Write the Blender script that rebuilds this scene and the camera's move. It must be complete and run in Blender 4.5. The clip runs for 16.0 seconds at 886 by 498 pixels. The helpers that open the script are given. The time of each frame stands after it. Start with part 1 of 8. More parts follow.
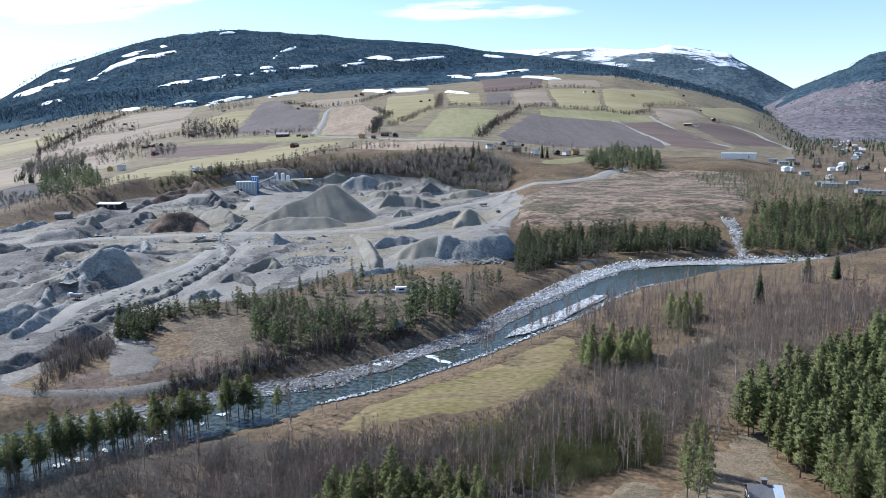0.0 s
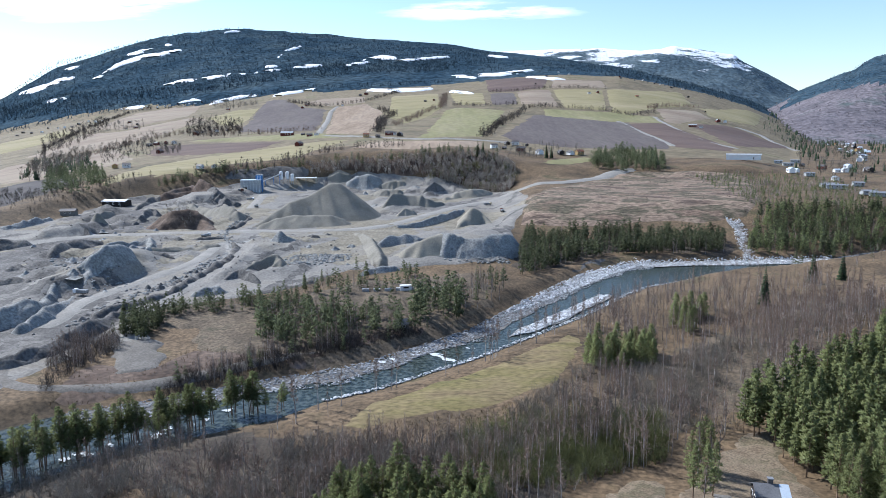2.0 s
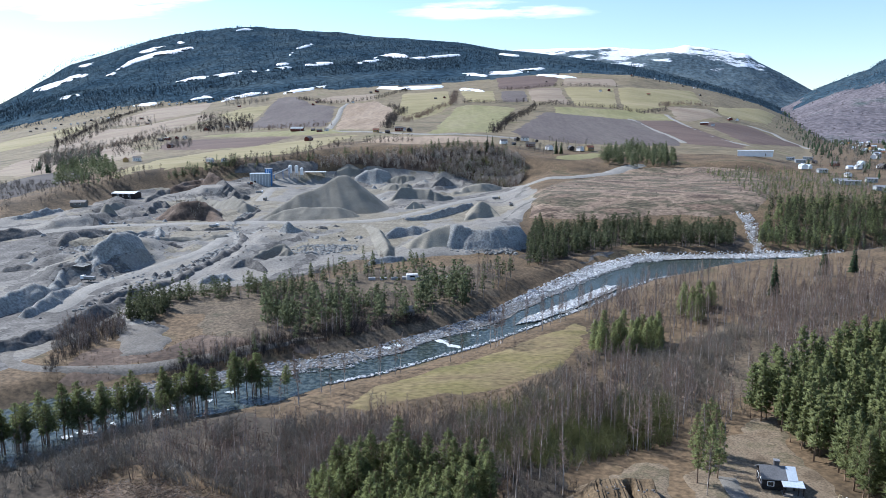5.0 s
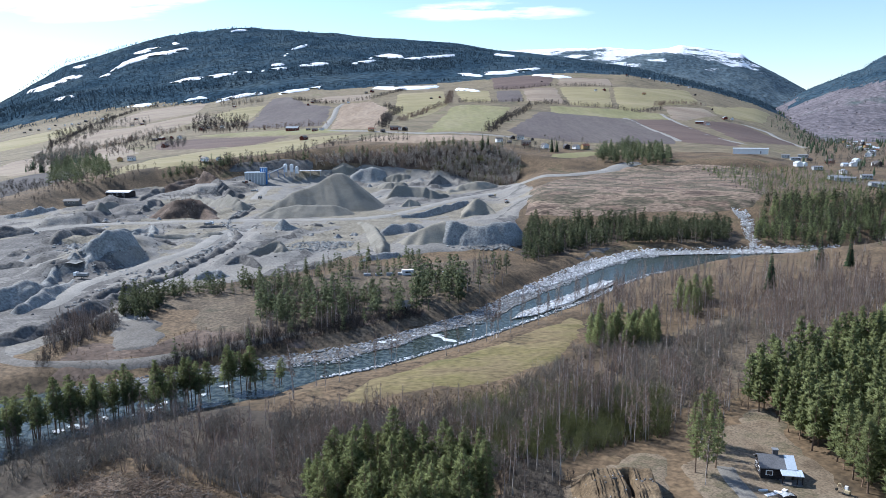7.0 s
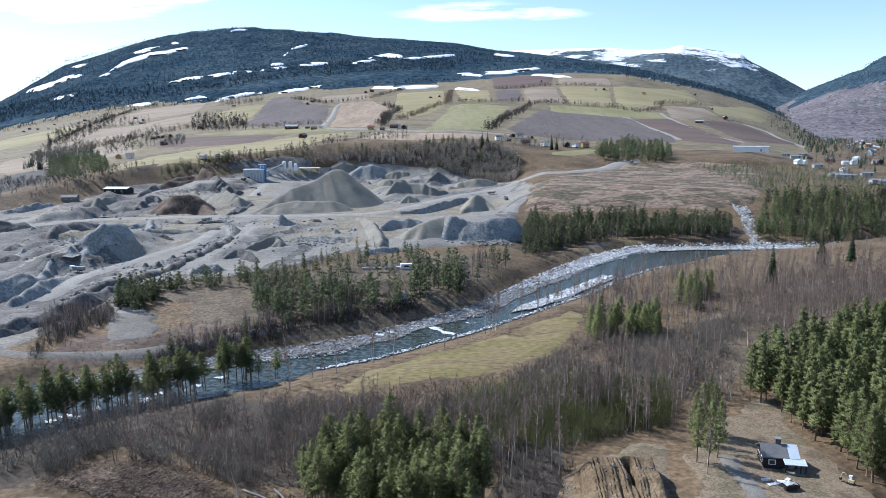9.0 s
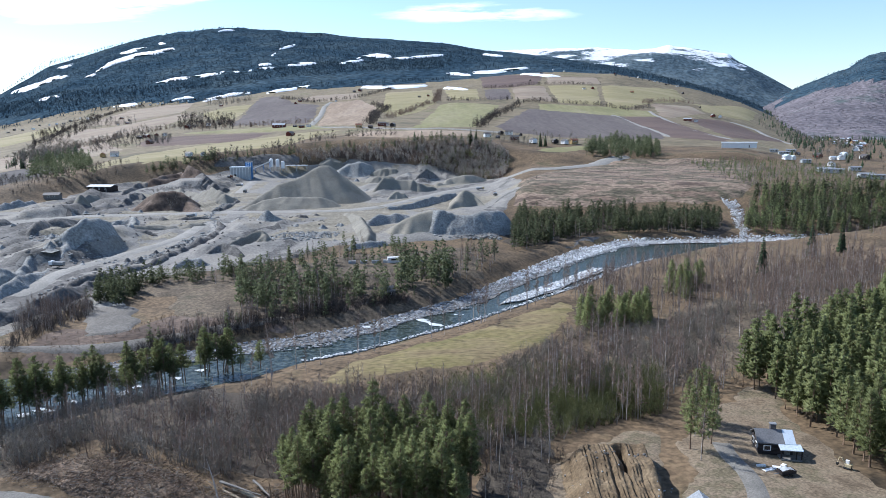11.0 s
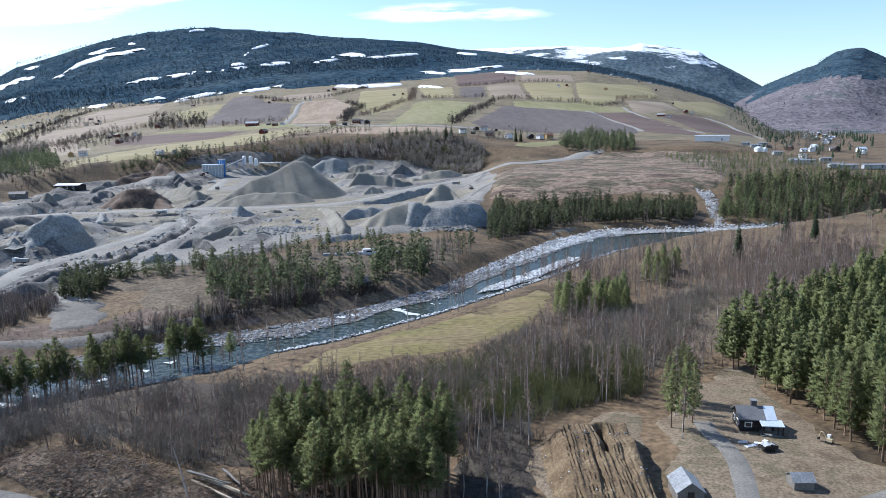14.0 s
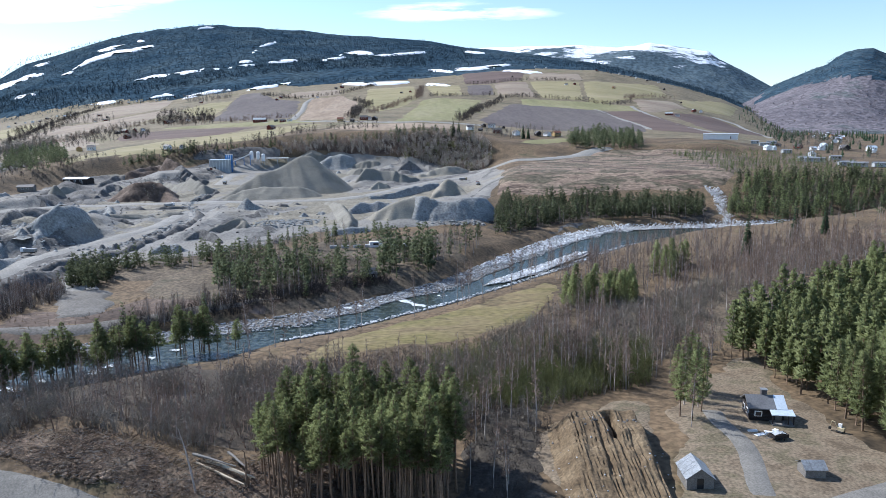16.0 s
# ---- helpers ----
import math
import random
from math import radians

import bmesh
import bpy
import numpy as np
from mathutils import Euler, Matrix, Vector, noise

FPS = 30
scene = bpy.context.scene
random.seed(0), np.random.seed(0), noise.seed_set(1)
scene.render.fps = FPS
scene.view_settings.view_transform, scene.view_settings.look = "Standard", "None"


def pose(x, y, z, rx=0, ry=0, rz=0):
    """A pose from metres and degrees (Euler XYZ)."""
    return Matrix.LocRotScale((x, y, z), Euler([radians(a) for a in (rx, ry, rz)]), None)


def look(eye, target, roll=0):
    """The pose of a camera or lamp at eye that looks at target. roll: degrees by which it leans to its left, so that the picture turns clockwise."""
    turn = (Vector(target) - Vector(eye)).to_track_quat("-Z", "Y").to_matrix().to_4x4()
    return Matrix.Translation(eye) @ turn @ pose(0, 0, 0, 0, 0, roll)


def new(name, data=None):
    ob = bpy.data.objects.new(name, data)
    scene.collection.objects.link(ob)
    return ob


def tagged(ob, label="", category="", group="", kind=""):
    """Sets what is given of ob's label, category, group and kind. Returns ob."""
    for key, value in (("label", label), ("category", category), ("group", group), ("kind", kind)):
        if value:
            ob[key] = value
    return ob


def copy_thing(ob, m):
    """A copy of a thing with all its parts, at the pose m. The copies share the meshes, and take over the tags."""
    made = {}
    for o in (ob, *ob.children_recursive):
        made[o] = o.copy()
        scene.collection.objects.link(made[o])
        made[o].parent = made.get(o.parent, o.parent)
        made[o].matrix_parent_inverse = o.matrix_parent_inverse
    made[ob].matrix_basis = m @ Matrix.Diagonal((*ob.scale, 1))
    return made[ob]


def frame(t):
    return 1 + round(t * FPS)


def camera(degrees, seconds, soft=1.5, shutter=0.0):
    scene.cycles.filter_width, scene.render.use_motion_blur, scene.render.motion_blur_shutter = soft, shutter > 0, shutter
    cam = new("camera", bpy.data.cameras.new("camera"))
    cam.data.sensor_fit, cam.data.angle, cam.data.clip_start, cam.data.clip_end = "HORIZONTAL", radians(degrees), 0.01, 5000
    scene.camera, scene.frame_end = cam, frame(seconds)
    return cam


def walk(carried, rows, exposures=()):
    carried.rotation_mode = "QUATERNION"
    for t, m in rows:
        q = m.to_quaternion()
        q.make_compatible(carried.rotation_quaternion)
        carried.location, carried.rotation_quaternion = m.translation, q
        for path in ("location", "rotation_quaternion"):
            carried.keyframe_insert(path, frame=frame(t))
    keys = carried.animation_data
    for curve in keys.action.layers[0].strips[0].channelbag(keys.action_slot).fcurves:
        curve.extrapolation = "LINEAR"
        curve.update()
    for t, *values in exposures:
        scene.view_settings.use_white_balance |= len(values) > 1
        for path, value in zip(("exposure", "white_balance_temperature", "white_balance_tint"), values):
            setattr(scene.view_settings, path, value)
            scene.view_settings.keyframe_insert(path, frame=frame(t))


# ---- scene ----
# ---- camera: a drone that sinks slowly and turns a little ----
cam = camera(64.46, 16.0, soft=0.5)
ROWS = [
    (0.0, -1.10, -4.76, 89.09, 0.00, -9.73, -0.61),
    (0.5, -1.41, -4.79, 88.94, 0.24, -9.74, -0.45),
    (1.0, -1.74, -4.81, 88.95, 0.73, -9.75, -0.27),
    (1.5, -1.94, -4.83, 88.81, 1.11, -9.74, -0.10),
    (2.0, -2.04, -4.84, 88.29, 0.25, -9.72, -0.29),
    (2.5, -2.19, -4.84, 87.50, 1.39, -9.75, 0.01),
    (3.0, -2.06, -4.80, 86.50, 1.72, -9.79, 0.18),
    (3.5, -1.67, -4.67, 85.52, 0.42, -9.79, -0.18),
    (6.0, 0.04, -3.71, 81.32, 1.44, -9.75, 0.01),
    (6.5, -0.03, -3.30, 80.57, 0.69, -9.73, -0.21),
    (7.0, -0.19, -3.20, 79.84, 0.75, -9.69, -0.20),
    (7.5, -0.13, -3.37, 79.15, 1.85, -9.71, 0.07),
    (8.0, -0.04, -3.10, 78.27, 1.81, -9.67, 0.10),
    (8.5, 0.04, -2.25, 77.22, 0.93, -9.65, -0.10),
    (9.0, 0.22, -1.26, 76.11, 0.72, -9.64, -0.12),
    (11.5, 1.49, 4.00, 70.29, -0.74, -9.55, -0.49),
    (12.0, 1.74, 4.95, 69.37, -1.48, -9.54, -0.70),
    (12.5, 1.86, 5.51, 68.54, -1.85, -9.57, -0.85),
    (13.0, 1.92, 5.87, 67.71, -2.10, -9.58, -0.89),
    (13.5, 1.88, 6.09, 67.04, -2.50, -9.61, -1.01),
    (14.0, 1.78, 6.13, 66.31, -1.99, -9.60, -0.83),
    (14.5, 1.68, 6.24, 65.48, -1.88, -9.62, -0.74),
    (15.0, 1.56, 6.40, 64.74, -1.59, -9.64, -0.62),
    (15.5, 1.50, 6.54, 64.03, -1.61, -9.65, -0.60),
    (16.0, 1.46, 6.71, 63.24, -1.47, -9.66, -0.52),
]


def aim(yaw, pitch, roll):
    return pose(0, 0, 0, 0, 0, yaw) @ pose(0, 0, 0, 90 + pitch) @ pose(0, 0, 0, 0, 0, roll)


walk(cam, [(t, Matrix.Translation((x, y, z)) @ aim(yaw, pitch, roll)) for t, x, y, z, yaw, pitch, roll in ROWS], exposures=[(0.0, 0.73, 5800, 10), (16.0, 0.73, 5800, 10)])
# ---- daylight: low spring sun from the west side, thin high cloud ----
SUN_FROM = Vector((-0.62, 0.38, 0.67)).normalized()
world = bpy.data.worlds.new("sky")
scene.world = world
world.use_nodes = True
wt = world.node_tree
wt.nodes.clear()


def wmath(op, a, b=None):
    n = wt.nodes.new("ShaderNodeMath")
    n.operation = op
    for k, v in enumerate((a, b)):
        if v is None:
            continue
        if isinstance(v, (int, float)):
            n.inputs[k].default_value = v
        else:
            wt.links.new(v, n.inputs[k])
    return n.outputs[0]


sky = wt.nodes.new("ShaderNodeTexSky")
sky.sky_type, sky.sun_disc = "NISHITA", False
sky.sun_elevation = math.asin(SUN_FROM.z)
sky.sun_rotation = math.atan2(SUN_FROM.x, SUN_FROM.y)
sky.air_density, sky.dust_density, sky.ozone_density, sky.altitude = 1.0, 0.35, 1.4, 250
back = wt.nodes.new("ShaderNodeBackground")
back.inputs[1].default_value = 0.11
coord = wt.nodes.new("ShaderNodeTexCoord")
split = wt.nodes.new("ShaderNodeSeparateXYZ")
wt.links.new(coord.outputs["Generated"], split.inputs[0])
depth = wmath("MAXIMUM", split.outputs[1], 0.05)
px, pz = wmath("DIVIDE", split.outputs[0], depth), wmath("DIVIDE", split.outputs[2], depth)
join = wt.nodes.new("ShaderNodeCombineXYZ")
wt.links.new(wmath("ADD", wmath("MULTIPLY", px, 5.0), wmath("MULTIPLY", pz, -9.0)), join.inputs[0])
wt.links.new(wmath("MULTIPLY", pz, 34.0), join.inputs[1])
puff = wt.nodes.new("ShaderNodeTexNoise")
puff.inputs["Scale"].default_value, puff.inputs["Detail"].default_value, puff.inputs["Roughness"].default_value = 1.3, 7.0, 0.6
wt.links.new(join.outputs[0], puff.inputs["Vector"])
cover = 0.0
# thin cirrus banks: direction across, up, half width, half height, density
for cx, cz, sx, sz, dense in ((-0.50, 0.175, 0.12, 0.022, 2.0), (-0.41, 0.198, 0.13, 0.026, 2.0), (-0.29, 0.203, 0.06, 0.012, 2.0), (0.045, 0.158, 0.12, 0.013, 1.2), (0.14, 0.188, 0.04, 0.005, 0.8), (-0.72, 0.07, 0.16, 0.07, 0.2)):
    dx = wmath("POWER", wmath("ABSOLUTE", wmath("DIVIDE", wmath("SUBTRACT", px, cx), sx)), 2.0)
    dz = wmath("POWER", wmath("ABSOLUTE", wmath("DIVIDE", wmath("SUBTRACT", pz, cz), sz)), 2.0)
    bank = wmath("MULTIPLY", wmath("EXPONENT", wmath("MULTIPLY", wmath("ADD", dx, dz), -1.0)), dense)
    cover = bank if isinstance(cover, float) else wmath("MAXIMUM", cover, bank)
soft_edge = wt.nodes.new("ShaderNodeMapRange")
soft_edge.inputs[1].default_value, soft_edge.inputs[2].default_value = 0.28, 0.75
wt.links.new(wmath("MULTIPLY", cover, wmath("MULTIPLY", wmath("SUBTRACT", puff.outputs["Fac"], 0.27), 3.2)), soft_edge.inputs[0])
blend = wt.nodes.new("ShaderNodeMix")
blend.data_type = "RGBA"
blend.inputs[7].default_value = (8.6, 8.8, 9.1, 1)
wt.links.new(soft_edge.outputs[0], blend.inputs[0])
wt.links.new(sky.outputs[0], blend.inputs[6])
wt.links.new(blend.outputs[2], back.inputs[0])
out = wt.nodes.new("ShaderNodeOutputWorld")
wt.links.new(back.outputs[0], out.inputs[0])
sun = new("sun", bpy.data.lights.new("sun", "SUN"))
sun.data.energy, sun.data.angle, sun.data.color = 4.2, radians(0.53), (1.0, 0.955, 0.89)
sun.matrix_world = look((0, 0, 300), Vector((0, 0, 300)) - SUN_FROM)
# ---- materials ----
def mat(name, colors, size=20.0, fine=1.5, rough=0.9, bump=0.3, contrast=0.35, spread=0.0, spec=0.25, metal=0.0, stretch=(1, 1, 1), turn=0.0, depth=None):
    """Ground, stone or foliage: a coarse colour noise of the given size in metres, a fine grain over it, relief, and a shift per object."""
    m = bpy.data.materials.new(name)
    m.use_nodes = True
    nt = m.node_tree
    link = nt.links.new
    bsdf = nt.nodes["Principled BSDF"]
    bsdf.inputs["Roughness"].default_value, bsdf.inputs["Metallic"].default_value = rough, metal
    bsdf.inputs["Specular IOR Level"].default_value = spec
    where = nt.nodes.new("ShaderNodeNewGeometry")
    mapping = nt.nodes.new("ShaderNodeMapping")
    mapping.inputs["Rotation"].default_value = (0, 0, radians(turn))
    mapping.inputs["Scale"].default_value = stretch
    link(where.outputs["Position"], mapping.inputs["Vector"])
    big = nt.nodes.new("ShaderNodeTexNoise")
    big.inputs["Scale"].default_value, big.inputs["Detail"].default_value, big.inputs["Roughness"].default_value = 0.74 / size, 6, 0.62
    link(mapping.outputs[0], big.inputs["Vector"])
    stops = nt.nodes.new("ShaderNodeValToRGB")
    n = len(colors)
    while len(stops.color_ramp.elements) < n:
        stops.color_ramp.elements.new(0.5)
    for k, (e, c) in enumerate(zip(stops.color_ramp.elements, colors)):
        e.position, e.color = (0.5 if n == 1 else 0.3 + 0.4 * k / (n - 1)), (*c, 1)
    link(big.outputs["Fac"], stops.inputs[0])
    grain = nt.nodes.new("ShaderNodeTexNoise")
    grain.inputs["Scale"].default_value, grain.inputs["Detail"].default_value = 0.74 / fine, 4
    link(mapping.outputs[0], grain.inputs["Vector"])
    span = nt.nodes.new("ShaderNodeMapRange")
    span.inputs[1].default_value, span.inputs[2].default_value = 0.3, 0.7
    span.inputs[3].default_value, span.inputs[4].default_value = 1 - contrast, 1 + contrast
    link(grain.outputs["Fac"], span.inputs[0])
    shade = span.outputs[0]
    if spread:
        info = nt.nodes.new("ShaderNodeObjectInfo")
        vary = nt.nodes.new("ShaderNodeMapRange")
        vary.inputs[3].default_value, vary.inputs[4].default_value = 1 - spread, 1 + spread
        link(info.outputs["Random"], vary.inputs[0])
        isle = nt.nodes.new("ShaderNodeMapRange")
        isle.inputs[3].default_value, isle.inputs[4].default_value = 1 - spread, 1 + spread
        link(where.outputs["Random Per Island"], isle.inputs[0])
        for other in (vary, isle):
            times_ = nt.nodes.new("ShaderNodeMath")
            times_.operation = "MULTIPLY"
            link(shade, times_.inputs[0])
            link(other.outputs[0], times_.inputs[1])
            shade = times_.outputs[0]
    tint = nt.nodes.new("ShaderNodeVectorMath")
    tint.operation = "SCALE"
    link(stops.outputs[0], tint.inputs[0])
    link(shade, tint.inputs["Scale"])
    link(tint.outputs[0], bsdf.inputs["Base Color"])
    if bump:
        relief = nt.nodes.new("ShaderNodeBump")
        relief.inputs["Strength"].default_value, relief.inputs["Distance"].default_value = bump, depth or fine * 0.4
        link(grain.outputs["Fac"], relief.inputs["Height"])
        link(relief.outputs[0], bsdf.inputs["Normal"])
    return m


M_GROUND = mat("dead_grass_and_heath", [(0.041, 0.031, 0.020), (0.092, 0.065, 0.038), (0.143, 0.099, 0.058), (0.064, 0.060, 0.029)], 26, 1.1, contrast=0.5)
M_HEATH = mat("cut_heath", [(0.046, 0.033, 0.025), (0.110, 0.078, 0.057), (0.230, 0.170, 0.124), (0.065, 0.060, 0.037), (0.174, 0.122, 0.088), (0.082, 0.057, 0.042)], 20, 1.6, contrast=0.55, stretch=(0.5, 1, 1), turn=8)
M_FLAT = mat("bank_grass", [(0.044, 0.030, 0.022), (0.079, 0.054, 0.040), (0.123, 0.088, 0.066), (0.167, 0.132, 0.108)], 16, 1.5, contrast=0.4)
M_FARTRACK = mat("sandy_track", [(0.111, 0.100, 0.086), (0.143, 0.131, 0.115), (0.176, 0.164, 0.146)], 6, 0.6, contrast=0.25)
M_BRUSH = mat("dark_brush", [(0.045, 0.038, 0.034), (0.075, 0.062, 0.055), (0.105, 0.088, 0.078)], 8, 0.8, contrast=0.3, spread=0.25, bump=0)
M_YARD = mat("trodden_dry_grass", [(0.09, 0.069, 0.046), (0.14, 0.106, 0.071), (0.185, 0.145, 0.10), (0.115, 0.097, 0.06), (0.165, 0.123, 0.083)], 6, 0.4, contrast=0.4)
M_MEADOW = mat("spring_meadow", [(0.10, 0.094, 0.034), (0.155, 0.13, 0.052), (0.185, 0.145, 0.072), (0.11, 0.076, 0.044)], 13, 0.9, contrast=0.35, stretch=(0.5, 1, 1), turn=-25)
M_GRAVEL = mat("pit_gravel", [(0.129, 0.121, 0.109), (0.173, 0.164, 0.149), (0.219, 0.206, 0.185), (0.196, 0.178, 0.147), (0.151, 0.143, 0.128)], 34, 0.9, contrast=0.26, bump=0.9)
M_PILE = mat("screened_gravel", [(0.149, 0.139, 0.113), (0.193, 0.179, 0.149), (0.237, 0.220, 0.182)], 9, 0.5, contrast=0.25, bump=0.5)
M_SAND = mat("sand_pile", [(0.201, 0.184, 0.147), (0.247, 0.225, 0.181), (0.293, 0.267, 0.213)], 9, 0.5, contrast=0.2, bump=0.4)
M_SAND2 = mat("tan_pit_gravel", [(0.125, 0.112, 0.088), (0.194, 0.173, 0.131), (0.250, 0.222, 0.173)], 9, 1.2, contrast=0.35, bump=0.7)
M_CRUSH = mat("crushed_rock", [(0.152, 0.154, 0.150), (0.221, 0.222, 0.212), (0.297, 0.295, 0.281)], 6, 0.8, contrast=0.4, bump=0.9)
M_DARKDIRT = mat("dark_spoil", [(0.071, 0.067, 0.064), (0.116, 0.109, 0.101), (0.177, 0.167, 0.155)], 7, 0.9, contrast=0.4, bump=0.8)
M_TRACK = mat("gravel_road", [(0.199, 0.190, 0.171), (0.242, 0.230, 0.207), (0.280, 0.266, 0.240)], 8, 0.6, contrast=0.2, bump=0.2)
M_DRIVE = mat("fine_grey_gravel", [(0.130, 0.123, 0.110), (0.170, 0.160, 0.143), (0.205, 0.192, 0.170)], 3, 0.25, contrast=0.25, bump=0.3)
M_DIRT = mat("cut_earth", [(0.07, 0.048, 0.027), (0.125, 0.089, 0.052), (0.195, 0.145, 0.088)], 4, 0.4, contrast=0.4, bump=0.8)
M_BRASH = mat("brash", [(0.078, 0.055, 0.039), (0.133, 0.094, 0.066), (0.195, 0.148, 0.105)], 4, 0.45, contrast=0.6, bump=1.0)
# Far twigs, paler than the near grey alder twigs.
M_FARTWIG = mat("pale_grey_twigs", [(0.250, 0.215, 0.177), (0.338, 0.294, 0.244), (0.425, 0.375, 0.319)], 14, 1.2, contrast=0.25, spread=0.25, bump=0)
# Wood-floor brown, darkened further for the shade under the bushes.
M_UNDERWOOD = mat("shade_dark_underwood_floor", [(0.035, 0.028, 0.021), (0.06, 0.048, 0.036), (0.095, 0.076, 0.055)], 7, 0.8, contrast=0.45, bump=0.6)
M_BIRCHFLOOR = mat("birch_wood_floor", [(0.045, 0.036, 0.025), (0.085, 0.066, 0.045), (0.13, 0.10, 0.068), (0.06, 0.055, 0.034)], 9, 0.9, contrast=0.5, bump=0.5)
# Ground brown darkened to hold the pine stand's shade.
M_STANDSHADE = mat("shade_dark_ground", [(0.033, 0.028, 0.022), (0.060, 0.050, 0.039), (0.098, 0.081, 0.060)], 3, 0.4, contrast=0.45, bump=0.6)
M_CLOD = mat("turned_earth", [(0.13, 0.094, 0.066), (0.19, 0.14, 0.10), (0.25, 0.19, 0.14)], 2, 0.3, contrast=0.35, spread=0.25, bump=0.5)
M_STONE = mat("river_boulders", [(0.24, 0.245, 0.25), (0.38, 0.385, 0.39), (0.52, 0.525, 0.53)], 6, 0.6, contrast=0.3, spread=0.3)
M_SHINGLE = mat("river_shingle", [(0.14, 0.138, 0.13), (0.23, 0.227, 0.217), (0.33, 0.326, 0.315)], 4, 0.7, contrast=0.45, bump=0.9)
M_SNOW = mat("snow", [(0.74, 0.77, 0.82), (0.82, 0.84, 0.87)], 40, 8, contrast=0.05, rough=0.6)
# Mountain wood: spruce green shifted to blue, the haze painted into it.
M_HILLWOOD = mat("haze_blue_spruce_wood", [(0.023, 0.042, 0.063), (0.035, 0.060, 0.083), (0.050, 0.076, 0.097), (0.067, 0.093, 0.106)], 150, 16, contrast=0.5, bump=1.0, depth=10, rough=1.0, spec=0.0)
# Birch browns greyed towards blue, haze mixed into the colour.
M_HILLBIRCH = mat("haze_grey_birch_wood", [(0.085, 0.088, 0.094), (0.127, 0.117, 0.129), (0.164, 0.149, 0.161), (0.080, 0.098, 0.097)], 120, 11, contrast=0.35, bump=1.0, depth=7, rough=1.0, spec=0.0)
M_PASTURE = mat("rough_pasture", [(0.092, 0.079, 0.046), (0.148, 0.120, 0.074), (0.185, 0.148, 0.092), (0.120, 0.116, 0.055)], 60, 9, contrast=0.3)
M_PLOUGH = mat("ploughed_grey_field", [(0.081, 0.065, 0.062), (0.107, 0.088, 0.081), (0.130, 0.111, 0.098)], 45, 4, contrast=0.15, stretch=(1, 0.15, 1), turn=15)
M_PLOUGH2 = mat("ploughed_brown_field", [(0.090, 0.060, 0.050), (0.114, 0.079, 0.065), (0.138, 0.098, 0.079)], 50, 4, contrast=0.12, stretch=(0.15, 1, 1), turn=20)
M_DARKPLOUGH = mat("dark_ploughed_soil", [(0.042, 0.036, 0.035), (0.058, 0.05, 0.048), (0.078, 0.068, 0.064)], 30, 3, contrast=0.25, stretch=(0.2, 1, 1), turn=35)
M_STUBBLE = mat("stubble_field", [(0.21, 0.155, 0.105), (0.27, 0.205, 0.145), (0.31, 0.245, 0.18)], 40, 5, contrast=0.16, stretch=(1, 0.12, 1), turn=10)
M_STUBBLE2 = mat("pale_stubble_field", [(0.196, 0.150, 0.109), (0.243, 0.192, 0.140), (0.269, 0.228, 0.166)], 55, 5, contrast=0.15, stretch=(0.2, 1, 1), turn=-20)
M_GREEN = mat("green_field", [(0.156, 0.151, 0.068), (0.204, 0.190, 0.090), (0.240, 0.212, 0.120)], 50, 6, contrast=0.12, stretch=(1, 0.2, 1))
M_GREEN2 = mat("yellow_green_field", [(0.198, 0.175, 0.083), (0.246, 0.210, 0.110), (0.282, 0.239, 0.138)], 60, 6, contrast=0.12, stretch=(0.2, 1, 1), turn=30)
# Far spruces carry the same painted haze blue as their mountain.
M_FARSPRUCE = mat("haze_blue_spruces", [(0.027, 0.047, 0.069), (0.040, 0.066, 0.089), (0.054, 0.082, 0.104)], 60, 8, contrast=0.3, spread=0.25, rough=0.9, bump=0, spec=0.0)
M_PINE = mat("pine_needles", [(0.134, 0.158, 0.069), (0.186, 0.213, 0.092), (0.243, 0.264, 0.120)], 5, 0.5, contrast=0.35, spread=0.22, rough=0.75, bump=0)
M_FARPINE = mat("far_pine_needles", [(0.079, 0.098, 0.054), (0.113, 0.131, 0.074), (0.152, 0.170, 0.095)], 6, 0.6, contrast=0.35, spread=0.25, rough=0.8, bump=0)
M_YOUNGPINE = mat("young_pine_needles", [(0.137, 0.172, 0.078), (0.192, 0.229, 0.104), (0.247, 0.280, 0.137)], 9, 0.6, contrast=0.35, spread=0.25, rough=0.8, bump=0)
M_SPRUCE = mat("spruce_needles", [(0.04, 0.062, 0.036), (0.058, 0.086, 0.048), (0.078, 0.108, 0.058)], 5, 0.5, contrast=0.35, spread=0.22, rough=0.75, bump=0)
M_BARK = mat("pine_bark", [(0.12, 0.085, 0.06), (0.19, 0.13, 0.09), (0.26, 0.18, 0.12)], 2, 0.2, contrast=0.3)
M_BIRCH = mat("birch_bark", [(0.22, 0.19, 0.165), (0.36, 0.32, 0.29), (0.50, 0.46, 0.43)], 1.2, 0.15, contrast=0.35, spread=0.15)
M_TWIG = mat("bare_birch_twigs", [(0.15, 0.106, 0.084), (0.21, 0.152, 0.118), (0.265, 0.20, 0.158)], 8, 0.8, contrast=0.25, spread=0.2, bump=0)
M_GREYTWIG = mat("grey_alder_twigs", [(0.145, 0.126, 0.102), (0.205, 0.18, 0.148), (0.265, 0.235, 0.195)], 9, 0.8, contrast=0.25, spread=0.22, bump=0)
M_WILLOW = mat("budding_willow", [(0.09, 0.098, 0.04), (0.125, 0.132, 0.058), (0.155, 0.158, 0.075)], 6, 0.7, contrast=0.3, spread=0.2, bump=0)
M_ROOF = mat("grey_roof_felt", [(0.12, 0.12, 0.125), (0.17, 0.17, 0.175)], 2, 0.2, contrast=0.2, rough=0.6)
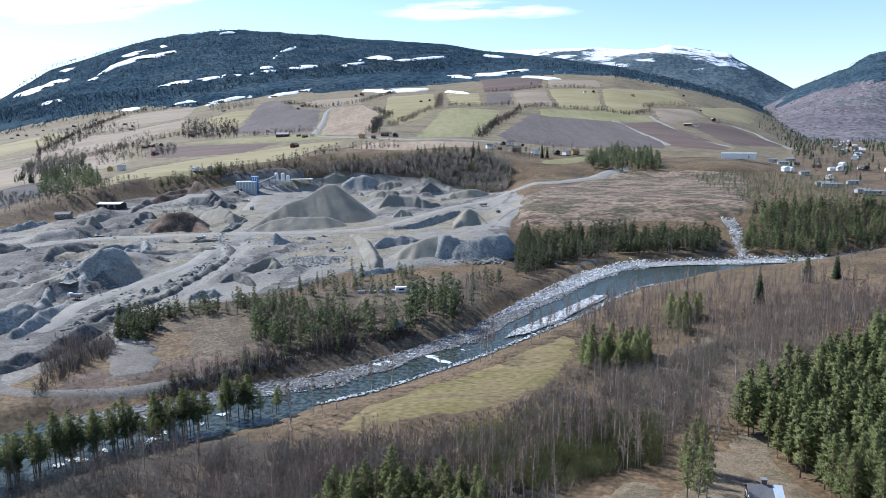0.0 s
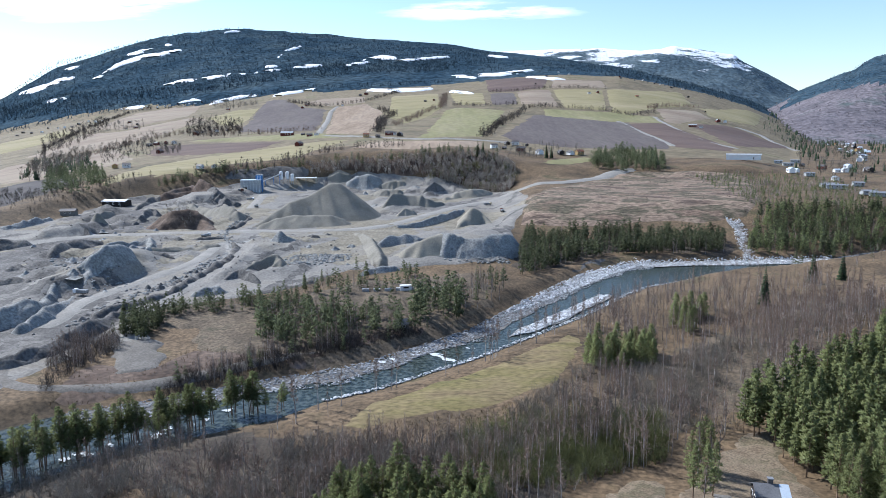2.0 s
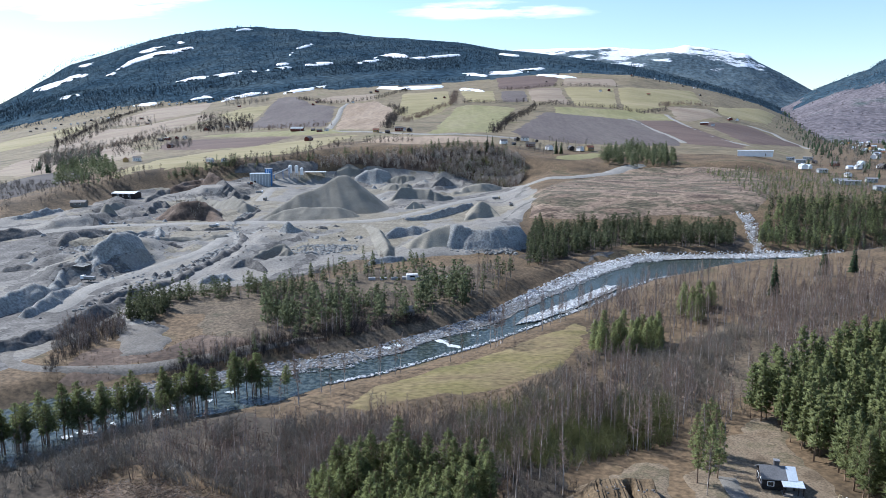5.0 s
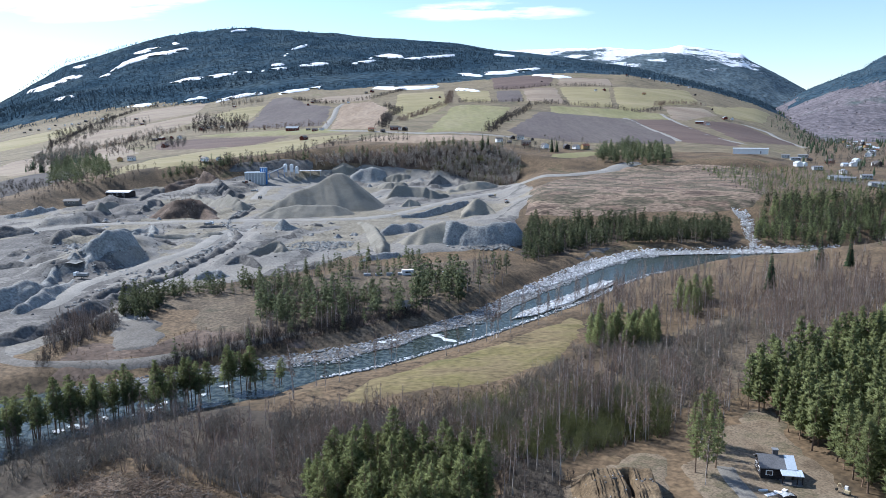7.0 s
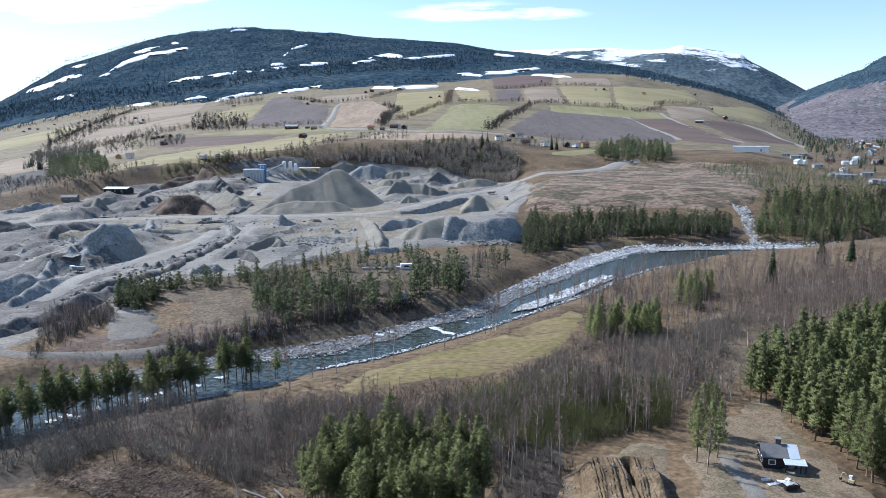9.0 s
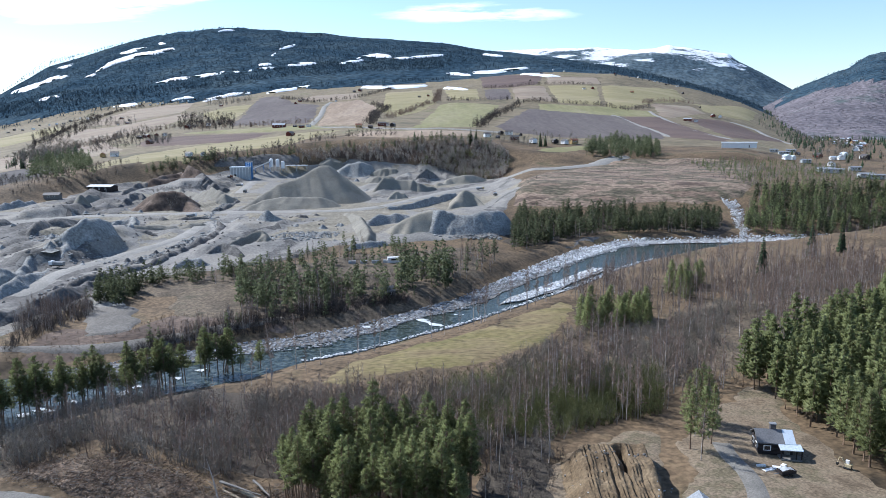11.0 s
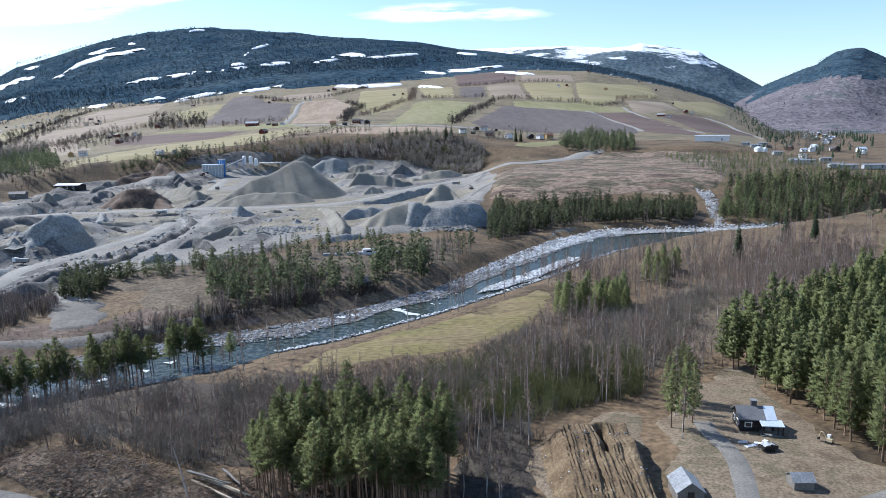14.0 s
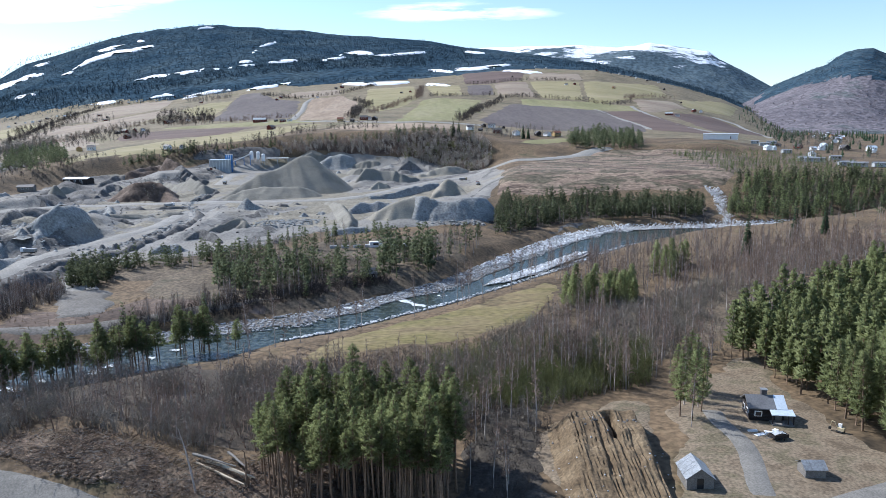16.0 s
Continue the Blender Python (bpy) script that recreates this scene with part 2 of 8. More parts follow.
M_TIN = mat("pale_tin_roof", [(0.55, 0.62, 0.68), (0.64, 0.70, 0.75)], 3, 0.3, contrast=0.08, rough=0.38, spec=0.5, metal=0.25)
M_OLDTIN = mat("weathered_tin_roof", [(0.187, 0.194, 0.202), (0.259, 0.274, 0.288)], 1.5, 0.3, contrast=0.25, rough=0.5, metal=0.2)
M_DARKWOOD = mat("dark_stained_boards", [(0.022, 0.018, 0.018), (0.035, 0.028, 0.026)], 2, 0.2, contrast=0.3, rough=0.7)
M_GREYWOOD = mat("weathered_boards", [(0.14, 0.13, 0.12), (0.21, 0.195, 0.175)], 1.5, 0.15, contrast=0.3)
M_WHITE = mat("white_paint", [(0.70, 0.70, 0.70), (0.78, 0.78, 0.77)], 3, 0.4, contrast=0.06, rough=0.5)
M_RED = mat("red_paint", [(0.10, 0.028, 0.022), (0.14, 0.04, 0.03)], 3, 0.4, contrast=0.15)
M_OCHRE = mat("ochre_paint", [(0.36, 0.25, 0.11), (0.42, 0.30, 0.14)], 3, 0.4, contrast=0.1)
M_SLATE = mat("dark_roof_tiles", [(0.07, 0.065, 0.065), (0.11, 0.10, 0.10)], 3, 0.4, contrast=0.2, rough=0.6)
M_TILE = mat("red_roof_tiles", [(0.17, 0.075, 0.05), (0.22, 0.10, 0.07)], 3, 0.4, contrast=0.2)
M_BLUE = mat("blue_sheet_steel", [(0.035, 0.16, 0.40), (0.05, 0.20, 0.46)], 3, 0.5, contrast=0.12, rough=0.4, spec=0.5)
M_PALESTEEL = mat("pale_sheet_steel", [(0.321, 0.337, 0.344), (0.398, 0.413, 0.421)], 4, 0.6, contrast=0.1, rough=0.45)
M_DARK = mat("dark_glass_and_openings", [(0.015, 0.017, 0.02), (0.025, 0.027, 0.03)], 2, 0.3, contrast=0.1, rough=0.15, spec=0.5, bump=0)
M_YELLOW = mat("machine_yellow", [(0.42, 0.34, 0.20), (0.50, 0.42, 0.27)], 2, 0.3, contrast=0.12, rough=0.45)
M_RUBBER = mat("rubber_and_steel_tracks", [(0.02, 0.02, 0.02), (0.04, 0.04, 0.04)], 1, 0.1, contrast=0.2)
M_LOG = mat("peeled_logs", [(0.36, 0.30, 0.22), (0.46, 0.40, 0.31)], 1, 0.1, contrast=0.2)
M_FOAM = mat("white_water", [(0.496, 0.528, 0.544), (0.640, 0.656, 0.664)], 2, 0.4, contrast=0.2, rough=0.4)


def water_mat():
    m = bpy.data.materials.new("river_water")
    m.use_nodes = True
    nt = m.node_tree
    bsdf = nt.nodes["Principled BSDF"]
    bsdf.inputs["Roughness"].default_value = 0.2
    bsdf.inputs["Specular IOR Level"].default_value = 0.16
    where = nt.nodes.new("ShaderNodeNewGeometry")
    waves = nt.nodes.new("ShaderNodeTexNoise")
    waves.inputs["Scale"].default_value, waves.inputs["Detail"].default_value = 0.55, 8
    nt.links.new(where.outputs["Position"], waves.inputs["Vector"])
    stops = nt.nodes.new("ShaderNodeValToRGB")
    stops.color_ramp.elements[0].position, stops.color_ramp.elements[0].color = 0.38, (0.012, 0.02, 0.017, 1)
    stops.color_ramp.elements[1].position, stops.color_ramp.elements[1].color = 0.7, (0.085, 0.10, 0.09, 1)
    nt.links.new(waves.outputs["Fac"], stops.inputs[0])
    nt.links.new(stops.outputs[0], bsdf.inputs["Base Color"])
    relief = nt.nodes.new("ShaderNodeBump")
    relief.inputs["Strength"].default_value, relief.inputs["Distance"].default_value = 0.55, 0.35
    nt.links.new(waves.outputs["Fac"], relief.inputs["Height"])
    nt.links.new(relief.outputs[0], bsdf.inputs["Normal"])
    return m


M_WATER = water_mat()


def snowfell_mat():
    """Wood below painted pale haze-blue, old snow on bare tops and in torn patches."""
    m = mat("haze_blue_snowy_fell", [(0.07, 0.098, 0.12), (0.098, 0.132, 0.152), (0.132, 0.165, 0.178)], 150, 16, contrast=0.4, bump=0.6, depth=10, rough=0.9, spec=0.0)
    nt = m.node_tree
    bsdf = nt.nodes["Principled BSDF"]
    under = bsdf.inputs["Base Color"].links[0].from_socket
    where = nt.nodes.new("ShaderNodeNewGeometry")
    xyz = nt.nodes.new("ShaderNodeSeparateXYZ")
    nt.links.new(where.outputs["Position"], xyz.inputs[0])
    rise = nt.nodes.new("ShaderNodeMapRange")
    rise.inputs[1].default_value, rise.inputs[2].default_value = 255, 660
    nt.links.new(xyz.outputs[2], rise.inputs[0])
    squash = nt.nodes.new("ShaderNodeMapping")
    squash.inputs["Scale"].default_value = (0.45, 1, 1.6)
    nt.links.new(where.outputs["Position"], squash.inputs["Vector"])
    torn = nt.nodes.new("ShaderNodeTexNoise")
    torn.inputs["Scale"].default_value, torn.inputs["Detail"].default_value, torn.inputs["Roughness"].default_value = 1 / 140, 8, 0.7
    nt.links.new(squash.outputs[0], torn.inputs["Vector"])
    both = nt.nodes.new("ShaderNodeMath")
    both.operation = "ADD"
    nt.links.new(rise.outputs[0], both.inputs[0])
    stronger = nt.nodes.new("ShaderNodeMath")
    stronger.operation = "MULTIPLY_ADD"
    stronger.inputs[1].default_value, stronger.inputs[2].default_value = 1.7, -0.35
    nt.links.new(torn.outputs["Fac"], stronger.inputs[0])
    nt.links.new(stronger.outputs[0], both.inputs[1])
    edge = nt.nodes.new("ShaderNodeMapRange")
    edge.inputs[1].default_value, edge.inputs[2].default_value = 1.12, 1.2
    nt.links.new(both.outputs[0], edge.inputs[0])
    mix = nt.nodes.new("ShaderNodeMix")
    mix.data_type = "RGBA"
    mix.inputs[7].default_value = (0.80, 0.83, 0.87, 1)
    nt.links.new(edge.outputs[0], mix.inputs[0])
    nt.links.new(under, mix.inputs[6])
    nt.links.new(mix.outputs[2], bsdf.inputs["Base Color"])
    return m


M_SNOWFELL = snowfell_mat()


def leafy(m, share=0.5):
    """Lets some light through needles and buds."""
    nt = m.node_tree
    bsdf, out_ = nt.nodes["Principled BSDF"], nt.nodes["Material Output"]
    thin = nt.nodes.new("ShaderNodeBsdfTranslucent")
    nt.links.new(bsdf.inputs["Base Color"].links[0].from_socket, thin.inputs["Color"])
    mix = nt.nodes.new("ShaderNodeMixShader")
    mix.inputs[0].default_value = share
    nt.links.new(bsdf.outputs[0], mix.inputs[1])
    nt.links.new(thin.outputs[0], mix.inputs[2])
    nt.links.new(mix.outputs[0], out_.inputs["Surface"])


for m in (M_PINE, M_FARPINE, M_YOUNGPINE, M_SPRUCE, M_FARSPRUCE, M_WILLOW):
    leafy(m)
# ---- terrain: one height function for the whole valley ----
def vnoise(x, y, seed=0):
    """Smooth value noise in -1..1 on arrays."""
    xi, yi = np.floor(x).astype(np.int64), np.floor(y).astype(np.int64)
    fx, fy = x - xi, y - yi
    fx, fy = fx * fx * (3 - 2 * fx), fy * fy * (3 - 2 * fy)

    def cell(a, b):
        n = (a * 374761393 + b * 668265263 + seed * 974634533) & 0x7FFFFFFF
        n = ((n ^ (n >> 13)) * 1274126177) & 0x7FFFFFFF
        return ((n ^ (n >> 16)) & 0xFFFF) / 32767.5 - 1

    return (cell(xi, yi) * (1 - fx) + cell(xi + 1, yi) * fx) * (1 - fy) + (cell(xi, yi + 1) * (1 - fx) + cell(xi + 1, yi + 1) * fx) * fy


def fnoise(x, y, size, octaves=4, seed=0):
    total, amp = 0, 0.5
    for k in range(octaves):
        total = total + amp * vnoise(x / size, y / size, seed + k)
        size, amp = size / 2.03, amp / 2
    return total


def ramp(v, a, b):
    s = np.clip((v - a) / (b - a), 0, 1)
    return s * s * (3 - 2 * s)


def poly_distance(x, y, poly):
    """Distance to a closed outline, negative inside it."""
    pts = np.array(poly, float)
    best, inside = np.full(np.shape(x), 1e18), np.zeros(np.shape(x), bool)
    for (ax, ay), (bx, by) in zip(pts, np.roll(pts, -1, 0)):
        dx, dy = bx - ax, by - ay
        s = np.clip(((x - ax) * dx + (y - ay) * dy) / (dx * dx + dy * dy + 1e-9), 0, 1)
        best = np.minimum(best, (x - ax - s * dx) ** 2 + (y - ay - s * dy) ** 2)
        cross = (ay > y) != (by > y)
        inside ^= cross & (x < dx * (y - ay) / (dy if abs(dy) > 1e-9 else 1e-9) + ax)
    return np.where(inside, -1, 1) * np.sqrt(best)


# Slopes (rise over depth, from 66 m up) of the valley side, across the view: terrace edge, mid fields, wood edge, skyline.
ACROSS = [-0.9, -0.84, -0.78, -0.72, -0.66, -0.6, -0.54, -0.48, -0.42, -0.36, -0.3, -0.24, -0.18, -0.12, -0.06, 0.0, 0.06, 0.12, 0.18, 0.24, 0.3, 0.36, 0.42, 0.48, 0.54, 0.6, 0.66, 0.72, 0.78, 0.84, 0.9]
TERRACE_DEPTH = [400.0, 400.0, 409.0, 418.0, 427.0, 457.0, 499.0, 541.0, 582.0, 606.0, 615.0, 625.0, 635.0, 638.0, 635.0, 632.0, 629.0, 626.0, 623.0, 620.0, 617.0, 614.0, 611.0, 608.0, 605.0, 602.0, 600.0, 600.0, 600.0, 600.0, 600.0]
TERRACE = [-0.1534, -0.1532, -0.1408, -0.1285, -0.1162, -0.1025, -0.0875, -0.0743, -0.0632, -0.0546, -0.0493, -0.0431, -0.0358, -0.0316, -0.0316, -0.0316, -0.0399, -0.0484, -0.0527, -0.0557, -0.0551, -0.0533, -0.0528, -0.0626, -0.0725, -0.0824, -0.0897, -0.0942, -0.0987, -0.1017, -0.1017]
MIDFIELD = [-0.0642, -0.0642, -0.0582, -0.0506, -0.043, -0.0348, -0.0257, -0.0166, -0.0074, -0.0004, 0.0029, 0.0062, 0.0095, 0.0124, 0.0147, 0.017, 0.0194, 0.0191, 0.0155, 0.012, 0.0084, -0.0001, -0.0138, -0.0276, -0.046, -0.0656, -0.0778, -0.0822, -0.0867, -0.0896, -0.0896]
WOODLINE = [-0.0404, -0.0404, -0.0328, -0.0225, -0.0122, -0.0019, 0.0085, 0.0189, 0.0259, 0.0312, 0.0395, 0.0473, 0.0514, 0.0549, 0.0575, 0.06, 0.0646, 0.0693, 0.0698, 0.0692, 0.0589, 0.0466, 0.0289, 0.0045, -0.0224, -0.05, -0.0652, -0.0684, -0.0716, -0.0735, -0.0735]
SKYLINE = [-0.0167, -0.0167, -0.0048, 0.013, 0.033, 0.0617, 0.0938, 0.1072, 0.1214, 0.1315, 0.1381, 0.1345, 0.1294, 0.1245, 0.1201, 0.1157, 0.1053, 0.0987, 0.0912, 0.0818, 0.07, 0.0553, 0.0378, 0.015, -0.0121, -0.0416, -0.0573, -0.0605, -0.0636, -0.0655, -0.0655]
NEAR_BANK = [(-85.7, 108.0), (-74.5, 125.0), (-67.5, 130.7), (-55.3, 139.3), (-41.0, 147.6), (-31.4, 158.6), (-19.5, 165.5), (-6.7, 177.3), (8.2, 191.0), (26.1, 211.5), (48.3, 237.0), (65.9, 261.7), (82.1, 281.1), (108.3, 296.5), (137.1, 307.0), (176.2, 313.9), (221.7, 332.6), (289.6, 354.4)]
FAR_BANK = [(-107.2, 135.7), (-90.5, 152.5), (-75.2, 158.1), (-59.5, 166.9), (-45.7, 174.9), (-35.5, 179.6), (-22.2, 188.6), (-7.7, 204.1), (5.8, 218.5), (20.0, 243.1), (31.9, 260.8), (45.9, 282.6), (61.9, 305.2), (81.8, 326.0), (100.0, 333.9), (122.4, 335.8), (151.3, 339.2), (192.7, 343.7), (250.1, 375.7), (336.6, 412.6)]
RIVER = NEAR_BANK + FAR_BANK[::-1]

SPOIL_A = [(-126.5, 198.7), (-134.0, 227.6), (-131.0, 264.7), (-121.5, 281.2), (-138.5, 339.5), (-180.9, 435.7), (-240.2, 487.7), (-236.8, 439.0), (-226.3, 357.7)]
SPOIL_B = [(-95.2, 257.4), (-76.3, 277.2), (-44.1, 295.9), (-41.0, 349.9), (-85.9, 377.1), (-114.5, 364.4), (-144.3, 353.7), (-115.4, 299.8)]
SPOIL_C = [(-88.7, 595.9), (-71.4, 611.5), (-13.5, 606.4), (24.1, 588.0), (4.7, 499.7), (-24.4, 450.8), (-37.4, 436.0)]
SPOIL_D = [(-36.1, 307.5), (-41.3, 406.5), (-9.3, 419.0), (38.4, 430.5), (28.3, 315.7), (-6.6, 299.5)]
SPOIL_E = [(-214.0, 488.2), (-210.0, 571.5), (-160.1, 584.0), (-124.0, 445.1), (-138.7, 392.7), (-168.4, 390.5)]
HAUL_A = [(-220.9, 349.0), (-200.3, 371.0), (-172.5, 379.5), (-136.4, 386.2), (-100.9, 389.3), (-58.2, 391.1), (-34.7, 405.5), (-16.8, 439.6), (4.5, 481.9), (47.6, 535.4), (92.3, 547.9), (149.1, 601.3), (162.1, 605.1)]
HAUL_B = [(-119.9, 363.6), (-109.0, 347.0), (-102.3, 321.3), (-102.2, 288.7), (-104.3, 254.8), (-105.0, 234.0), (-103.7, 215.9), (-100.6, 205.2), (-91.8, 194.0)]
HAUL_C = [(-131.2, 206.1), (-129.4, 219.5), (-132.3, 244.1), (-128.1, 258.9), (-121.5, 281.2), (-114.7, 310.6), (-116.8, 358.3)]
HAUL_D = [(-136.5, 476.6), (-141.6, 516.0), (-151.5, 585.9), (-130.3, 594.4)]
ROUGH = [(SPOIL_A, 3.6), (SPOIL_B, 2.0), (SPOIL_C, 2.2), (SPOIL_D, 1.3), (SPOIL_E, 2.8)]
HAUL = [HAUL_A, HAUL_B, HAUL_C, HAUL_D]


def line_distance(x, y, line):
    best = np.full(np.shape(x), 1e18)
    for (ax, ay), (bx, by) in zip(line[:-1], line[1:]):
        dx, dy = bx - ax, by - ay
        s = np.clip(((x - ax) * dx + (y - ay) * dy) / (dx * dx + dy * dy + 1e-9), 0, 1)
        best = np.minimum(best, (x - ax - s * dx) ** 2 + (y - ay - s * dy) ** 2)
    return np.sqrt(best)


def spoil(x, y):
    """Tipped and dug ground of the pit, levelled along its haul roads."""
    total = np.zeros(np.shape(x))
    near_ = (np.hypot(x + 110, y - 340) < 420)
    if not near_.any():
        return total
    x, y = x[near_], y[near_]
    wx, wy = x + 11 * fnoise(x, y, 44, 3, 301), y + 11 * fnoise(x, y, 44, 3, 302)
    ridges = np.clip(1 - np.abs(fnoise(wx * 0.8, wy, 36, 3, 303)) * 2.4, 0, 1) ** 2 + 0.4 * np.clip(1 - np.abs(fnoise(wx, wy, 12, 3, 304)) * 2.2, 0, 1) ** 2 - 0.3
    run_, cross_ = 0.45 * wx + 0.9 * wy, 0.9 * wx - 0.45 * wy
    bench, pit_ = fnoise(cross_, run_ / 2.2, 30, 3, 305), fnoise(cross_, run_ / 1.5, 17, 2, 306)
    ridges = 0.5 * ridges + 1.0 * ramp(bench, 0.0, 0.1) + 0.8 * ramp(bench, 0.18, 0.28) + 0.6 * ramp(pit_, 0.08, 0.2) - 0.5 * ramp(-pit_, 0.18, 0.3) - 0.5
    part_ = 0
    for region, amp in ROUGH:
        part_ = part_ + amp * ramp(-poly_distance(x, y, region), -5, 14) * ridges
    level = 1
    for line in HAUL:
        level = level * ramp(line_distance(x, y, line), 3.5, 10)
    total[near_] = part_ * level
    return total


def height(x, y):
    x, y = np.asarray(x, float), np.asarray(y, float)
    r = np.hypot(x, y)
    az = np.clip(np.arctan2(x, y), -0.76, 0.76)
    u, d = np.tan(az), r * np.cos(az)
    # valley side
    y0 = np.interp(u, ACROSS, TERRACE_DEPTH)
    depths = [y0, 1200.0, 2000.0, 3300.0]
    levels = [66 + depth * np.interp(u, ACROSS, slope) for depth, slope in zip(depths, (TERRACE, MIDFIELD, WOODLINE, SKYLINE))]
    side = levels[0] + 0 * d
    for n in range(3):
        side = np.where(d > depths[n], levels[n] + (levels[n + 1] - levels[n]) * (d - depths[n]) / (depths[n + 1] - depths[n]), side)
    side = np.where(d > 3300, levels[3] - (d - 3300) * 0.5, side)
    side = side + fnoise(x, y, 160, 3, 3) * np.clip((d - 700) / 260, 0, 9)
    # river terrace: gravel floor on one side, higher heath on the other
    shelf = ramp(u, 0.06, 0.14)
    floor_ = 3 + 0.028 * np.clip(d - 200, 0, 400)
    heath = 3 + 17 * ramp(d, 350, 440) + 0.03 * np.clip(d - 440, 0, 300)
    low = floor_ * (1 - shelf) + heath * shelf
    up = ramp(d, y0 - 45, y0)
    far = low * (1 - up) + np.maximum(side, low) * up
    # near side of the river
    near = 2 + fnoise(x, y, 30, 3, 9) * 1.2 - 4.5 * ramp(-y, -98, -84) * ramp(-x, 2, 22) + 0.05 * np.clip(x - 60, 0, 200)
    over = poly_distance(x, y, FAR_SIDE)
    z = np.where(over < 0, far, near)
    z = z + fnoise(x, y, 14, 3, 5) * 0.5 * ramp(d, 60, 120)
    z = z + (spoil(np.atleast_1d(x), np.atleast_1d(y)).reshape(np.shape(x)) if ROUGH else 0)
    wet = poly_distance(x, y, RIVER)
    bank = ramp(wet, 0, 9)
    return np.where(wet < 0, -0.9 * ramp(-wet, 0, 3), z * bank)


FAR_SIDE = FAR_BANK + [(2500, FAR_BANK[-1][1] + 250), (6000, 9000), (-9000, 9000), (-2500, 0)]


PIT = [(-112.0, 150.0), (-109.6, 164.8), (-106.8, 180.8), (-102.6, 210.3), (-101.0, 233.3), (-86.3, 243.5), (-64.1, 254.4), (-43.2, 290.2), (-11.2, 296.5), (28.0, 312), (40.1, 406), (58.2, 452), (53.5, 553), (24.4, 595), (-13.5, 606), (-76.5, 615), (-154.5, 600), (-190.3, 579), (-234.4, 546), (-245.1, 506), (-247.4, 459), (-250.8, 417), (-275.0, 379), (-260, 320), (-215, 240), (-175, 175), (-150, 140), (-125, 138)]


# ---- building helpers ----
def link_mesh(name, verts, faces, material, parent=None, label="", smooth=False, normals=None):
    me = bpy.data.meshes.new(name)
    me.from_pydata([tuple(v) for v in verts], [], [tuple(f) for f in faces])
    me.materials.append(material)
    if smooth:
        me.polygons.foreach_set("use_smooth", [True] * len(me.polygons))
    me.update()
    if normals is not None:
        me.polygons.foreach_set("use_smooth", [True] * len(me.polygons))
        me.normals_split_custom_set_from_vertices(np.asarray(normals).tolist())
    ob = new(name, me)
    if parent is not None:
        ob.parent = parent
    if label:
        ob["label"] = label
    return ob


def ground_mesh():
    """One sheet from under the camera to the skyline, finer ahead than behind."""
    ahead = np.linspace(-0.80, 0.80, 430)
    behind = np.linspace(0.80, 2 * math.pi - 0.80, 48)[1:-1]
    az = np.concatenate([ahead, behind])
    r = np.concatenate([[0.0005, 15, 30], np.geomspace(42, 3540, 380)])
    A, R = np.meshgrid(az, r)
    X, Y = R * np.sin(A), R * np.cos(A)
    Z = height(X, Y) - 2.5 * ramp(-poly_distance(X, Y, PIT), 3, 11)
    n, m = len(az), len(r)
    idx = np.arange(n * m).reshape(m, n)
    a, b = idx[:-1], np.roll(idx, -1, 1)[:-1]
    c, d = np.roll(idx, -1, 1)[1:], idx[1:]
    quads = np.stack([a, d, c, b], -1).reshape(-1, 4)
    me = bpy.data.meshes.new("ground")
    me.vertices.add(n * m)
    me.vertices.foreach_set("co", np.stack([X, Y, Z], -1).ravel())
    me.loops.add(quads.size)
    me.loops.foreach_set("vertex_index", quads.ravel())
    me.polygons.add(len(quads))
    me.polygons.foreach_set("loop_start", np.arange(len(quads)) * 4)
    me.materials.append(M_GROUND)
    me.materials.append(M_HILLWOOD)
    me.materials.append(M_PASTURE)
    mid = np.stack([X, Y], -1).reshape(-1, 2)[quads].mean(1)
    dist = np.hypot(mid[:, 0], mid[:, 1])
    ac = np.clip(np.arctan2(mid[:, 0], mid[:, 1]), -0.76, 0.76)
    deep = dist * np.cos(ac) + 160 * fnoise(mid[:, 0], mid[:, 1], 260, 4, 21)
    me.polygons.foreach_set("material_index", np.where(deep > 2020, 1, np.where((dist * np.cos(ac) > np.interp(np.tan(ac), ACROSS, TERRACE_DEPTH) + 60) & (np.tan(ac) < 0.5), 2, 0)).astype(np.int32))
    me.polygons.foreach_set("use_smooth", np.ones(len(quads), bool))
    me.update()
    me.validate()
    return tagged(new("ground", me), "brown valley floor rising to a dark wooded mountain", "ground", kind="structure")


from mathutils.geometry import delaunay_2d_cdt


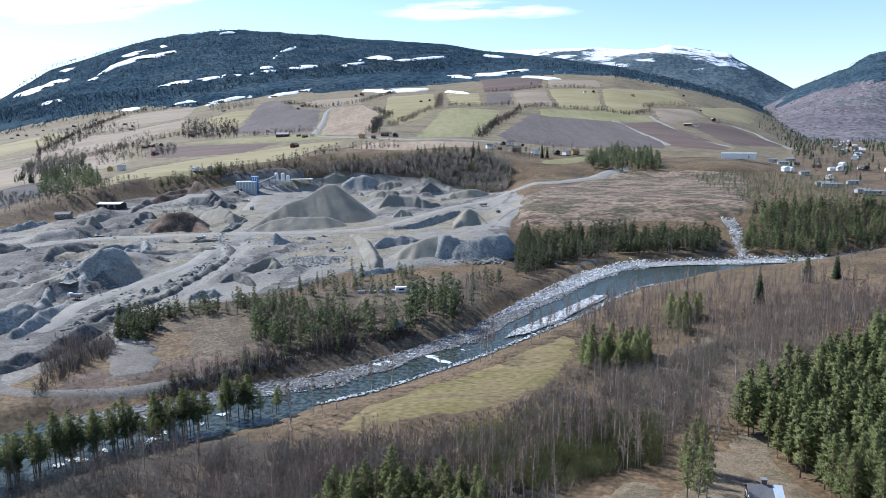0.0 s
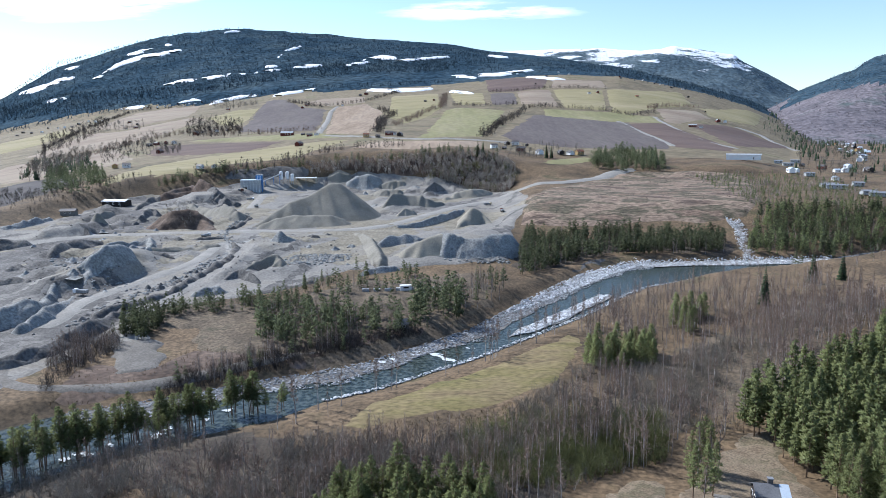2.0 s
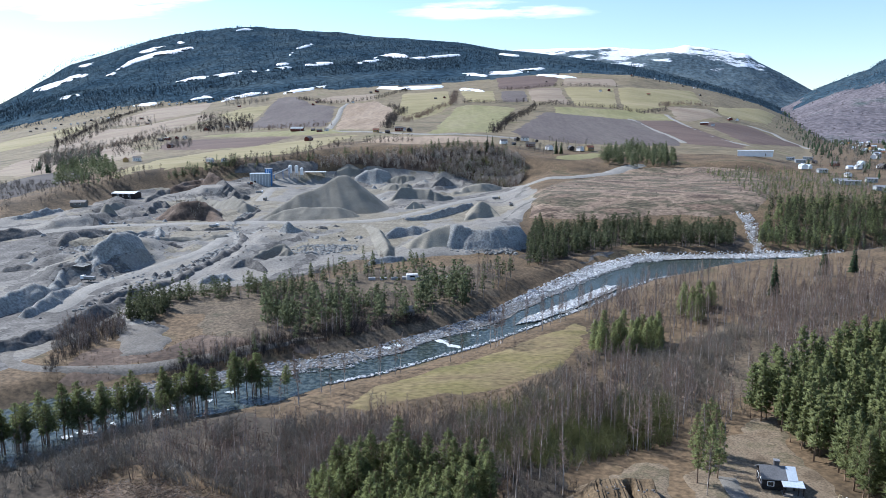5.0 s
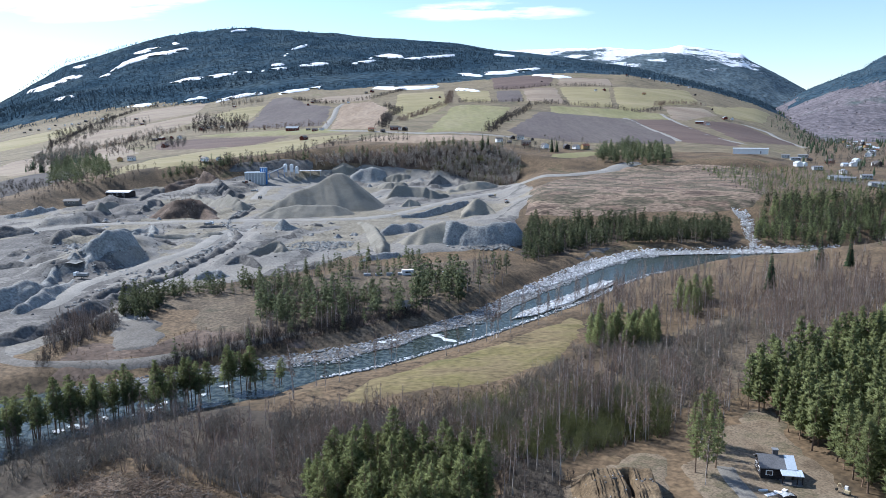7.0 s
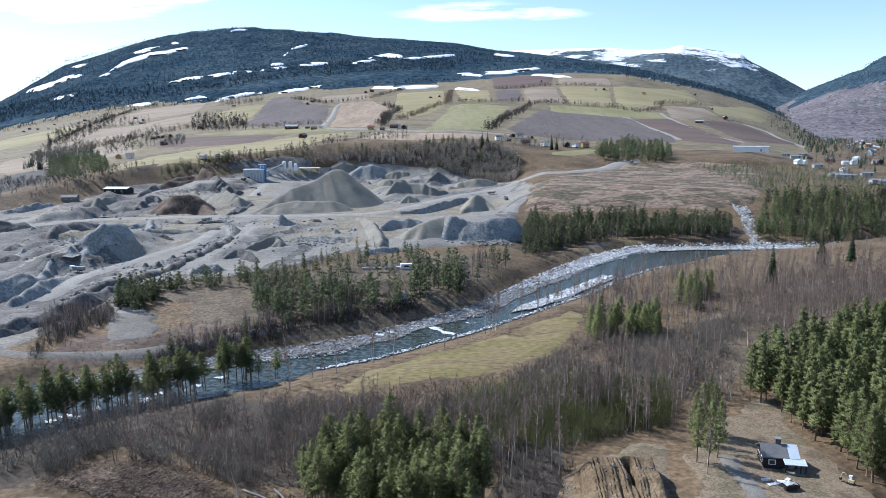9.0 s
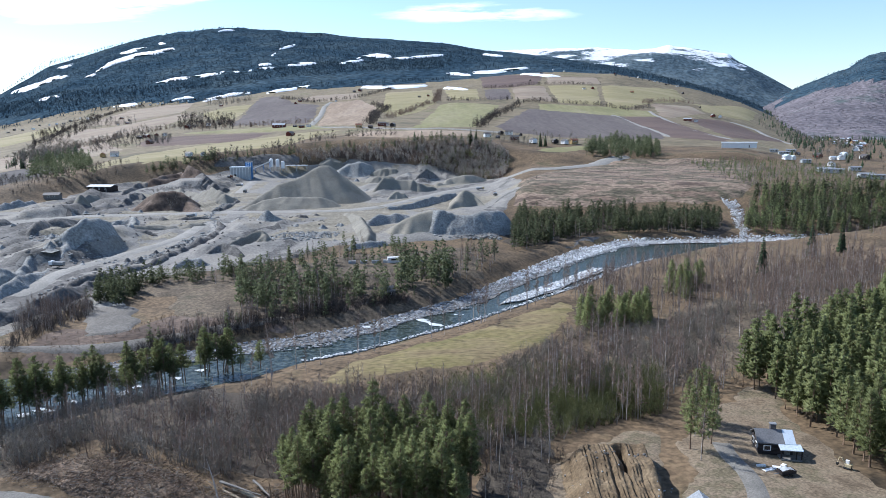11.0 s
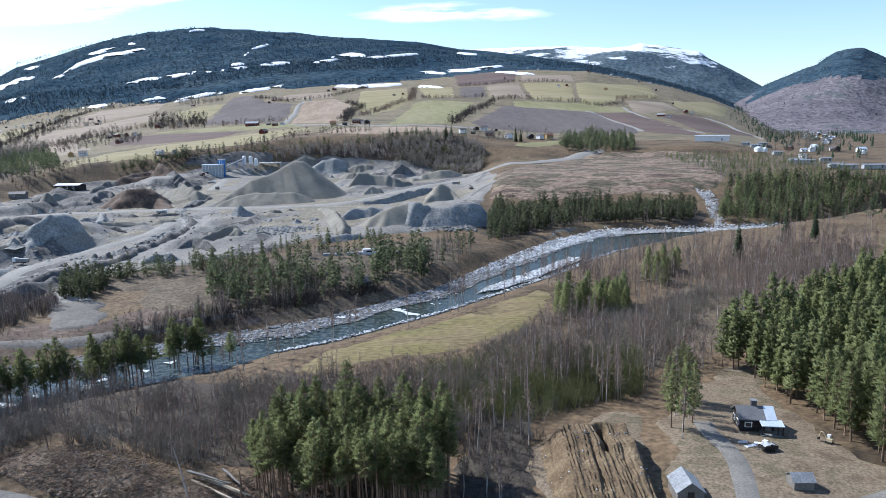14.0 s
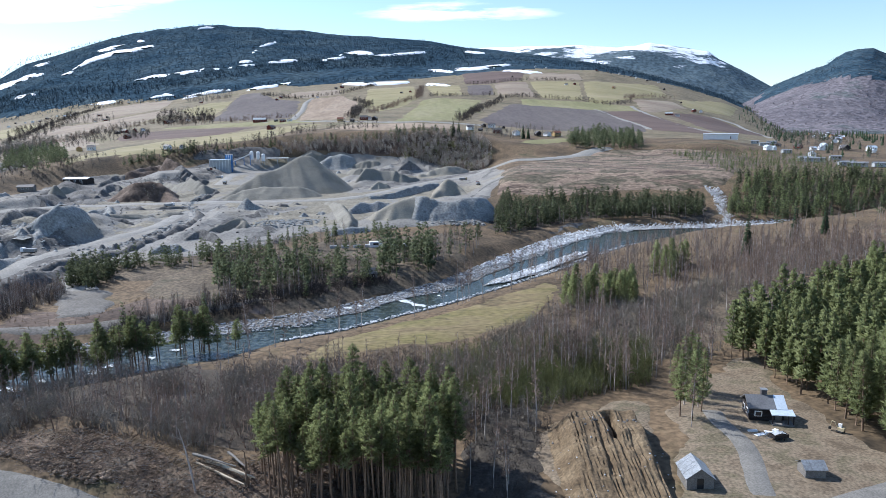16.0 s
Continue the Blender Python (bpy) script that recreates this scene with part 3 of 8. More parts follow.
def drape(name, outline, material, step=5.0, lift=0.2, wobble=0.5, relief=0.0, flat=None, seed=0, torn=None, rugged=()):
    """A patch of ground cover laid over the terrain inside an outline, with an uneven edge."""
    pts = [Vector(p) for p in outline]
    edge = []
    for a, b in zip(pts, pts[1:] + pts[:1]):
        n = max(1, int((b - a).length / step))
        edge += [a.lerp(b, k / n) for k in range(n)]
    e = np.array([tuple(p) for p in edge])
    e = e + wobble * step * np.stack([fnoise(e[:, 0] + 37, e[:, 1], step * 4, 3, 41 + seed), fnoise(e[:, 0], e[:, 1] + 91, step * 4, 3, 43 + seed)], -1) * 2
    lo, hi = e.min(0), e.max(0)
    gx, gy = np.meshgrid(np.arange(lo[0], hi[0], step), np.arange(lo[1], hi[1], step))
    rng = np.random.default_rng(seed + 5)
    g = np.stack([gx, gy], -1).reshape(-1, 2) + rng.uniform(-0.3, 0.3, (gx.size, 2)) * step
    g = g[poly_distance(g[:, 0], g[:, 1], e) < -0.4 * step]
    every = [Vector(p) for p in np.concatenate([e, g])]
    n = len(e)
    vs, _, fs, *_ = delaunay_2d_cdt(every, [(k, (k + 1) % n) for k in range(n)], [], 1, 1e-4)
    v = np.array([tuple(p) for p in vs])
    rim = np.clip(-poly_distance(v[:, 0], v[:, 1], e) / (0.8 * step), 0, 1)
    up = lift + 0.0007 * np.hypot(v[:, 0], v[:, 1])
    z = np.full(len(v), flat) if flat is not None else height(v[:, 0], v[:, 1]) - 0.5 + (up + 0.5) * rim
    if relief:
        inside = np.clip(-poly_distance(v[:, 0], v[:, 1], e) / (3 * step), 0, 1)
        z = z + relief * inside * (fnoise(v[:, 0], v[:, 1], step * 5, 4, 61 + seed) + 0.25)
    for region, amp in rugged:
        inside = ramp(-poly_distance(v[:, 0], v[:, 1], region), -4, 16) * np.clip(-poly_distance(v[:, 0], v[:, 1], e) / (3 * step), 0, 1)
        wx, wy = v[:, 0] + 9 * fnoise(v[:, 0], v[:, 1], 40, 3, 301), v[:, 1] + 9 * fnoise(v[:, 0], v[:, 1], 40, 3, 302)
        ridges = (1 - np.abs(fnoise(wx * 0.8, wy, 34, 3, 303)) * 2.2) ** 3 + 0.45 * (1 - np.abs(fnoise(wx, wy, 13, 3, 304)) * 2) ** 2 - 0.35
        z = z + amp * inside * np.clip(ridges, -0.25, None)
    if torn is not None:
        mid = np.array([v[list(f)].mean(0) for f in fs])
        rip = fnoise(mid[:, 0] * 0.5, mid[:, 1] + 0.4 * mid[:, 0], step * 5, 4, 67 + seed) + 0.012 * np.clip(poly_distance(mid[:, 0], mid[:, 1], e) + 2.5 * step, 0, None)
        fs = [f for f, r in zip(fs, rip) if r < torn]
    return link_mesh(name, np.column_stack([v, z]), fs, material, smooth=True)


def patch(name, label, category, material, outline, **how):
    return tagged(drape(name, outline, material, **how), label, category, kind="structure")


def strip(name, label, category, material, line, width, step=4.0, lift=0.25, kind="structure"):
    """A road laid along a line."""
    pts = [Vector(p) for p in line]
    dense = []
    for a, b in zip(pts, pts[1:]):
        n = max(1, int((b - a).length / step))
        dense += [a.lerp(b, k / n) for k in range(n)]
    dense.append(pts[-1])
    e = np.array([tuple(p) for p in dense])
    for _ in range(4):
        e[1:-1] = 0.25 * e[:-2] + 0.5 * e[1:-1] + 0.25 * e[2:]
    t = np.gradient(e, axis=0)
    t /= np.linalg.norm(t, axis=1)[:, None] + 1e-9
    side = np.stack([-t[:, 1], t[:, 0]], -1)
    ends = np.clip(np.minimum(np.arange(len(e)), np.arange(len(e))[::-1]) / 3, 0, 1)
    rows = []
    for k in (-1.0, -0.5, 0.5, 1.0):
        w = width * (1 + 0.18 * fnoise(e[:, 0] + 50 * k, e[:, 1], 12, 2, 77))
        q = e + side * (k * w)[:, None]
        rows.append(np.column_stack([q, height(q[:, 0], q[:, 1]) + ((lift + 0.0007 * np.hypot(q[:, 0], q[:, 1])) * ends - 0.25 * (1 - ends) if abs(k) < 0.7 else -0.2)]))
    v = np.stack(rows, 1).reshape(-1, 3)
    faces = [(4 * i + j, 4 * i + j + 1, 4 * i + j + 5, 4 * i + j + 4) for i in range(len(e) - 1) for j in range(3)]
    return tagged(link_mesh(name, v, faces, material, smooth=True), label, category, kind=kind)


def heap(name, label, material, ridge, slope=0.62, rough=0.5, category="stockpile", group="stockpiles in the pit", seed=1, cell=None, runnels=1.0):
    """A stockpile: the ground thrown up at the angle of repose round a ridge line of (x, y, height over the ground)."""
    slope, rough = slope * 1.3, rough * 1.7
    pts = np.array(ridge, float)
    if len(pts) == 1:
        pts = np.concatenate([pts, pts + (0.5, 0, 0)])
    top = pts[:, 2].max()
    reach = top / slope * 1.25 + 3
    cell = cell or max(0.7, min(1.6, top / 8))
    gx, gy = np.meshgrid(np.arange(pts[:, 0].min() - reach, pts[:, 0].max() + reach, cell), np.arange(pts[:, 1].min() - reach, pts[:, 1].max() + reach, cell))
    best = np.full(gx.shape, -1e9)
    for a, b in zip(pts[:-1], pts[1:]):
        d = b[:2] - a[:2]
        s = np.clip(((gx - a[0]) * d[0] + (gy - a[1]) * d[1]) / (d @ d + 1e-9), 0, 1)
        away = np.hypot(gx - a[0] - s * d[0], gy - a[1] - s * d[1])
        ang = np.arctan2(gy - a[1] - s * d[1], gx - a[0] - s * d[0])
        gully = 1 + runnels * 0.10 * vnoise(ang * 5 + seed, away * 0.06, seed) + runnels * 0.16 * vnoise(ang * 1.6 + seed * 3, away * 0.02, seed + 4)
        crest = a[2] + (b[2] - a[2]) * s
        best = np.maximum(best, crest - slope * gully * np.sqrt(away**2 + (0.05 * top) ** 2))
    w = 0.03 * top
    over = w * np.log1p(np.exp(np.clip(best / w, -30, 30))) - 0.05 * top
    over = over + rough * (0.9 * fnoise(gx, gy, 3.5 + top * 0.4, 4, seed) + 0.5 * (0.4 - np.abs(fnoise(gx, gy, 7 + top * 0.3, 3, seed + 9)) * 2)) * ramp(best, -top * 0.2, top * 0.25)
    keep = best > -0.22 * top
    z = height(gx, gy) + 0.0007 * np.hypot(gx, gy) + over
    ids = np.full(gx.shape, -1)
    used = np.zeros(gx.shape, bool)
    f = keep[:-1, :-1] & keep[1:, :-1] & keep[:-1, 1:] & keep[1:, 1:]
    for da, db in ((0, 0), (0, 1), (1, 0), (1, 1)):
        used[da : da + f.shape[0], db : db + f.shape[1]] |= f
    ids[used] = np.arange(used.sum())
    v = np.stack([gx, gy, z], -1)[used]
    faces = np.stack([ids[:-1, :-1], ids[:-1, 1:], ids[1:, 1:], ids[1:, :-1]], -1)[f]
    return tagged(link_mesh(name, v, faces.tolist(), material, smooth=True), label, category, group)


class Geo:
    """Loose faces collected for one mesh."""

    def __init__(self):
        self.v, self.f = [], []

    def tube(self, path, radii, sides=6):
        path = [Vector(p) for p in path]
        start = len(self.v)
        for k, (p, r) in enumerate(zip(path, radii)):
            ahead = (path[min(k + 1, len(path) - 1)] - path[max(k - 1, 0)]).normalized()
            q = ahead.to_track_quat("Z", "Y")
            self.v += [tuple(p + q @ Vector((r * math.cos(6.2832 * s / sides), r * math.sin(6.2832 * s / sides), 0))) for s in range(sides)]
        for k in range(len(path) - 1):
            for s in range(sides):
                a, b = start + k * sides + s, start + k * sides + (s + 1) % sides
                self.f.append((a, b, b + sides, a + sides))
        return self

    def blade(self, p, d, width, twist):
        """A pointed leaf or needle spray from p along d."""
        p, d = Vector(p), Vector(d)
        side = d.cross(Vector((math.cos(twist), math.sin(twist), 0.4 * math.sin(3 * twist)))).normalized() * width
        n = len(self.v)
        self.v += [tuple(p - side * 0.35), tuple(p + d * 0.45 - side), tuple(p + d), tuple(p + d * 0.45 + side)]
        self.f += [(n, n + 1, n + 2), (n, n + 2, n + 3)]

    def sliver(self, p, d, width, twist):
        p, d = Vector(p), Vector(d)
        side = d.cross(Vector((math.cos(twist), math.sin(twist), 0.3))).normalized() * width
        n = len(self.v)
        self.v += [tuple(p - side), tuple(p + side), tuple(p + d)]
        self.f.append((n, n + 1, n + 2))

    def box(self, x0, x1, y0, y1, z0, z1):
        n = len(self.v)
        self.v += [(x, y, z) for z in (z0, z1) for x, y in ((x0, y0), (x1, y0), (x1, y1), (x0, y1))]
        self.f += [tuple(n + k for k in q) for q in ((3, 2, 1, 0), (4, 5, 6, 7), (0, 1, 5, 4), (1, 2, 6, 5), (2, 3, 7, 6), (3, 0, 4, 7))]
        return self

    def poly(self, *points):
        n = len(self.v)
        self.v += points
        self.f.append(tuple(range(n, n + len(points))))
        return self

    n = None

    def soften(self, rng, up=0.4):
        """Turns loose sprays outwards and shades them as one soft crown."""
        v = np.array(self.v, float)
        r, tall = np.hypot(v[:, 0], v[:, 1]), v[:, 2].max() - v[:, 2].min()
        n = np.stack([v[:, 0], v[:, 1], up * r + 0.03 * tall + 0.12 * (v[:, 2] - v[:, 2].mean())], -1)
        n /= np.linalg.norm(n, axis=1)[:, None] + 1e-9
        n += np.random.default_rng(rng.randrange(9999)).normal(0, 0.28, n.shape)
        self.n = n / np.linalg.norm(n, axis=1)[:, None]
        return self.face_out()

    def face_out(self):
        """Turns each face towards its shading normal."""
        v = np.array(self.v, float)
        tri = np.array([f[:3] for f in self.f])
        a, b, c = v[tri[:, 0]], v[tri[:, 1]], v[tri[:, 2]]
        good = (np.cross(b - a, c - a) * self.n[tri].sum(1)).sum(1) > 0
        self.f = [f if ok else f[::-1] for f, ok in zip(self.f, good)]
        return self

    def obj(self, name, material, parent=None, label="", smooth=False):
        return link_mesh(name, self.v, self.f, material, parent, label, smooth, self.n)


# ---- trees, each 1 m tall in its own units times its height ----
def pine_geo(rng, h, crown_from=0.45, full=1.0, clumps=26, needles=44, limbs=True):
    """A pine: bare tapered trunk, limbs, and a crown of rounded needle pads."""
    trunk, crown = Geo(), Geo()
    sway = 0.03 * h * Vector((rng.uniform(-1, 1), rng.uniform(-1, 1), 0))
    bend = [sway * k + Vector((rng.uniform(-1, 1), rng.uniform(-1, 1), 0)) * 0.006 * h + Vector((0, 0, h * k)) for k in (0, 0.25, 0.5, 0.75, 0.97)]
    r = 0.0105 * h
    trunk.tube(bend, (r * 1.25, r, r * 0.78, r * 0.45, r * 0.12), 6 if limbs else 3)
    normals = []
    for k in range(clumps):
        s = (k + rng.random()) / clumps
        t = crown_from + (0.98 - crown_from) * s
        p0 = bend[min(3, int(t * 4))].lerp(bend[min(3, int(t * 4)) + 1], min(1, t * 4 - min(3, int(t * 4))))
        env = 0.185 * h * full * (0.15 + s) ** 0.45 * (1.03 - s) ** 0.9
        a = k * 2.4 + rng.uniform(-0.6, 0.6)
        out_ = Vector((math.cos(a), math.sin(a), 0))
        c = p0 + out_ * env * rng.uniform(0.4, 1.0) + Vector((0, 0, rng.uniform(-0.01, 0.03) * h))
        rc = h * (0.036 if limbs else 0.052) * full * rng.uniform(0.7, 1.3) * (1.15 - 0.55 * s)
        if limbs:
            trunk.tube([p0 - Vector((0, 0, 0.03 * h)), c], (r * 0.26, r * 0.07), 3)
        for _ in range(needles):
            z, b = rng.uniform(-0.5, 1), rng.uniform(0, 6.283)
            w = math.sqrt(max(0, 1 - z * z))
            e = Vector((w * math.cos(b), w * math.sin(b), z))
            d = (e + Vector((rng.gauss(0, 0.3), rng.gauss(0, 0.3), 0.3 + rng.gauss(0, 0.3))) + out_ * 0.3) * rc * rng.uniform(0.5, 1.1)
            crown.sliver(c + Vector((e.x, e.y, e.z * 0.5)) * rc * rng.uniform(0.2, 0.9), d, rc * (0.15 if limbs else 0.36), rng.uniform(0, 6.28))
            n = e + out_ * 0.45 + Vector((rng.gauss(0, 0.2), rng.gauss(0, 0.2), 0.3))
            normals += [n.normalized()] * 3
    crown.n = np.array([tuple(n) for n in normals])
    crown.face_out()
    return trunk, crown


def spruce_geo(rng, h, detail=1.0):
    trunk, crown = Geo(), Geo()
    trunk.tube([(0, 0, 0), (0, 0, h * 0.5), (0, 0, h * 0.97)], (0.012 * h, 0.008 * h, 0.001 * h), 6)
    rows = int(20 * detail)
    for k in range(rows):
        t = 0.07 + 0.92 * k / rows
        reach = h * 0.17 * (1 - t) ** 0.8 + 0.08
        for j in range(int(9 * detail)):
            a = j * 6.283 / (9 * detail) + rng.uniform(-0.4, 0.4) + k
            L = reach * rng.uniform(0.7, 1.15)
            d = Vector((math.cos(a) * L, math.sin(a) * L, -L * rng.uniform(0.2, 0.5)))
            p = Vector((0, 0, t * h + rng.uniform(-0.01, 0.01) * h))
            crown.blade(p, d, L * 0.24, a + 1.57)
            for w in (-0.5, 0.5):
                e = Vector((math.cos(a + w), math.sin(a + w), -0.35)) * L * 0.5
                crown.blade(p + d * 0.45, e, L * 0.13, a + w + 1.57)
    crown.soften(rng)
    return trunk, crown


def birch_geo(rng, h, twigs=290, width=1.0, spread_=1.0, base=0.3):
    trunk, crown = Geo(), Geo()
    lean = Vector((rng.uniform(-1, 1), rng.uniform(-1, 1), 0)) * 0.05 * h
    line = [lean * k * k + Vector((rng.uniform(-1, 1), rng.uniform(-1, 1), 0)) * 0.008 * h + Vector((0, 0, h * k)) for k in (0, 0.25, 0.5, 0.75, 0.98)]
    r = 0.0066 * h * width
    trunk.tube(line, (r * 1.3, r, r * 0.75, r * 0.45, r * 0.1), 5 if twigs > 200 else 3)
    for k in range(26):
        t = base + (0.97 - base) * (k + rng.random()) / 26
        seg = min(3, int(t / 0.25))
        p = line[seg].lerp(line[seg + 1], min(1, (t - 0.25 * seg) / 0.24))
        L = h * 0.17 * spread_ * (1.12 - t) ** 0.6 * rng.uniform(0.6, 1.25)
        a = rng.uniform(0, 6.283)
        d = Vector((math.cos(a), math.sin(a), rng.uniform(0.7, 1.5))).normalized() * L
        if twigs > 200:
            crown.tube([p, p + d], (r * 0.25, r * 0.06), 3)
        else:
            crown.sliver(p, d, r * 0.3, a)
        for j in range(twigs // 26):
            q = p + d * rng.uniform(0.25, 1.0)
            e = Vector((rng.gauss(0, 1), rng.gauss(0, 1), rng.gauss(0.5, 0.7))).normalized() * L * rng.uniform(0.3, 0.7)
            crown.sliver(q, e, 0.0033 * h * width, rng.uniform(0, 6.28))
    return trunk, crown


def shrub_geo(rng, h, stems=9, twigs=10, width=0.03, open_=0.55):
    """A many-stemmed leafless bush that opens upwards."""
    g = Geo()
    for k in range(stems):
        a = rng.uniform(0, 6.283)
        top = Vector((math.cos(a) * rng.uniform(0.08, open_), math.sin(a) * rng.uniform(0.08, open_), rng.uniform(0.55, 1.0))) * h
        root = Vector((math.cos(a), math.sin(a), 0)) * 0.06 * h
        g.sliver(root, top - root, width * 1.3, a)
        for j in range(twigs):
            q = root.lerp(top, rng.uniform(0.3, 1))
            e = Vector((rng.gauss(0, 0.62), rng.gauss(0, 0.62), rng.gauss(0.6, 0.4))).normalized() * h * rng.uniform(0.1, 0.26)
            g.sliver(q, e, width * 0.75, rng.uniform(0, 6.28))
    return g


def far_bare_geo(rng, h, n=34, thin=0.022, low=0.2):
    """A leafless tree some way off: a stem and an oval crown of twigs."""
    g = Geo()
    for a in (0.3, 1.9):
        g.sliver((0, 0, 0), (0.04 * h * rng.uniform(-1, 1), 0.04 * h * rng.uniform(-1, 1), 0.95 * h), 0.018 * h, a)
    for _ in range(n):
        z = rng.uniform(low, 0.9)
        w = 0.24 * h * math.sin(math.pi * min(1, max(0.05, (z - low + 0.1) / (1.05 - low)))) ** 0.7
        a = rng.uniform(0, 6.283)
        q = Vector((math.cos(a) * w * rng.random(), math.sin(a) * w * rng.random(), z * h))
        e = Vector((math.cos(a) * 0.6 + rng.gauss(0, 0.4), math.sin(a) * 0.6 + rng.gauss(0, 0.4), rng.uniform(0.3, 1.3))).normalized() * h * rng.uniform(0.12, 0.26)
        g.sliver(q, e, thin * h, rng.uniform(0, 6.28))
    return g


def far_conifer_geo(rng, h):
    g = Geo()
    for k in range(4):
        t = 0.05 + 0.23 * k
        rad = h * 0.19 * (1 - t) ** 0.7
        n = len(g.v)
        g.v.append((0, 0, h * min(1, t + 0.4)))
        for s in range(5):
            rr = rad * rng.uniform(0.6, 1.35)
            g.v.append((rr * math.cos(s * 1.257 + k), rr * math.sin(s * 1.257 + k), h * (t + rng.uniform(-0.05, 0.03))))
        g.f += [(n, n + 1 + s, n + 1 + (s + 1) % 5) for s in range(5)]
    g.soften(rng)
    return g


def far_bush_geo(rng, h, n=38, slim=0.2):
    g = Geo()
    for _ in range(n):
        p = Vector((rng.gauss(0, 0.2), rng.gauss(0, 0.2), rng.uniform(0.0, 0.6))) * h
        g.blade(p, Vector((rng.gauss(0, 0.22), rng.gauss(0, 0.22), rng.uniform(0.15, 0.42))) * h, h * 0.09 * slim, rng.uniform(0, 6.28))
    g.soften(rng)
    return g


def scatter(outline, count, seed, gap=0.0):
    """Places inside an outline, at random and no nearer to one another than gap."""
    rng = np.random.default_rng(seed)
    e = np.array(outline, float)
    lo, hi = e.min(0), e.max(0)
    q = rng.uniform(lo, hi, (count * 30 + 200, 2))
    q = q[poly_distance(q[:, 0], q[:, 1], e) < 0]
    if gap:
        kept = []
        for p in q:
            if all((p[0] - k[0]) ** 2 + (p[1] - k[1]) ** 2 > gap * gap for k in kept[-400:]):
                kept.append(p)
                if len(kept) >= count:
                    break
        q = np.array(kept)
    return q[:count]


def clumped(q, size, seed, keep=-0.08):
    """Thins places out into groups and gaps."""
    return q[fnoise(q[:, 0], q[:, 1], size, 3, seed) > keep]


def along(line, count, wide, seed):
    rng = np.random.default_rng(seed)
    e = np.array(line, float)
    seg = np.linalg.norm(np.diff(e, axis=0), axis=1)
    s = rng.uniform(0, seg.sum(), count)
    acc = np.concatenate([[0], np.cumsum(seg)])
    return np.stack([np.interp(s, acc, e[:, 0]), np.interp(s, acc, e[:, 1])], -1) + rng.normal(0, wide, (count, 2))


def mass(name, label, category, material, protos, places, low, high, seed=0, sink=0.1, levels=None):
    """Uncounted plants or stones in one mesh: copies of some shapes at many places."""
    rng = np.random.default_rng(seed)
    if not len(places):
        return None
    z = height(places[:, 0], places[:, 1]) + 0.0006 * np.hypot(places[:, 0], places[:, 1])
    z = z if levels is None else levels
    arrays = [(np.array(g.v, float), [tuple(f) for f in g.f], g.n) for g in protos]
    V, F, N, off = [], [], [], 0
    for (x, y), zz in zip(places, z):
        v, f, nor = arrays[rng.integers(len(arrays))]
        s, a = rng.uniform(low, high), rng.uniform(0, 6.283)
        c, sn = math.cos(a) * s, math.sin(a) * s
        w = np.stack([v[:, 0] * c - v[:, 1] * sn + x, v[:, 0] * sn + v[:, 1] * c + y, v[:, 2] * s * rng.uniform(0.85, 1.15) + zz - sink * s], -1)
        V.append(w)
        if nor is not None:
            c, sn = math.cos(a), math.sin(a)
            N.append(np.stack([nor[:, 0] * c - nor[:, 1] * sn, nor[:, 0] * sn + nor[:, 1] * c, nor[:, 2]], -1))
        F += [tuple(i + off for i in q) for q in f]
        off += len(v)
    return tagged(link_mesh(name, np.concatenate(V), F, material, normals=np.concatenate(N) if N else None), label, category, kind="stuff")


def tree(name, label, category, group, trunk, crown, bark, leaf):
    base = tagged(new(name), label, category, group)
    trunk.obj("trunk", bark, base, smooth=True)
    crown.obj("crown", leaf, base)
    return base


SET_DOWN = set()


def on_top(ob, places):
    """Levels of a heap's surface at places."""
    v = np.array([q.co for q in ob.data.vertices])
    return np.array([v[np.argmin((v[:, 0] - x) ** 2 + (v[:, 1] - y) ** 2), 2] for x, y in places])


def plant(protos, places, low, high, seed=0, sink=0.15):
    """Sets copies of whole trees; the first place of each kind takes the tree itself."""
    rng = np.random.default_rng(seed)
    z = height(places[:, 0], places[:, 1])
    for k, ((x, y), zz) in enumerate(zip(places, z)):
        s = rng.uniform(low, high)
        m = Matrix.LocRotScale((x, y, zz - sink), Euler((rng.normal(0, 0.018), rng.normal(0, 0.018), rng.uniform(0, 6.283))), Vector((s, s, s * rng.uniform(0.93, 1.1))))
        ob = protos[k % len(protos)]
        if ob.name not in SET_DOWN:
            SET_DOWN.add(ob.name)
            ob.matrix_basis = m
        else:
            c = copy_thing(ob, pose(0, 0, 0))
            c.matrix_basis = m


ground_mesh()

# pit floor, roads and open ground on the valley floor
pit = patch("pit_floor", "bare grey gravel floor of the quarry pit", "quarry floor", M_GRAVEL, PIT, step=2.4, wobble=0.6, relief=0.3)
# Darker gravel in bands near the bench steps and across the left side.
pit.data.materials.append(M_DARKDIRT)
pit.data.materials.append(M_SAND2)
mids = np.array([p.center for p in pit.data.polygons])
tipped = fnoise(0.9 * mids[:, 0] - 0.45 * mids[:, 1], (0.45 * mids[:, 0] + 0.9 * mids[:, 1]) / 2.2, 30, 5, 305)
pit.data.polygons.foreach_set("material_index", np.where((tipped > 0.02) & (tipped < 0.15) | (fnoise(mids[:, 0], mids[:, 1], 26, 4, 307) > 0.02) & (mids[:, 0] < -118 - 0.12 * (mids[:, 1] - 200)), 1, np.where(tipped < -0.22, 2, 0)).astype(np.int32))
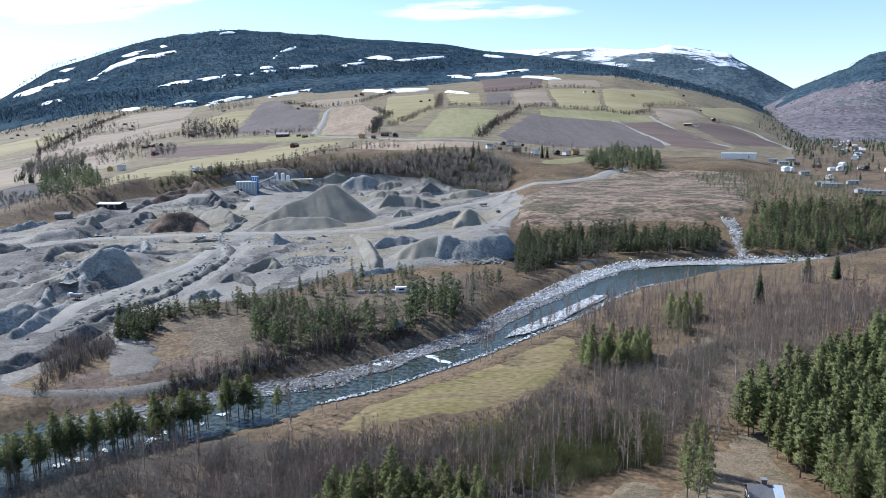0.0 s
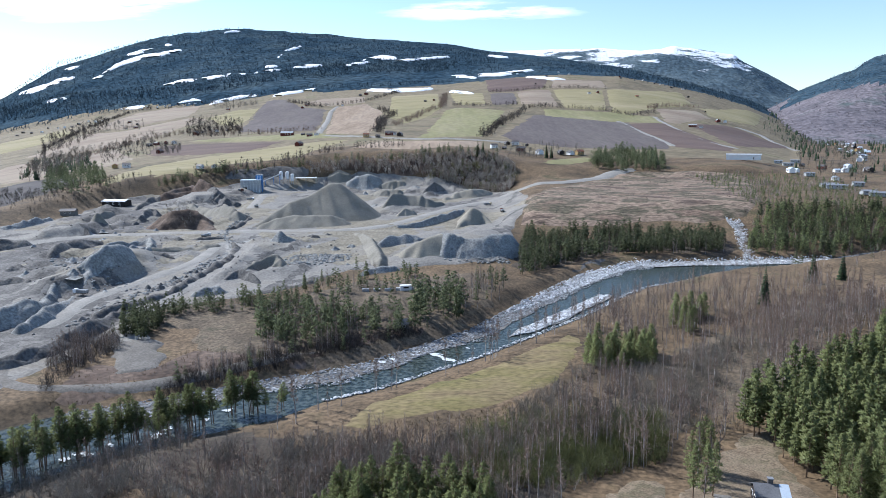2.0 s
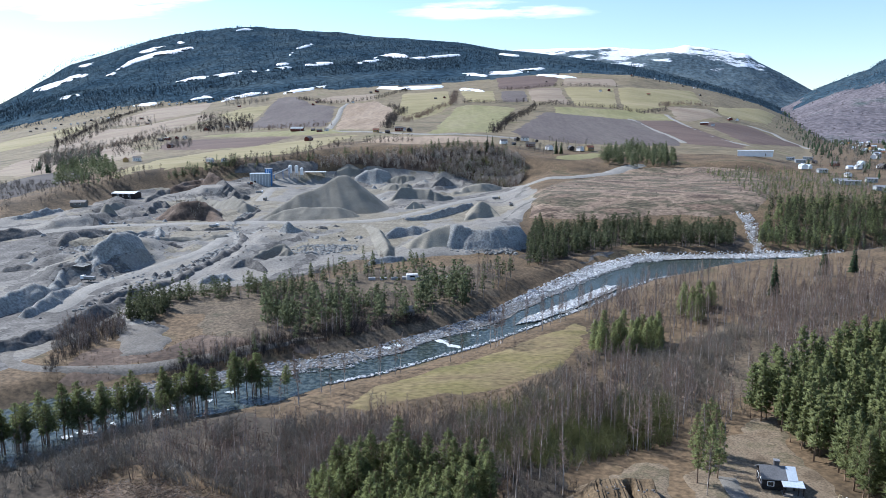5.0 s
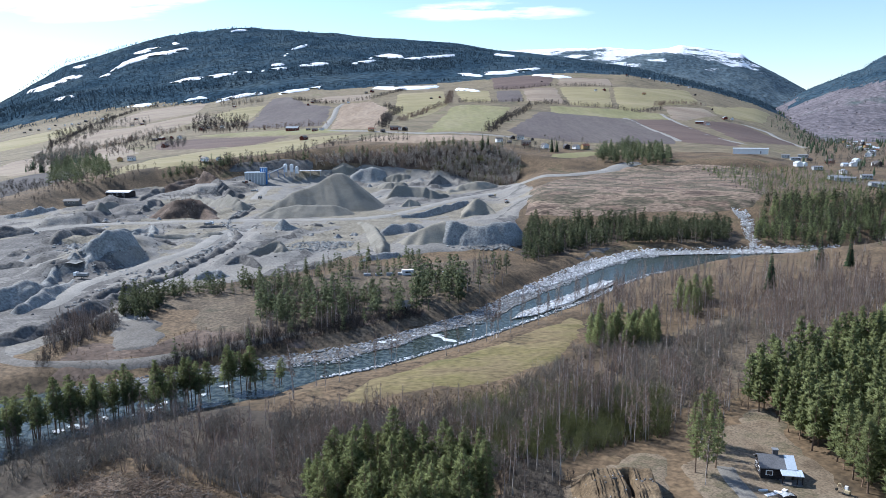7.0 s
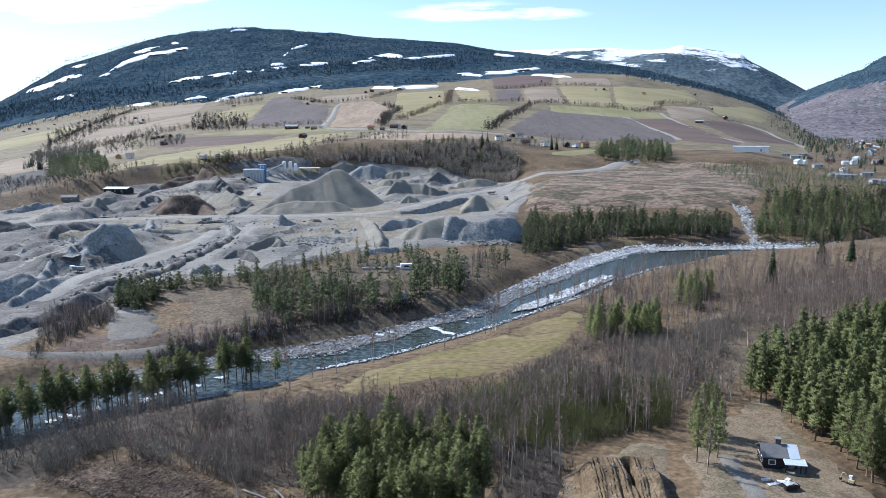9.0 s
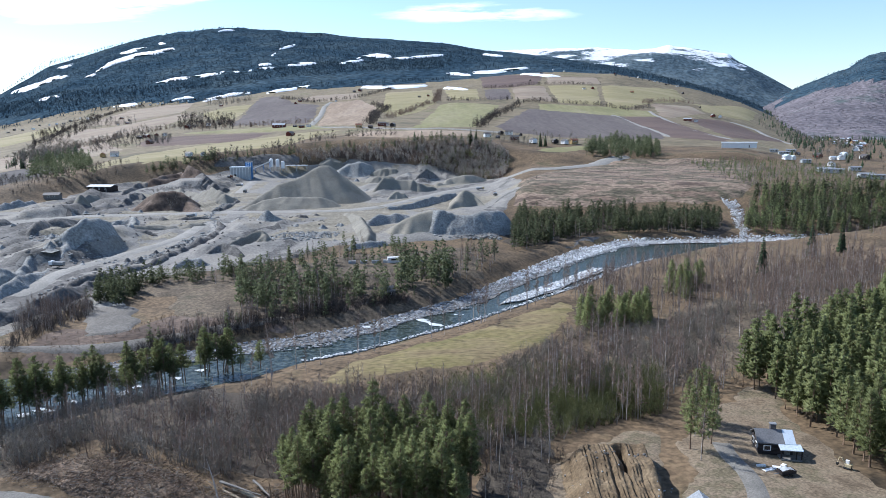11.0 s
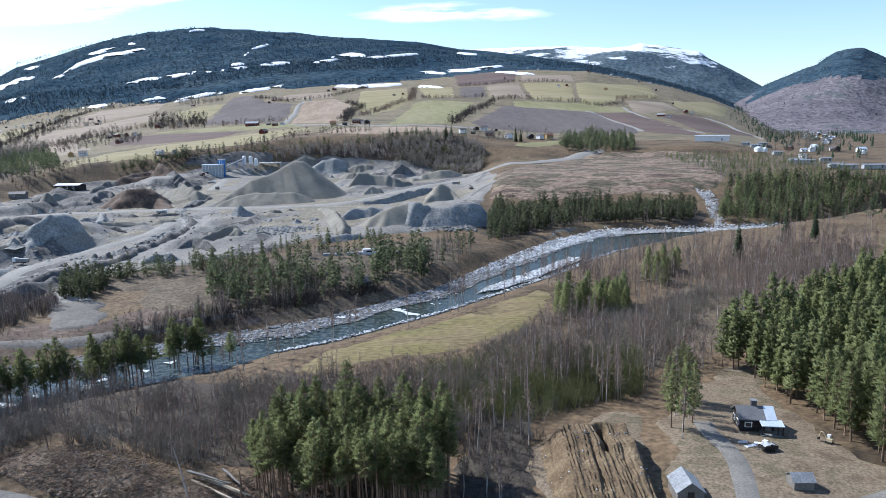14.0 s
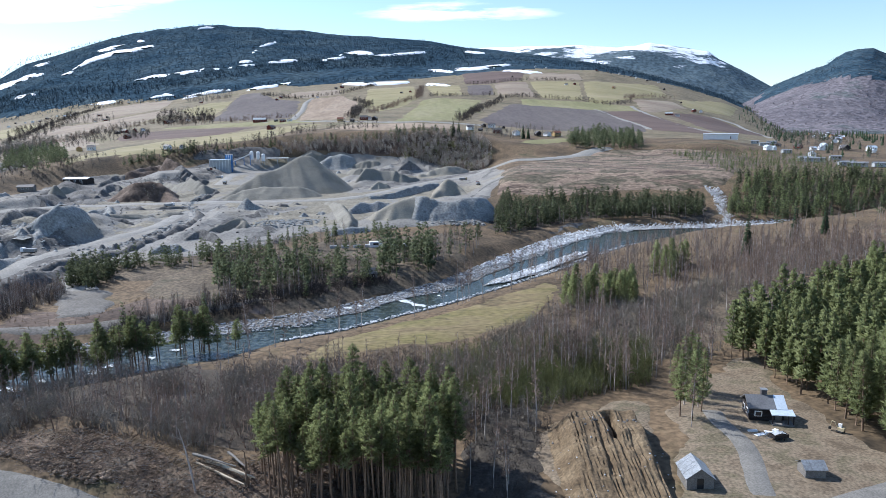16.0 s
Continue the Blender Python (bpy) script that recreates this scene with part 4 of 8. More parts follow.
patch("heath", "cleared brown heath with pale tracks", "heath", M_HEATH, [(41.8, 397), (49.5, 472), (89.2, 530), (147.7, 596), (205.2, 596), (251.3, 580), (201.6, 448), (174.8, 402), (156.9, 397), (108.0, 394), (78.3, 389)], step=6, lift=0.9)
patch("meadow", "yellow-green spring meadow beside the river", "meadow", M_MEADOW, [(-30.2, 134.1), (-22.7, 152.1), (-13.5, 158.8), (-3.6, 169.2), (15.5, 186.6), (37.3, 212.5), (44.3, 208.7), (32.9, 174.3), (23.8, 160.1), (13.9, 150.7), (1.7, 144.3), (-12.0, 141.2), (-20.4, 136.9)], step=4)
patch("far_bank_flat", "brown grass flat with a gravel apron by the river", "grassland", M_FLAT, [(-97.5, 152.5), (-102.8, 174.0), (-99.0, 182.1), (-81.9, 173.0), (-74.6, 192.9), (-50.4, 193.8), (-18.2, 213.1), (5.9, 223.7), (-7.8, 207.6), (-22.5, 191.3), (-35.9, 181.6), (-46.2, 176.8), (-60.2, 168.7), (-75.9, 159.7), (-91.4, 154.0)], step=5)
patch("gravel_apron", "pale gravel apron at the end of a track", "gravel", M_FARTRACK, [(-106.5, 207.4), (-101.8, 194.0), (-93.2, 182.5), (-88.3, 167.4), (-77.7, 174.5), (-79.0, 186.8), (-86.5, 197.5), (-98.2, 203.7), (-108.3, 213.2)], step=1.6, lift=0.45, wobble=1.2)
patch("yard", "dry trodden grass yard round the cabin", "yard", M_YARD, [(36.7, 102.8), (38.4, 113.0), (51.8, 128.2), (60.7, 136.6), (68.0, 139.0), (65.0, 121.0), (64.1, 105.8), (65.0, 95.4), (71.3, 89.7), (63.5, 79.5), (35.6, 77.1), (28.5, 78.8)], step=2.5, lift=0.12)
patch("yard", "brown dry grass clearing beside a dirt bank", "clearing", M_YARD, [(12.5, 98.1), (19.1, 108.8), (29.5, 114.8), (40.1, 121.2), (39.3, 112.9), (28.6, 81.2), (16.1, 82.5)], step=2.5, lift=0.12)
# Wood floors, browner than open ground; tree shade is partly in the colour.
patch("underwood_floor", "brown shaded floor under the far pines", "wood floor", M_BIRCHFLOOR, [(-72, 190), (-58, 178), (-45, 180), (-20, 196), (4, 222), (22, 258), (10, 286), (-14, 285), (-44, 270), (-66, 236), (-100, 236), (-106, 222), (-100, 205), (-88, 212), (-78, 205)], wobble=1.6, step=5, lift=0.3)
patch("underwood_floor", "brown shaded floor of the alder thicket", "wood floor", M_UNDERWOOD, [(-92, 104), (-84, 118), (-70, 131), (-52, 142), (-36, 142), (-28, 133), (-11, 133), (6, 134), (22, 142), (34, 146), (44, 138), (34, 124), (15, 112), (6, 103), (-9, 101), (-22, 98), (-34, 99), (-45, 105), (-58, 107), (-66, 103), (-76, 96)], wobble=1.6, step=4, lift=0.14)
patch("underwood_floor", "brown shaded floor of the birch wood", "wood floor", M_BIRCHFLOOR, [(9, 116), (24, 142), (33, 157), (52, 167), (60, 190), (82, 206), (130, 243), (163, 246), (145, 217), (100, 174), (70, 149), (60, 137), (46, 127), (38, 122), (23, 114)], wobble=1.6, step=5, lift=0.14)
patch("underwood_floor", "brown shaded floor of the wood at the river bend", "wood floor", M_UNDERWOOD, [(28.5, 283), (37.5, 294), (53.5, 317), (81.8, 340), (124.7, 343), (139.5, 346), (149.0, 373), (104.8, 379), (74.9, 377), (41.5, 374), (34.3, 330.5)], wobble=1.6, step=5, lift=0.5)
patch("scarp_slope", "grey-brown slope with bare trees behind the pit", "slope", M_FLAT, [(-122, 612), (-86, 614), (-18, 605), (15, 594), (49, 556), (60, 605), (46, 624), (-18, 624), (-87, 624), (-124, 617)], step=5, lift=0.3)
# Dark sheet painted where the pine stand's shadow falls.
patch("stand_shade_patch", "ground painted dark for the shade between stand and bank", "leaf litter", M_STANDSHADE, [(2.8, 79.6), (4.8, 90.6), (5.8, 105.6), (8.7, 112.7), (18.1, 113.5), (20.2, 107.7), (18.6, 97), (17.6, 79.3)], step=1.6, lift=0.16, wobble=1.0)
# Dug face lying in shade; the dark colour paints that shade.
patch("works_shade_cut", "dug face painted dark for shade behind the gravel works", "cut slope", M_DARKDIRT, [(-190, 588), (-158, 594), (-120, 606), (-120, 617), (-163, 609), (-185, 601)], step=4, lift=0.5, relief=1.0)
patch("brash_ground", "felled slope covered with brown brash", "felled ground", M_BRASH, [(-64.0, 102.0), (-60.5, 105.9), (-50.8, 106.7), (-37.7, 101.0), (-32.1, 96.1), (-22.1, 96.3), (-11.6, 99.4), (-3.4, 94.5), (-6.8, 81.1), (-29.3, 86.9), (-40.3, 91.6), (-50.6, 94.8), (-63.6, 98.9)], step=1.6, relief=0.9, wobble=0.8)
patch("shingle_bar", "pale stony bar along the river", "shingle", M_SHINGLE, [(17.7, 237.8), (27.3, 256.4), (46.7, 287.2), (62.7, 310), (82.7, 330), (101.0, 337), (89.3, 324), (71.8, 305), (58.0, 285.6), (40.8, 263.9), (26.0, 244.2)], step=3, lift=0.5)
patch("shingle_bar", "low stony bar in the middle of the river", "shingle", M_SHINGLE, [(19.3, 212.1), (27.8, 226.2), (41.8, 244.0), (58.7, 267.3), (62.9, 267.0), (52.8, 249.5), (39.9, 232.5), (26.6, 216.2)], step=3, flat=0.25)
patch("shingle_bar", "pale stony bar along the far river", "shingle", M_SHINGLE, [(89.9, 335.5), (139.0, 341), (194.0, 347), (181, 330), (150, 329), (120, 326), (92, 324)], step=3, flat=0.35)
patch("stream_bed", "pale stony stream bed coming down through the wood", "stream bed", M_SHINGLE, [(159.8, 402), (167.8, 400), (166.3, 383), (156.7, 362), (154.1, 339), (146.5, 338), (151.7, 362), (158.2, 383)], step=4, lift=0.5)
patch("far_slope", "bare brown cut slope above the river", "cut slope", M_DARKDIRT, [(20.4, 247.4), (33.1, 270.6), (51.9, 305), (66.7, 330), (83.1, 331), (63.2, 312), (47.1, 290.0), (27.6, 259.6)], step=4, lift=0.35)

# coloured ground in the pit
patch("tan_ground", "flat tan gravel inside the bend of the pit road", "gravel", M_SAND2, [(-151.3, 354), (-163.5, 390), (-139.7, 387), (-118.6, 364), (-110.6, 339), (-109.9, 311), (-116.0, 289.4), (-126.3, 287.2)], step=2.5, lift=0.2, wobble=0.9, relief=0.6)
patch("tan_ground", "rust-brown soil on the pit floor", "gravel", M_DIRT, [(-131.1, 273.7), (-128.8, 285.3), (-123.3, 280.3), (-123.3, 268.2)], step=1.6, lift=0.25, wobble=1.2)
patch("tan_ground", "flat tan gravel between the stockpiles", "gravel", M_SAND2, [(-112.5, 404), (-79.3, 374), (-57.3, 385), (-42.8, 365), (-51.1, 343), (-70.3, 358), (-92.0, 355), (-103.9, 367)], step=2.5, lift=0.2, wobble=0.9, relief=0.6)

# roads
strip("road", "pale gravel haul road through the pit", "road", M_TRACK, HAUL_A, 7, lift=0.5, step=2.5)
strip("road", "pale gravel haul road winding down the pit", "road", M_TRACK, HAUL_B, 6, lift=0.5, step=2.5)
strip("road", "pale gravel track along the far bank", "road", M_FARTRACK, [(-119.7, 186), (-119.5, 176.0), (-116.5, 168), (-112.6, 164.2), (-104.4, 160.5), (-91.8, 160.4), (-79.1, 163.2), (-69.8, 168.5), (-58.9, 176.0), (-52.7, 180.8), (-45.6, 184.3), (-34.1, 191.5)], 2.6, lift=0.25, step=2)
strip("road", "pale gravel track in the pit", "road", M_TRACK, HAUL_C, 5, lift=0.5, step=2.5)
strip("road", "pale gravel track climbing past the stockpile", "road", M_TRACK, HAUL_D, 6, lift=0.5, step=2.5)
strip("driveway", "grey gravel driveway to the cabin", "driveway", M_DRIVE, [(41.0, 78.0), (42.0, 85.3), (43.8, 89.9), (45.3, 94.9), (46.0, 99.9), (45.4, 104.5), (46.2, 110.5), (48.0, 114.5)], 2.5, lift=0.2, step=1.5)
strip("road", "grey gravel road past the yard", "road", M_DRIVE, [(42.6, 76.0), (51.5, 80.0), (58.5, 82.6), (67.9, 86.3)], 4.2, lift=0.3, step=2)
strip("road", "grey gravel road below the felled slope", "road", M_DRIVE, [(-68.2, 94.8), (-57.4, 92.2), (-49.8, 90.3), (-43.1, 87.4), (-35.0, 84.2)], 4.2, lift=0.3, step=2)

# fields on the valley side
patch("field", "dark grey ploughed field on the valley side", "field", M_PLOUGH, [(-315, 1047), (-456, 1808), (-398, 1792), (-316, 1540), (-238.6, 1436), (-174.1, 964)], step=14, wobble=0.12, lift=0.4)
patch("field", "pale tan stubble field with sowing lines", "field", M_STUBBLE, [(-156.5, 893), (-233.6, 1477), (-164.0, 1516), (-114.4, 1311), (-86.0, 842)], step=14, wobble=0.12, lift=0.4)
patch("field", "light green field on the valley side", "field", M_GREEN2, [(-105.0, 1246), (-128.8, 1672), (-18.4, 1700), (-4.4, 1331), (-62.5, 1012)], step=14, wobble=0.12, lift=0.4)
patch("field", "bright green field on the valley side", "field", M_GREEN, [(-35.3, 759), (-7.3, 1271), (18.9, 1337), (106.8, 1252), (41.2, 797)], step=14, wobble=0.12, lift=0.4)
patch("field", "broad grey-brown ploughed field", "field", M_PLOUGH, [(58.9, 831), (165.1, 1282), (162.0, 1184), (246.1, 1117), (286.1, 1100), (263.3, 830), (241.7, 752), (129.3, 746), (71.9, 771)], step=14, wobble=0.12, lift=0.4)
patch("field", "narrow green field", "field", M_GREEN, [(170.3, 1282), (303, 1285), (370, 1252), (352, 1142), (243.6, 1105), (156.4, 1136)], step=14, wobble=0.12, lift=0.4)
patch("field", "brown ploughed field", "field", M_PLOUGH2, [(270.2, 1089), (357, 1166), (342, 827), (310, 763), (251.0, 771)], step=14, wobble=0.12, lift=0.4)
patch("field", "dark brown ploughed field", "field", M_PLOUGH2, [(406, 1208), (535, 1325), (566, 1151), (353, 854)], step=14, wobble=0.12, lift=0.4)
patch("field", "yellow-green pasture", "field", M_GREEN2, [(363, 1643), (616, 1870), (538, 1555), (317, 1257), (295.0, 1295)], step=14, wobble=0.12, lift=0.4)
patch("field", "yellow-green pasture", "field", M_GREEN2, [(240.7, 1641), (360, 1642), (294.3, 1301), (210.9, 1314)], step=14, wobble=0.12, lift=0.4)
patch("field", "pale tan stubble field", "field", M_STUBBLE2, [(155.5, 1601), (238.1, 1641), (209.8, 1314), (138.9, 1353)], step=14, wobble=0.12, lift=0.4)
patch("field", "green field near the wood edge", "field", M_GREEN2, [(530, 1512), (762, 1826), (826, 1852), (628, 1443), (518, 1398)], step=14, wobble=0.12, lift=0.4)
patch("field", "pinkish stubble field", "field", M_STUBBLE2, [(399, 1371), (514, 1468), (510, 1361), (383, 1183), (362, 1190)], step=14, wobble=0.12, lift=0.4)
patch("field", "long yellow-green field above the pit", "field", M_GREEN2, [(-269.1, 516), (-285.0, 580), (-286.8, 656), (-212.5, 730), (-140.5, 788), (-102.0, 783), (-132.1, 624), (-187.0, 605), (-241.8, 572), (-257.0, 516)], step=14, wobble=0.12, lift=0.4)
patch("field", "long dark brown ploughed field", "field", M_PLOUGH2, [(-336, 772), (-375, 900), (-263.5, 861), (-183.6, 827), (-201.2, 732), (-262.5, 722)], step=14, wobble=0.12, lift=0.4)
patch("field", "narrow green field", "field", M_GREEN, [(-356, 933), (-267.2, 950), (-161.5, 930), (-118.6, 812), (-185.0, 833), (-266.0, 870)], step=14, wobble=0.12, lift=0.4)
patch("field", "tan stubble field", "field", M_STUBBLE2, [(-785, 1562), (-849, 1944), (-765, 2011), (-671, 1967), (-567, 1582), (-641, 1421)], step=14, wobble=0.12, lift=0.4)
patch("field", "pinkish tan stubble field", "field", M_STUBBLE2, [(-659, 1093), (-751, 1469), (-616, 1365), (-546, 1524), (-480, 1434), (-463, 1207), (-463, 1011), (-548, 973)], step=14, wobble=0.12, lift=0.4)
patch("field", "green field", "field", M_GREEN2, [(-490, 1463), (-475, 1571), (-408, 1577), (-354, 1249), (-395, 1236)], step=14, wobble=0.12, lift=0.4)
patch("field", "green field", "field", M_GREEN2, [(-1028, 1566), (-1008, 1617), (-905, 1695), (-823, 1575), (-794, 1378), (-844, 1281)], step=14, wobble=0.12, lift=0.4)
patch("field", "dark bare ploughed field", "field", M_DARKPLOUGH, [(-379, 540), (-389, 614), (-349, 642), (-298.2, 582), (-287.6, 511), (-284.0, 444), (-294.8, 417)], step=14, wobble=0.12, lift=0.4)
patch("field", "pale pink stubble field", "field", M_STUBBLE, [(-100.1, 673), (-73.2, 743), (-2.0, 734), (45.5, 762), (36.9, 693), (-32.5, 637)], step=14, wobble=0.12, lift=0.4)
patch("field", "brown ploughed field", "field", M_PLOUGH2, [(109.2, 2027), (187.8, 2017), (278.1, 1929), (227.6, 1668), (157.0, 1617), (95.9, 1660)], step=14, wobble=0.12, lift=0.4)
patch("field", "yellow-green pasture", "field", M_GREEN2, [(4.4, 1684), (87.8, 1633), (78.4, 1361), (19.6, 1382)], step=14, wobble=0.12, lift=0.4)
patch("field", "brown ploughed field", "field", M_PLOUGH, [(96.2, 1601), (153.8, 1584), (138.9, 1353), (82.8, 1345)], step=14, wobble=0.12, lift=0.4)
patch("field", "tan stubble field", "field", M_STUBBLE2, [(285.9, 1931), (409, 1871), (384, 1693), (240.6, 1667)], step=14, wobble=0.12, lift=0.4)
patch("field", "green field", "field", M_GREEN, [(60.5, 622), (142.7, 694), (145.0, 654), (107.5, 619), (62.0, 612)], step=14, wobble=0.12, lift=0.4)
patch("field", "tan field", "field", M_STUBBLE2, [(-329, 1593), (-296.2, 1693), (-190.4, 1704), (-172.9, 1543), (-246.0, 1503)], step=14, wobble=0.12, lift=0.4)
patch("field", "tan field", "field", M_STUBBLE2, [(-474, 696), (-586, 932), (-531, 915), (-446, 956), (-332, 754), (-325, 636), (-400, 631)], step=14, wobble=0.12, lift=0.4)
strip("road", "pale farm road between fields", "road", M_TRACK, [(-163.2, 898), (-184.0, 1069), (-221.2, 1368), (-226.9, 1495)], 5)
strip("road", "pale farm road across the valley side", "road", M_TRACK, [(-217.1, 898), (-153.9, 866), (-92.3, 808), (-26.1, 755), (40.4, 759), (82.3, 754)], 5)
strip("road", "pale farm road between ploughed fields", "road", M_TRACK, [(271.5, 1130), (267.0, 995), (254.8, 793)], 5)
strip("road", "pale farm road between ploughed fields", "road", M_TRACK, [(366, 1257), (341, 1052), (323, 884), (342, 827)], 5)
strip("road", "pale farm road below the wood", "road", M_TRACK, [(535, 1325), (570, 1284), (545, 1095)], 6)

# stockpiles and spoil heaps of the pit
heap("rubble_wall", "long dark rubble wall beside the winding pit road", M_DARKDIRT, [(-110.0, 349.9, 1.6), (-105.8, 339.2, 2.2), (-101.9, 319.3, 2.7), (-101.8, 305.3, 2.7), (-102.3, 293.0, 2.6), (-102.6, 281.4, 2.5), (-103.5, 272.1, 2.4), (-104.5, 257.7, 2.3), (-105.9, 246.2, 2.7), (-110.6, 239.8, 2.8), (-114.5, 229.7, 2.9), (-117.3, 221.5, 2.8)], 0.85, 1.2, "rubble wall", seed=2, cell=1.1)
heap("rubble_wall", "short dark rubble wall beside the plant road", M_DARKDIRT, [(-124.3, 434.7, 1.4), (-123.8, 414.8, 1.9), (-123.7, 398.0, 1.8), (-126.2, 390.5, 1.2)], 0.85, 0.8, "rubble wall", seed=3)
heap("stockpile", "curved grey bench of tipped rock with a dark face", M_CRUSH, [(-174.0, 334.2, 1.1), (-169.1, 338.9, 2.4), (-163.3, 344.2, 3.3), (-158.5, 349.9, 3.8), (-153.0, 350.9, 4.0), (-146.6, 338.6, 3.2)], 0.9, 0.6, "stockpile", seed=4)
heap("stockpile", "curved grey bench of tipped rock with a dark face", M_CRUSH, [(-150.6, 319.1, 2.2), (-149.2, 323.7, 3.3), (-145.2, 324.7, 3.9), (-143.6, 328.3, 3.1), (-140.9, 319.4, 1.8)], 0.9, 0.6, "stockpile", seed=5)
heap("stockpile", "large greenish grey gravel stockpile with a steep face", M_CRUSH, [(-139.1, 257.2, 0.7), (-141.4, 266.1, 3.4), (-141.6, 271.2, 6.1), (-139.7, 277.5, 7.8), (-138.3, 285.2, 7.6), (-136.9, 287.0, 6.4), (-134.7, 284.1, 2.7)], 0.8, 0.7, "stockpile", seed=6)
heap("stockpile", "dark grey spoil heap in the pit", M_DARKDIRT, [(-186.9, 321.2, 3.1), (-190.2, 341.4, 5.7), (-186.7, 348.6, 6.5), (-183.6, 352.8, 5.0), (-181.9, 356.0, 1.4)], 0.7, 0.8, "stockpile", seed=7)
heap("stockpile", "conical grey gravel stockpile", M_PILE, [(-212.8, 402.4, 1.0), (-208.6, 403.8, 4.1), (-205.1, 402.7, 5.9)], 0.75, 0.4, "stockpile", seed=8)
heap("stockpile", "conical grey gravel stockpile", M_PILE, [(-221.9, 441.7, 4.2), (-220.6, 445.4, 5.4), (-220.5, 452.7, 3.5)], 0.7, 0.4, "stockpile", seed=9)
heap("stockpile", "dark broken spoil bank in the pit", M_DARKDIRT, [(-188.5, 412.6, 1.6), (-191.0, 429.6, 3.6), (-195.9, 453.3, 5.2), (-192.7, 455.8, 5.2), (-188.9, 448.3, 2.9)], 0.9, 1.0, "stockpile", seed=10)
heap("stockpile", "dark broken spoil bank in the pit", M_DARKDIRT, [(-213.8, 473.1, 1.5), (-219.7, 503.5, 3.9), (-221.8, 523.3, 4.7), (-215.6, 523.6, 4.0)], 0.8, 1.0, "stockpile", seed=11)
OLD_MOUND = heap("stockpile", "overgrown brown spoil mound", M_FLAT, [(-173.5, 402.5, 3.3), (-168.4, 405.2, 8.0), (-160.9, 405.0, 10.9), (-154.7, 408.6, 11.0), (-149.3, 411.1, 7.9), (-135.4, 396.2, 2.8)], 0.7, 0.9, "stockpile", seed=23)
heap("stockpile", "overgrown brown spoil mound behind the pit", M_FLAT, [(-215.2, 526.7, 6.1), (-211.9, 543.1, 8.7), (-205.7, 563.0, 9.0), (-187.3, 549.3, 7.0)], 0.6, 0.9, "stockpile", seed=24)
heap("stockpile", "stepped grey-brown spoil bank", M_PILE, [(-182.7, 491.0, 3.1), (-161.9, 465.8, 5.7), (-149.0, 452.8, 7.2), (-131.6, 432.2, 7.5), (-128.3, 436.9, 4.7), (-126.2, 439.3, 2.0)], 0.8, 1.0, "stockpile", seed=12)
heap("stockpile", "stepped grey-brown spoil bank", M_DARKDIRT, [(-200.0, 551.7, 3.5), (-193.7, 558.1, 4.6), (-162.0, 507.0, 4.5), (-154.0, 506.3, 3.2)], 0.8, 1.0, "stockpile", seed=13)
heap("stockpile", "conical heap of blue-grey crushed rock", M_CRUSH, [(-90.0, 354.7, 2.3), (-85.9, 351.4, 5.6), (-83.2, 351.6, 3.8), (-80.0, 357.1, 1.6)], 0.8, 0.9, "stockpile", seed=14)
heap("stockpile", "dark heap of broken rock", M_DARKDIRT, [(-75.0, 367.8, 1.6), (-72.5, 367.0, 2.6), (-69.5, 366.4, 1.4)], 0.8, 1.0, "stockpile", seed=15)
heap("stockpile", "dark heap of broken rock", M_DARKDIRT, [(-69.6, 373.7, 1.0), (-65.8, 374.0, 2.4), (-63.4, 375.5, 1.2)], 0.8, 1.0, "stockpile", seed=16)
heap("stockpile", "flat-topped tan gravel bank with a cut face", M_PILE, [(-86.4, 288.7, 0.9), (-84.0, 299.2, 3.2), (-79.6, 304.0, 5.0), (-76.7, 304.3, 5.4), (-72.3, 290.3, 4.1)], 0.9, 0.5, "stockpile", seed=17)
heap("stockpile", "dark dune of crushed rock", M_DARKDIRT, [(-89.7, 271.3, 1.4), (-87.2, 276.6, 3.5), (-84.9, 277.7, 4.3), (-79.1, 272.5, 3.0), (-75.2, 267.7, 1.0)], 0.85, 0.7, "stockpile", seed=18)
heap("stockpile", "low rubble heap of broken stone", M_CRUSH, [(-96.1, 248.4, 1.1), (-92.7, 251.6, 2.1), (-88.9, 254.4, 2.3), (-84.1, 254.2, 1.6)], 0.6, 1.3, "stockpile", seed=19)
heap("stockpile", "low rubble heap of broken stone", M_CRUSH, [(-167.1, 288.4, 1.8), (-165.6, 295.1, 2.8), (-160.1, 293.2, 1.5)], 0.7, 1.3, "stockpile", seed=20)
heap("stockpile", "low rubble heap of broken stone", M_DARKDIRT, [(-152.5, 258.6, 1.7), (-151.4, 262.3, 2.2), (-147.0, 261.6, 1.0)], 0.7, 1.0, "stockpile", seed=21)
heap("stockpile", "low rubble heap of broken stone", M_DARKDIRT, [(-135.0, 314.8, 1.0), (-132.2, 317.2, 1.8), (-127.6, 315.6, 1.0)], 0.8, 1.2, "stockpile", seed=22)
heap("stockpile", "low dark spoil bank under a road", M_DARKDIRT, [(-151.5, 366.9, 1.6), (-141.4, 361.4, 2.1), (-132.1, 360.1, 2.1), (-120.3, 365.0, 1.6), (-116.6, 371.3, 0.9)], 0.9, 0.9, "stockpile", seed=25)
heap("stockpile", "great crescent stockpile of grey-tan gravel", M_PILE, [(-116, 404, 2), (-110, 410, 5.5), (-104, 417, 9.5), (-97, 424, 14), (-90, 431, 16), (-83, 437, 19), (-77, 442, 22.5), (-72, 446, 25)], 0.62, 0.25, "stockpile", seed=31, cell=1.0, runnels=0.2)
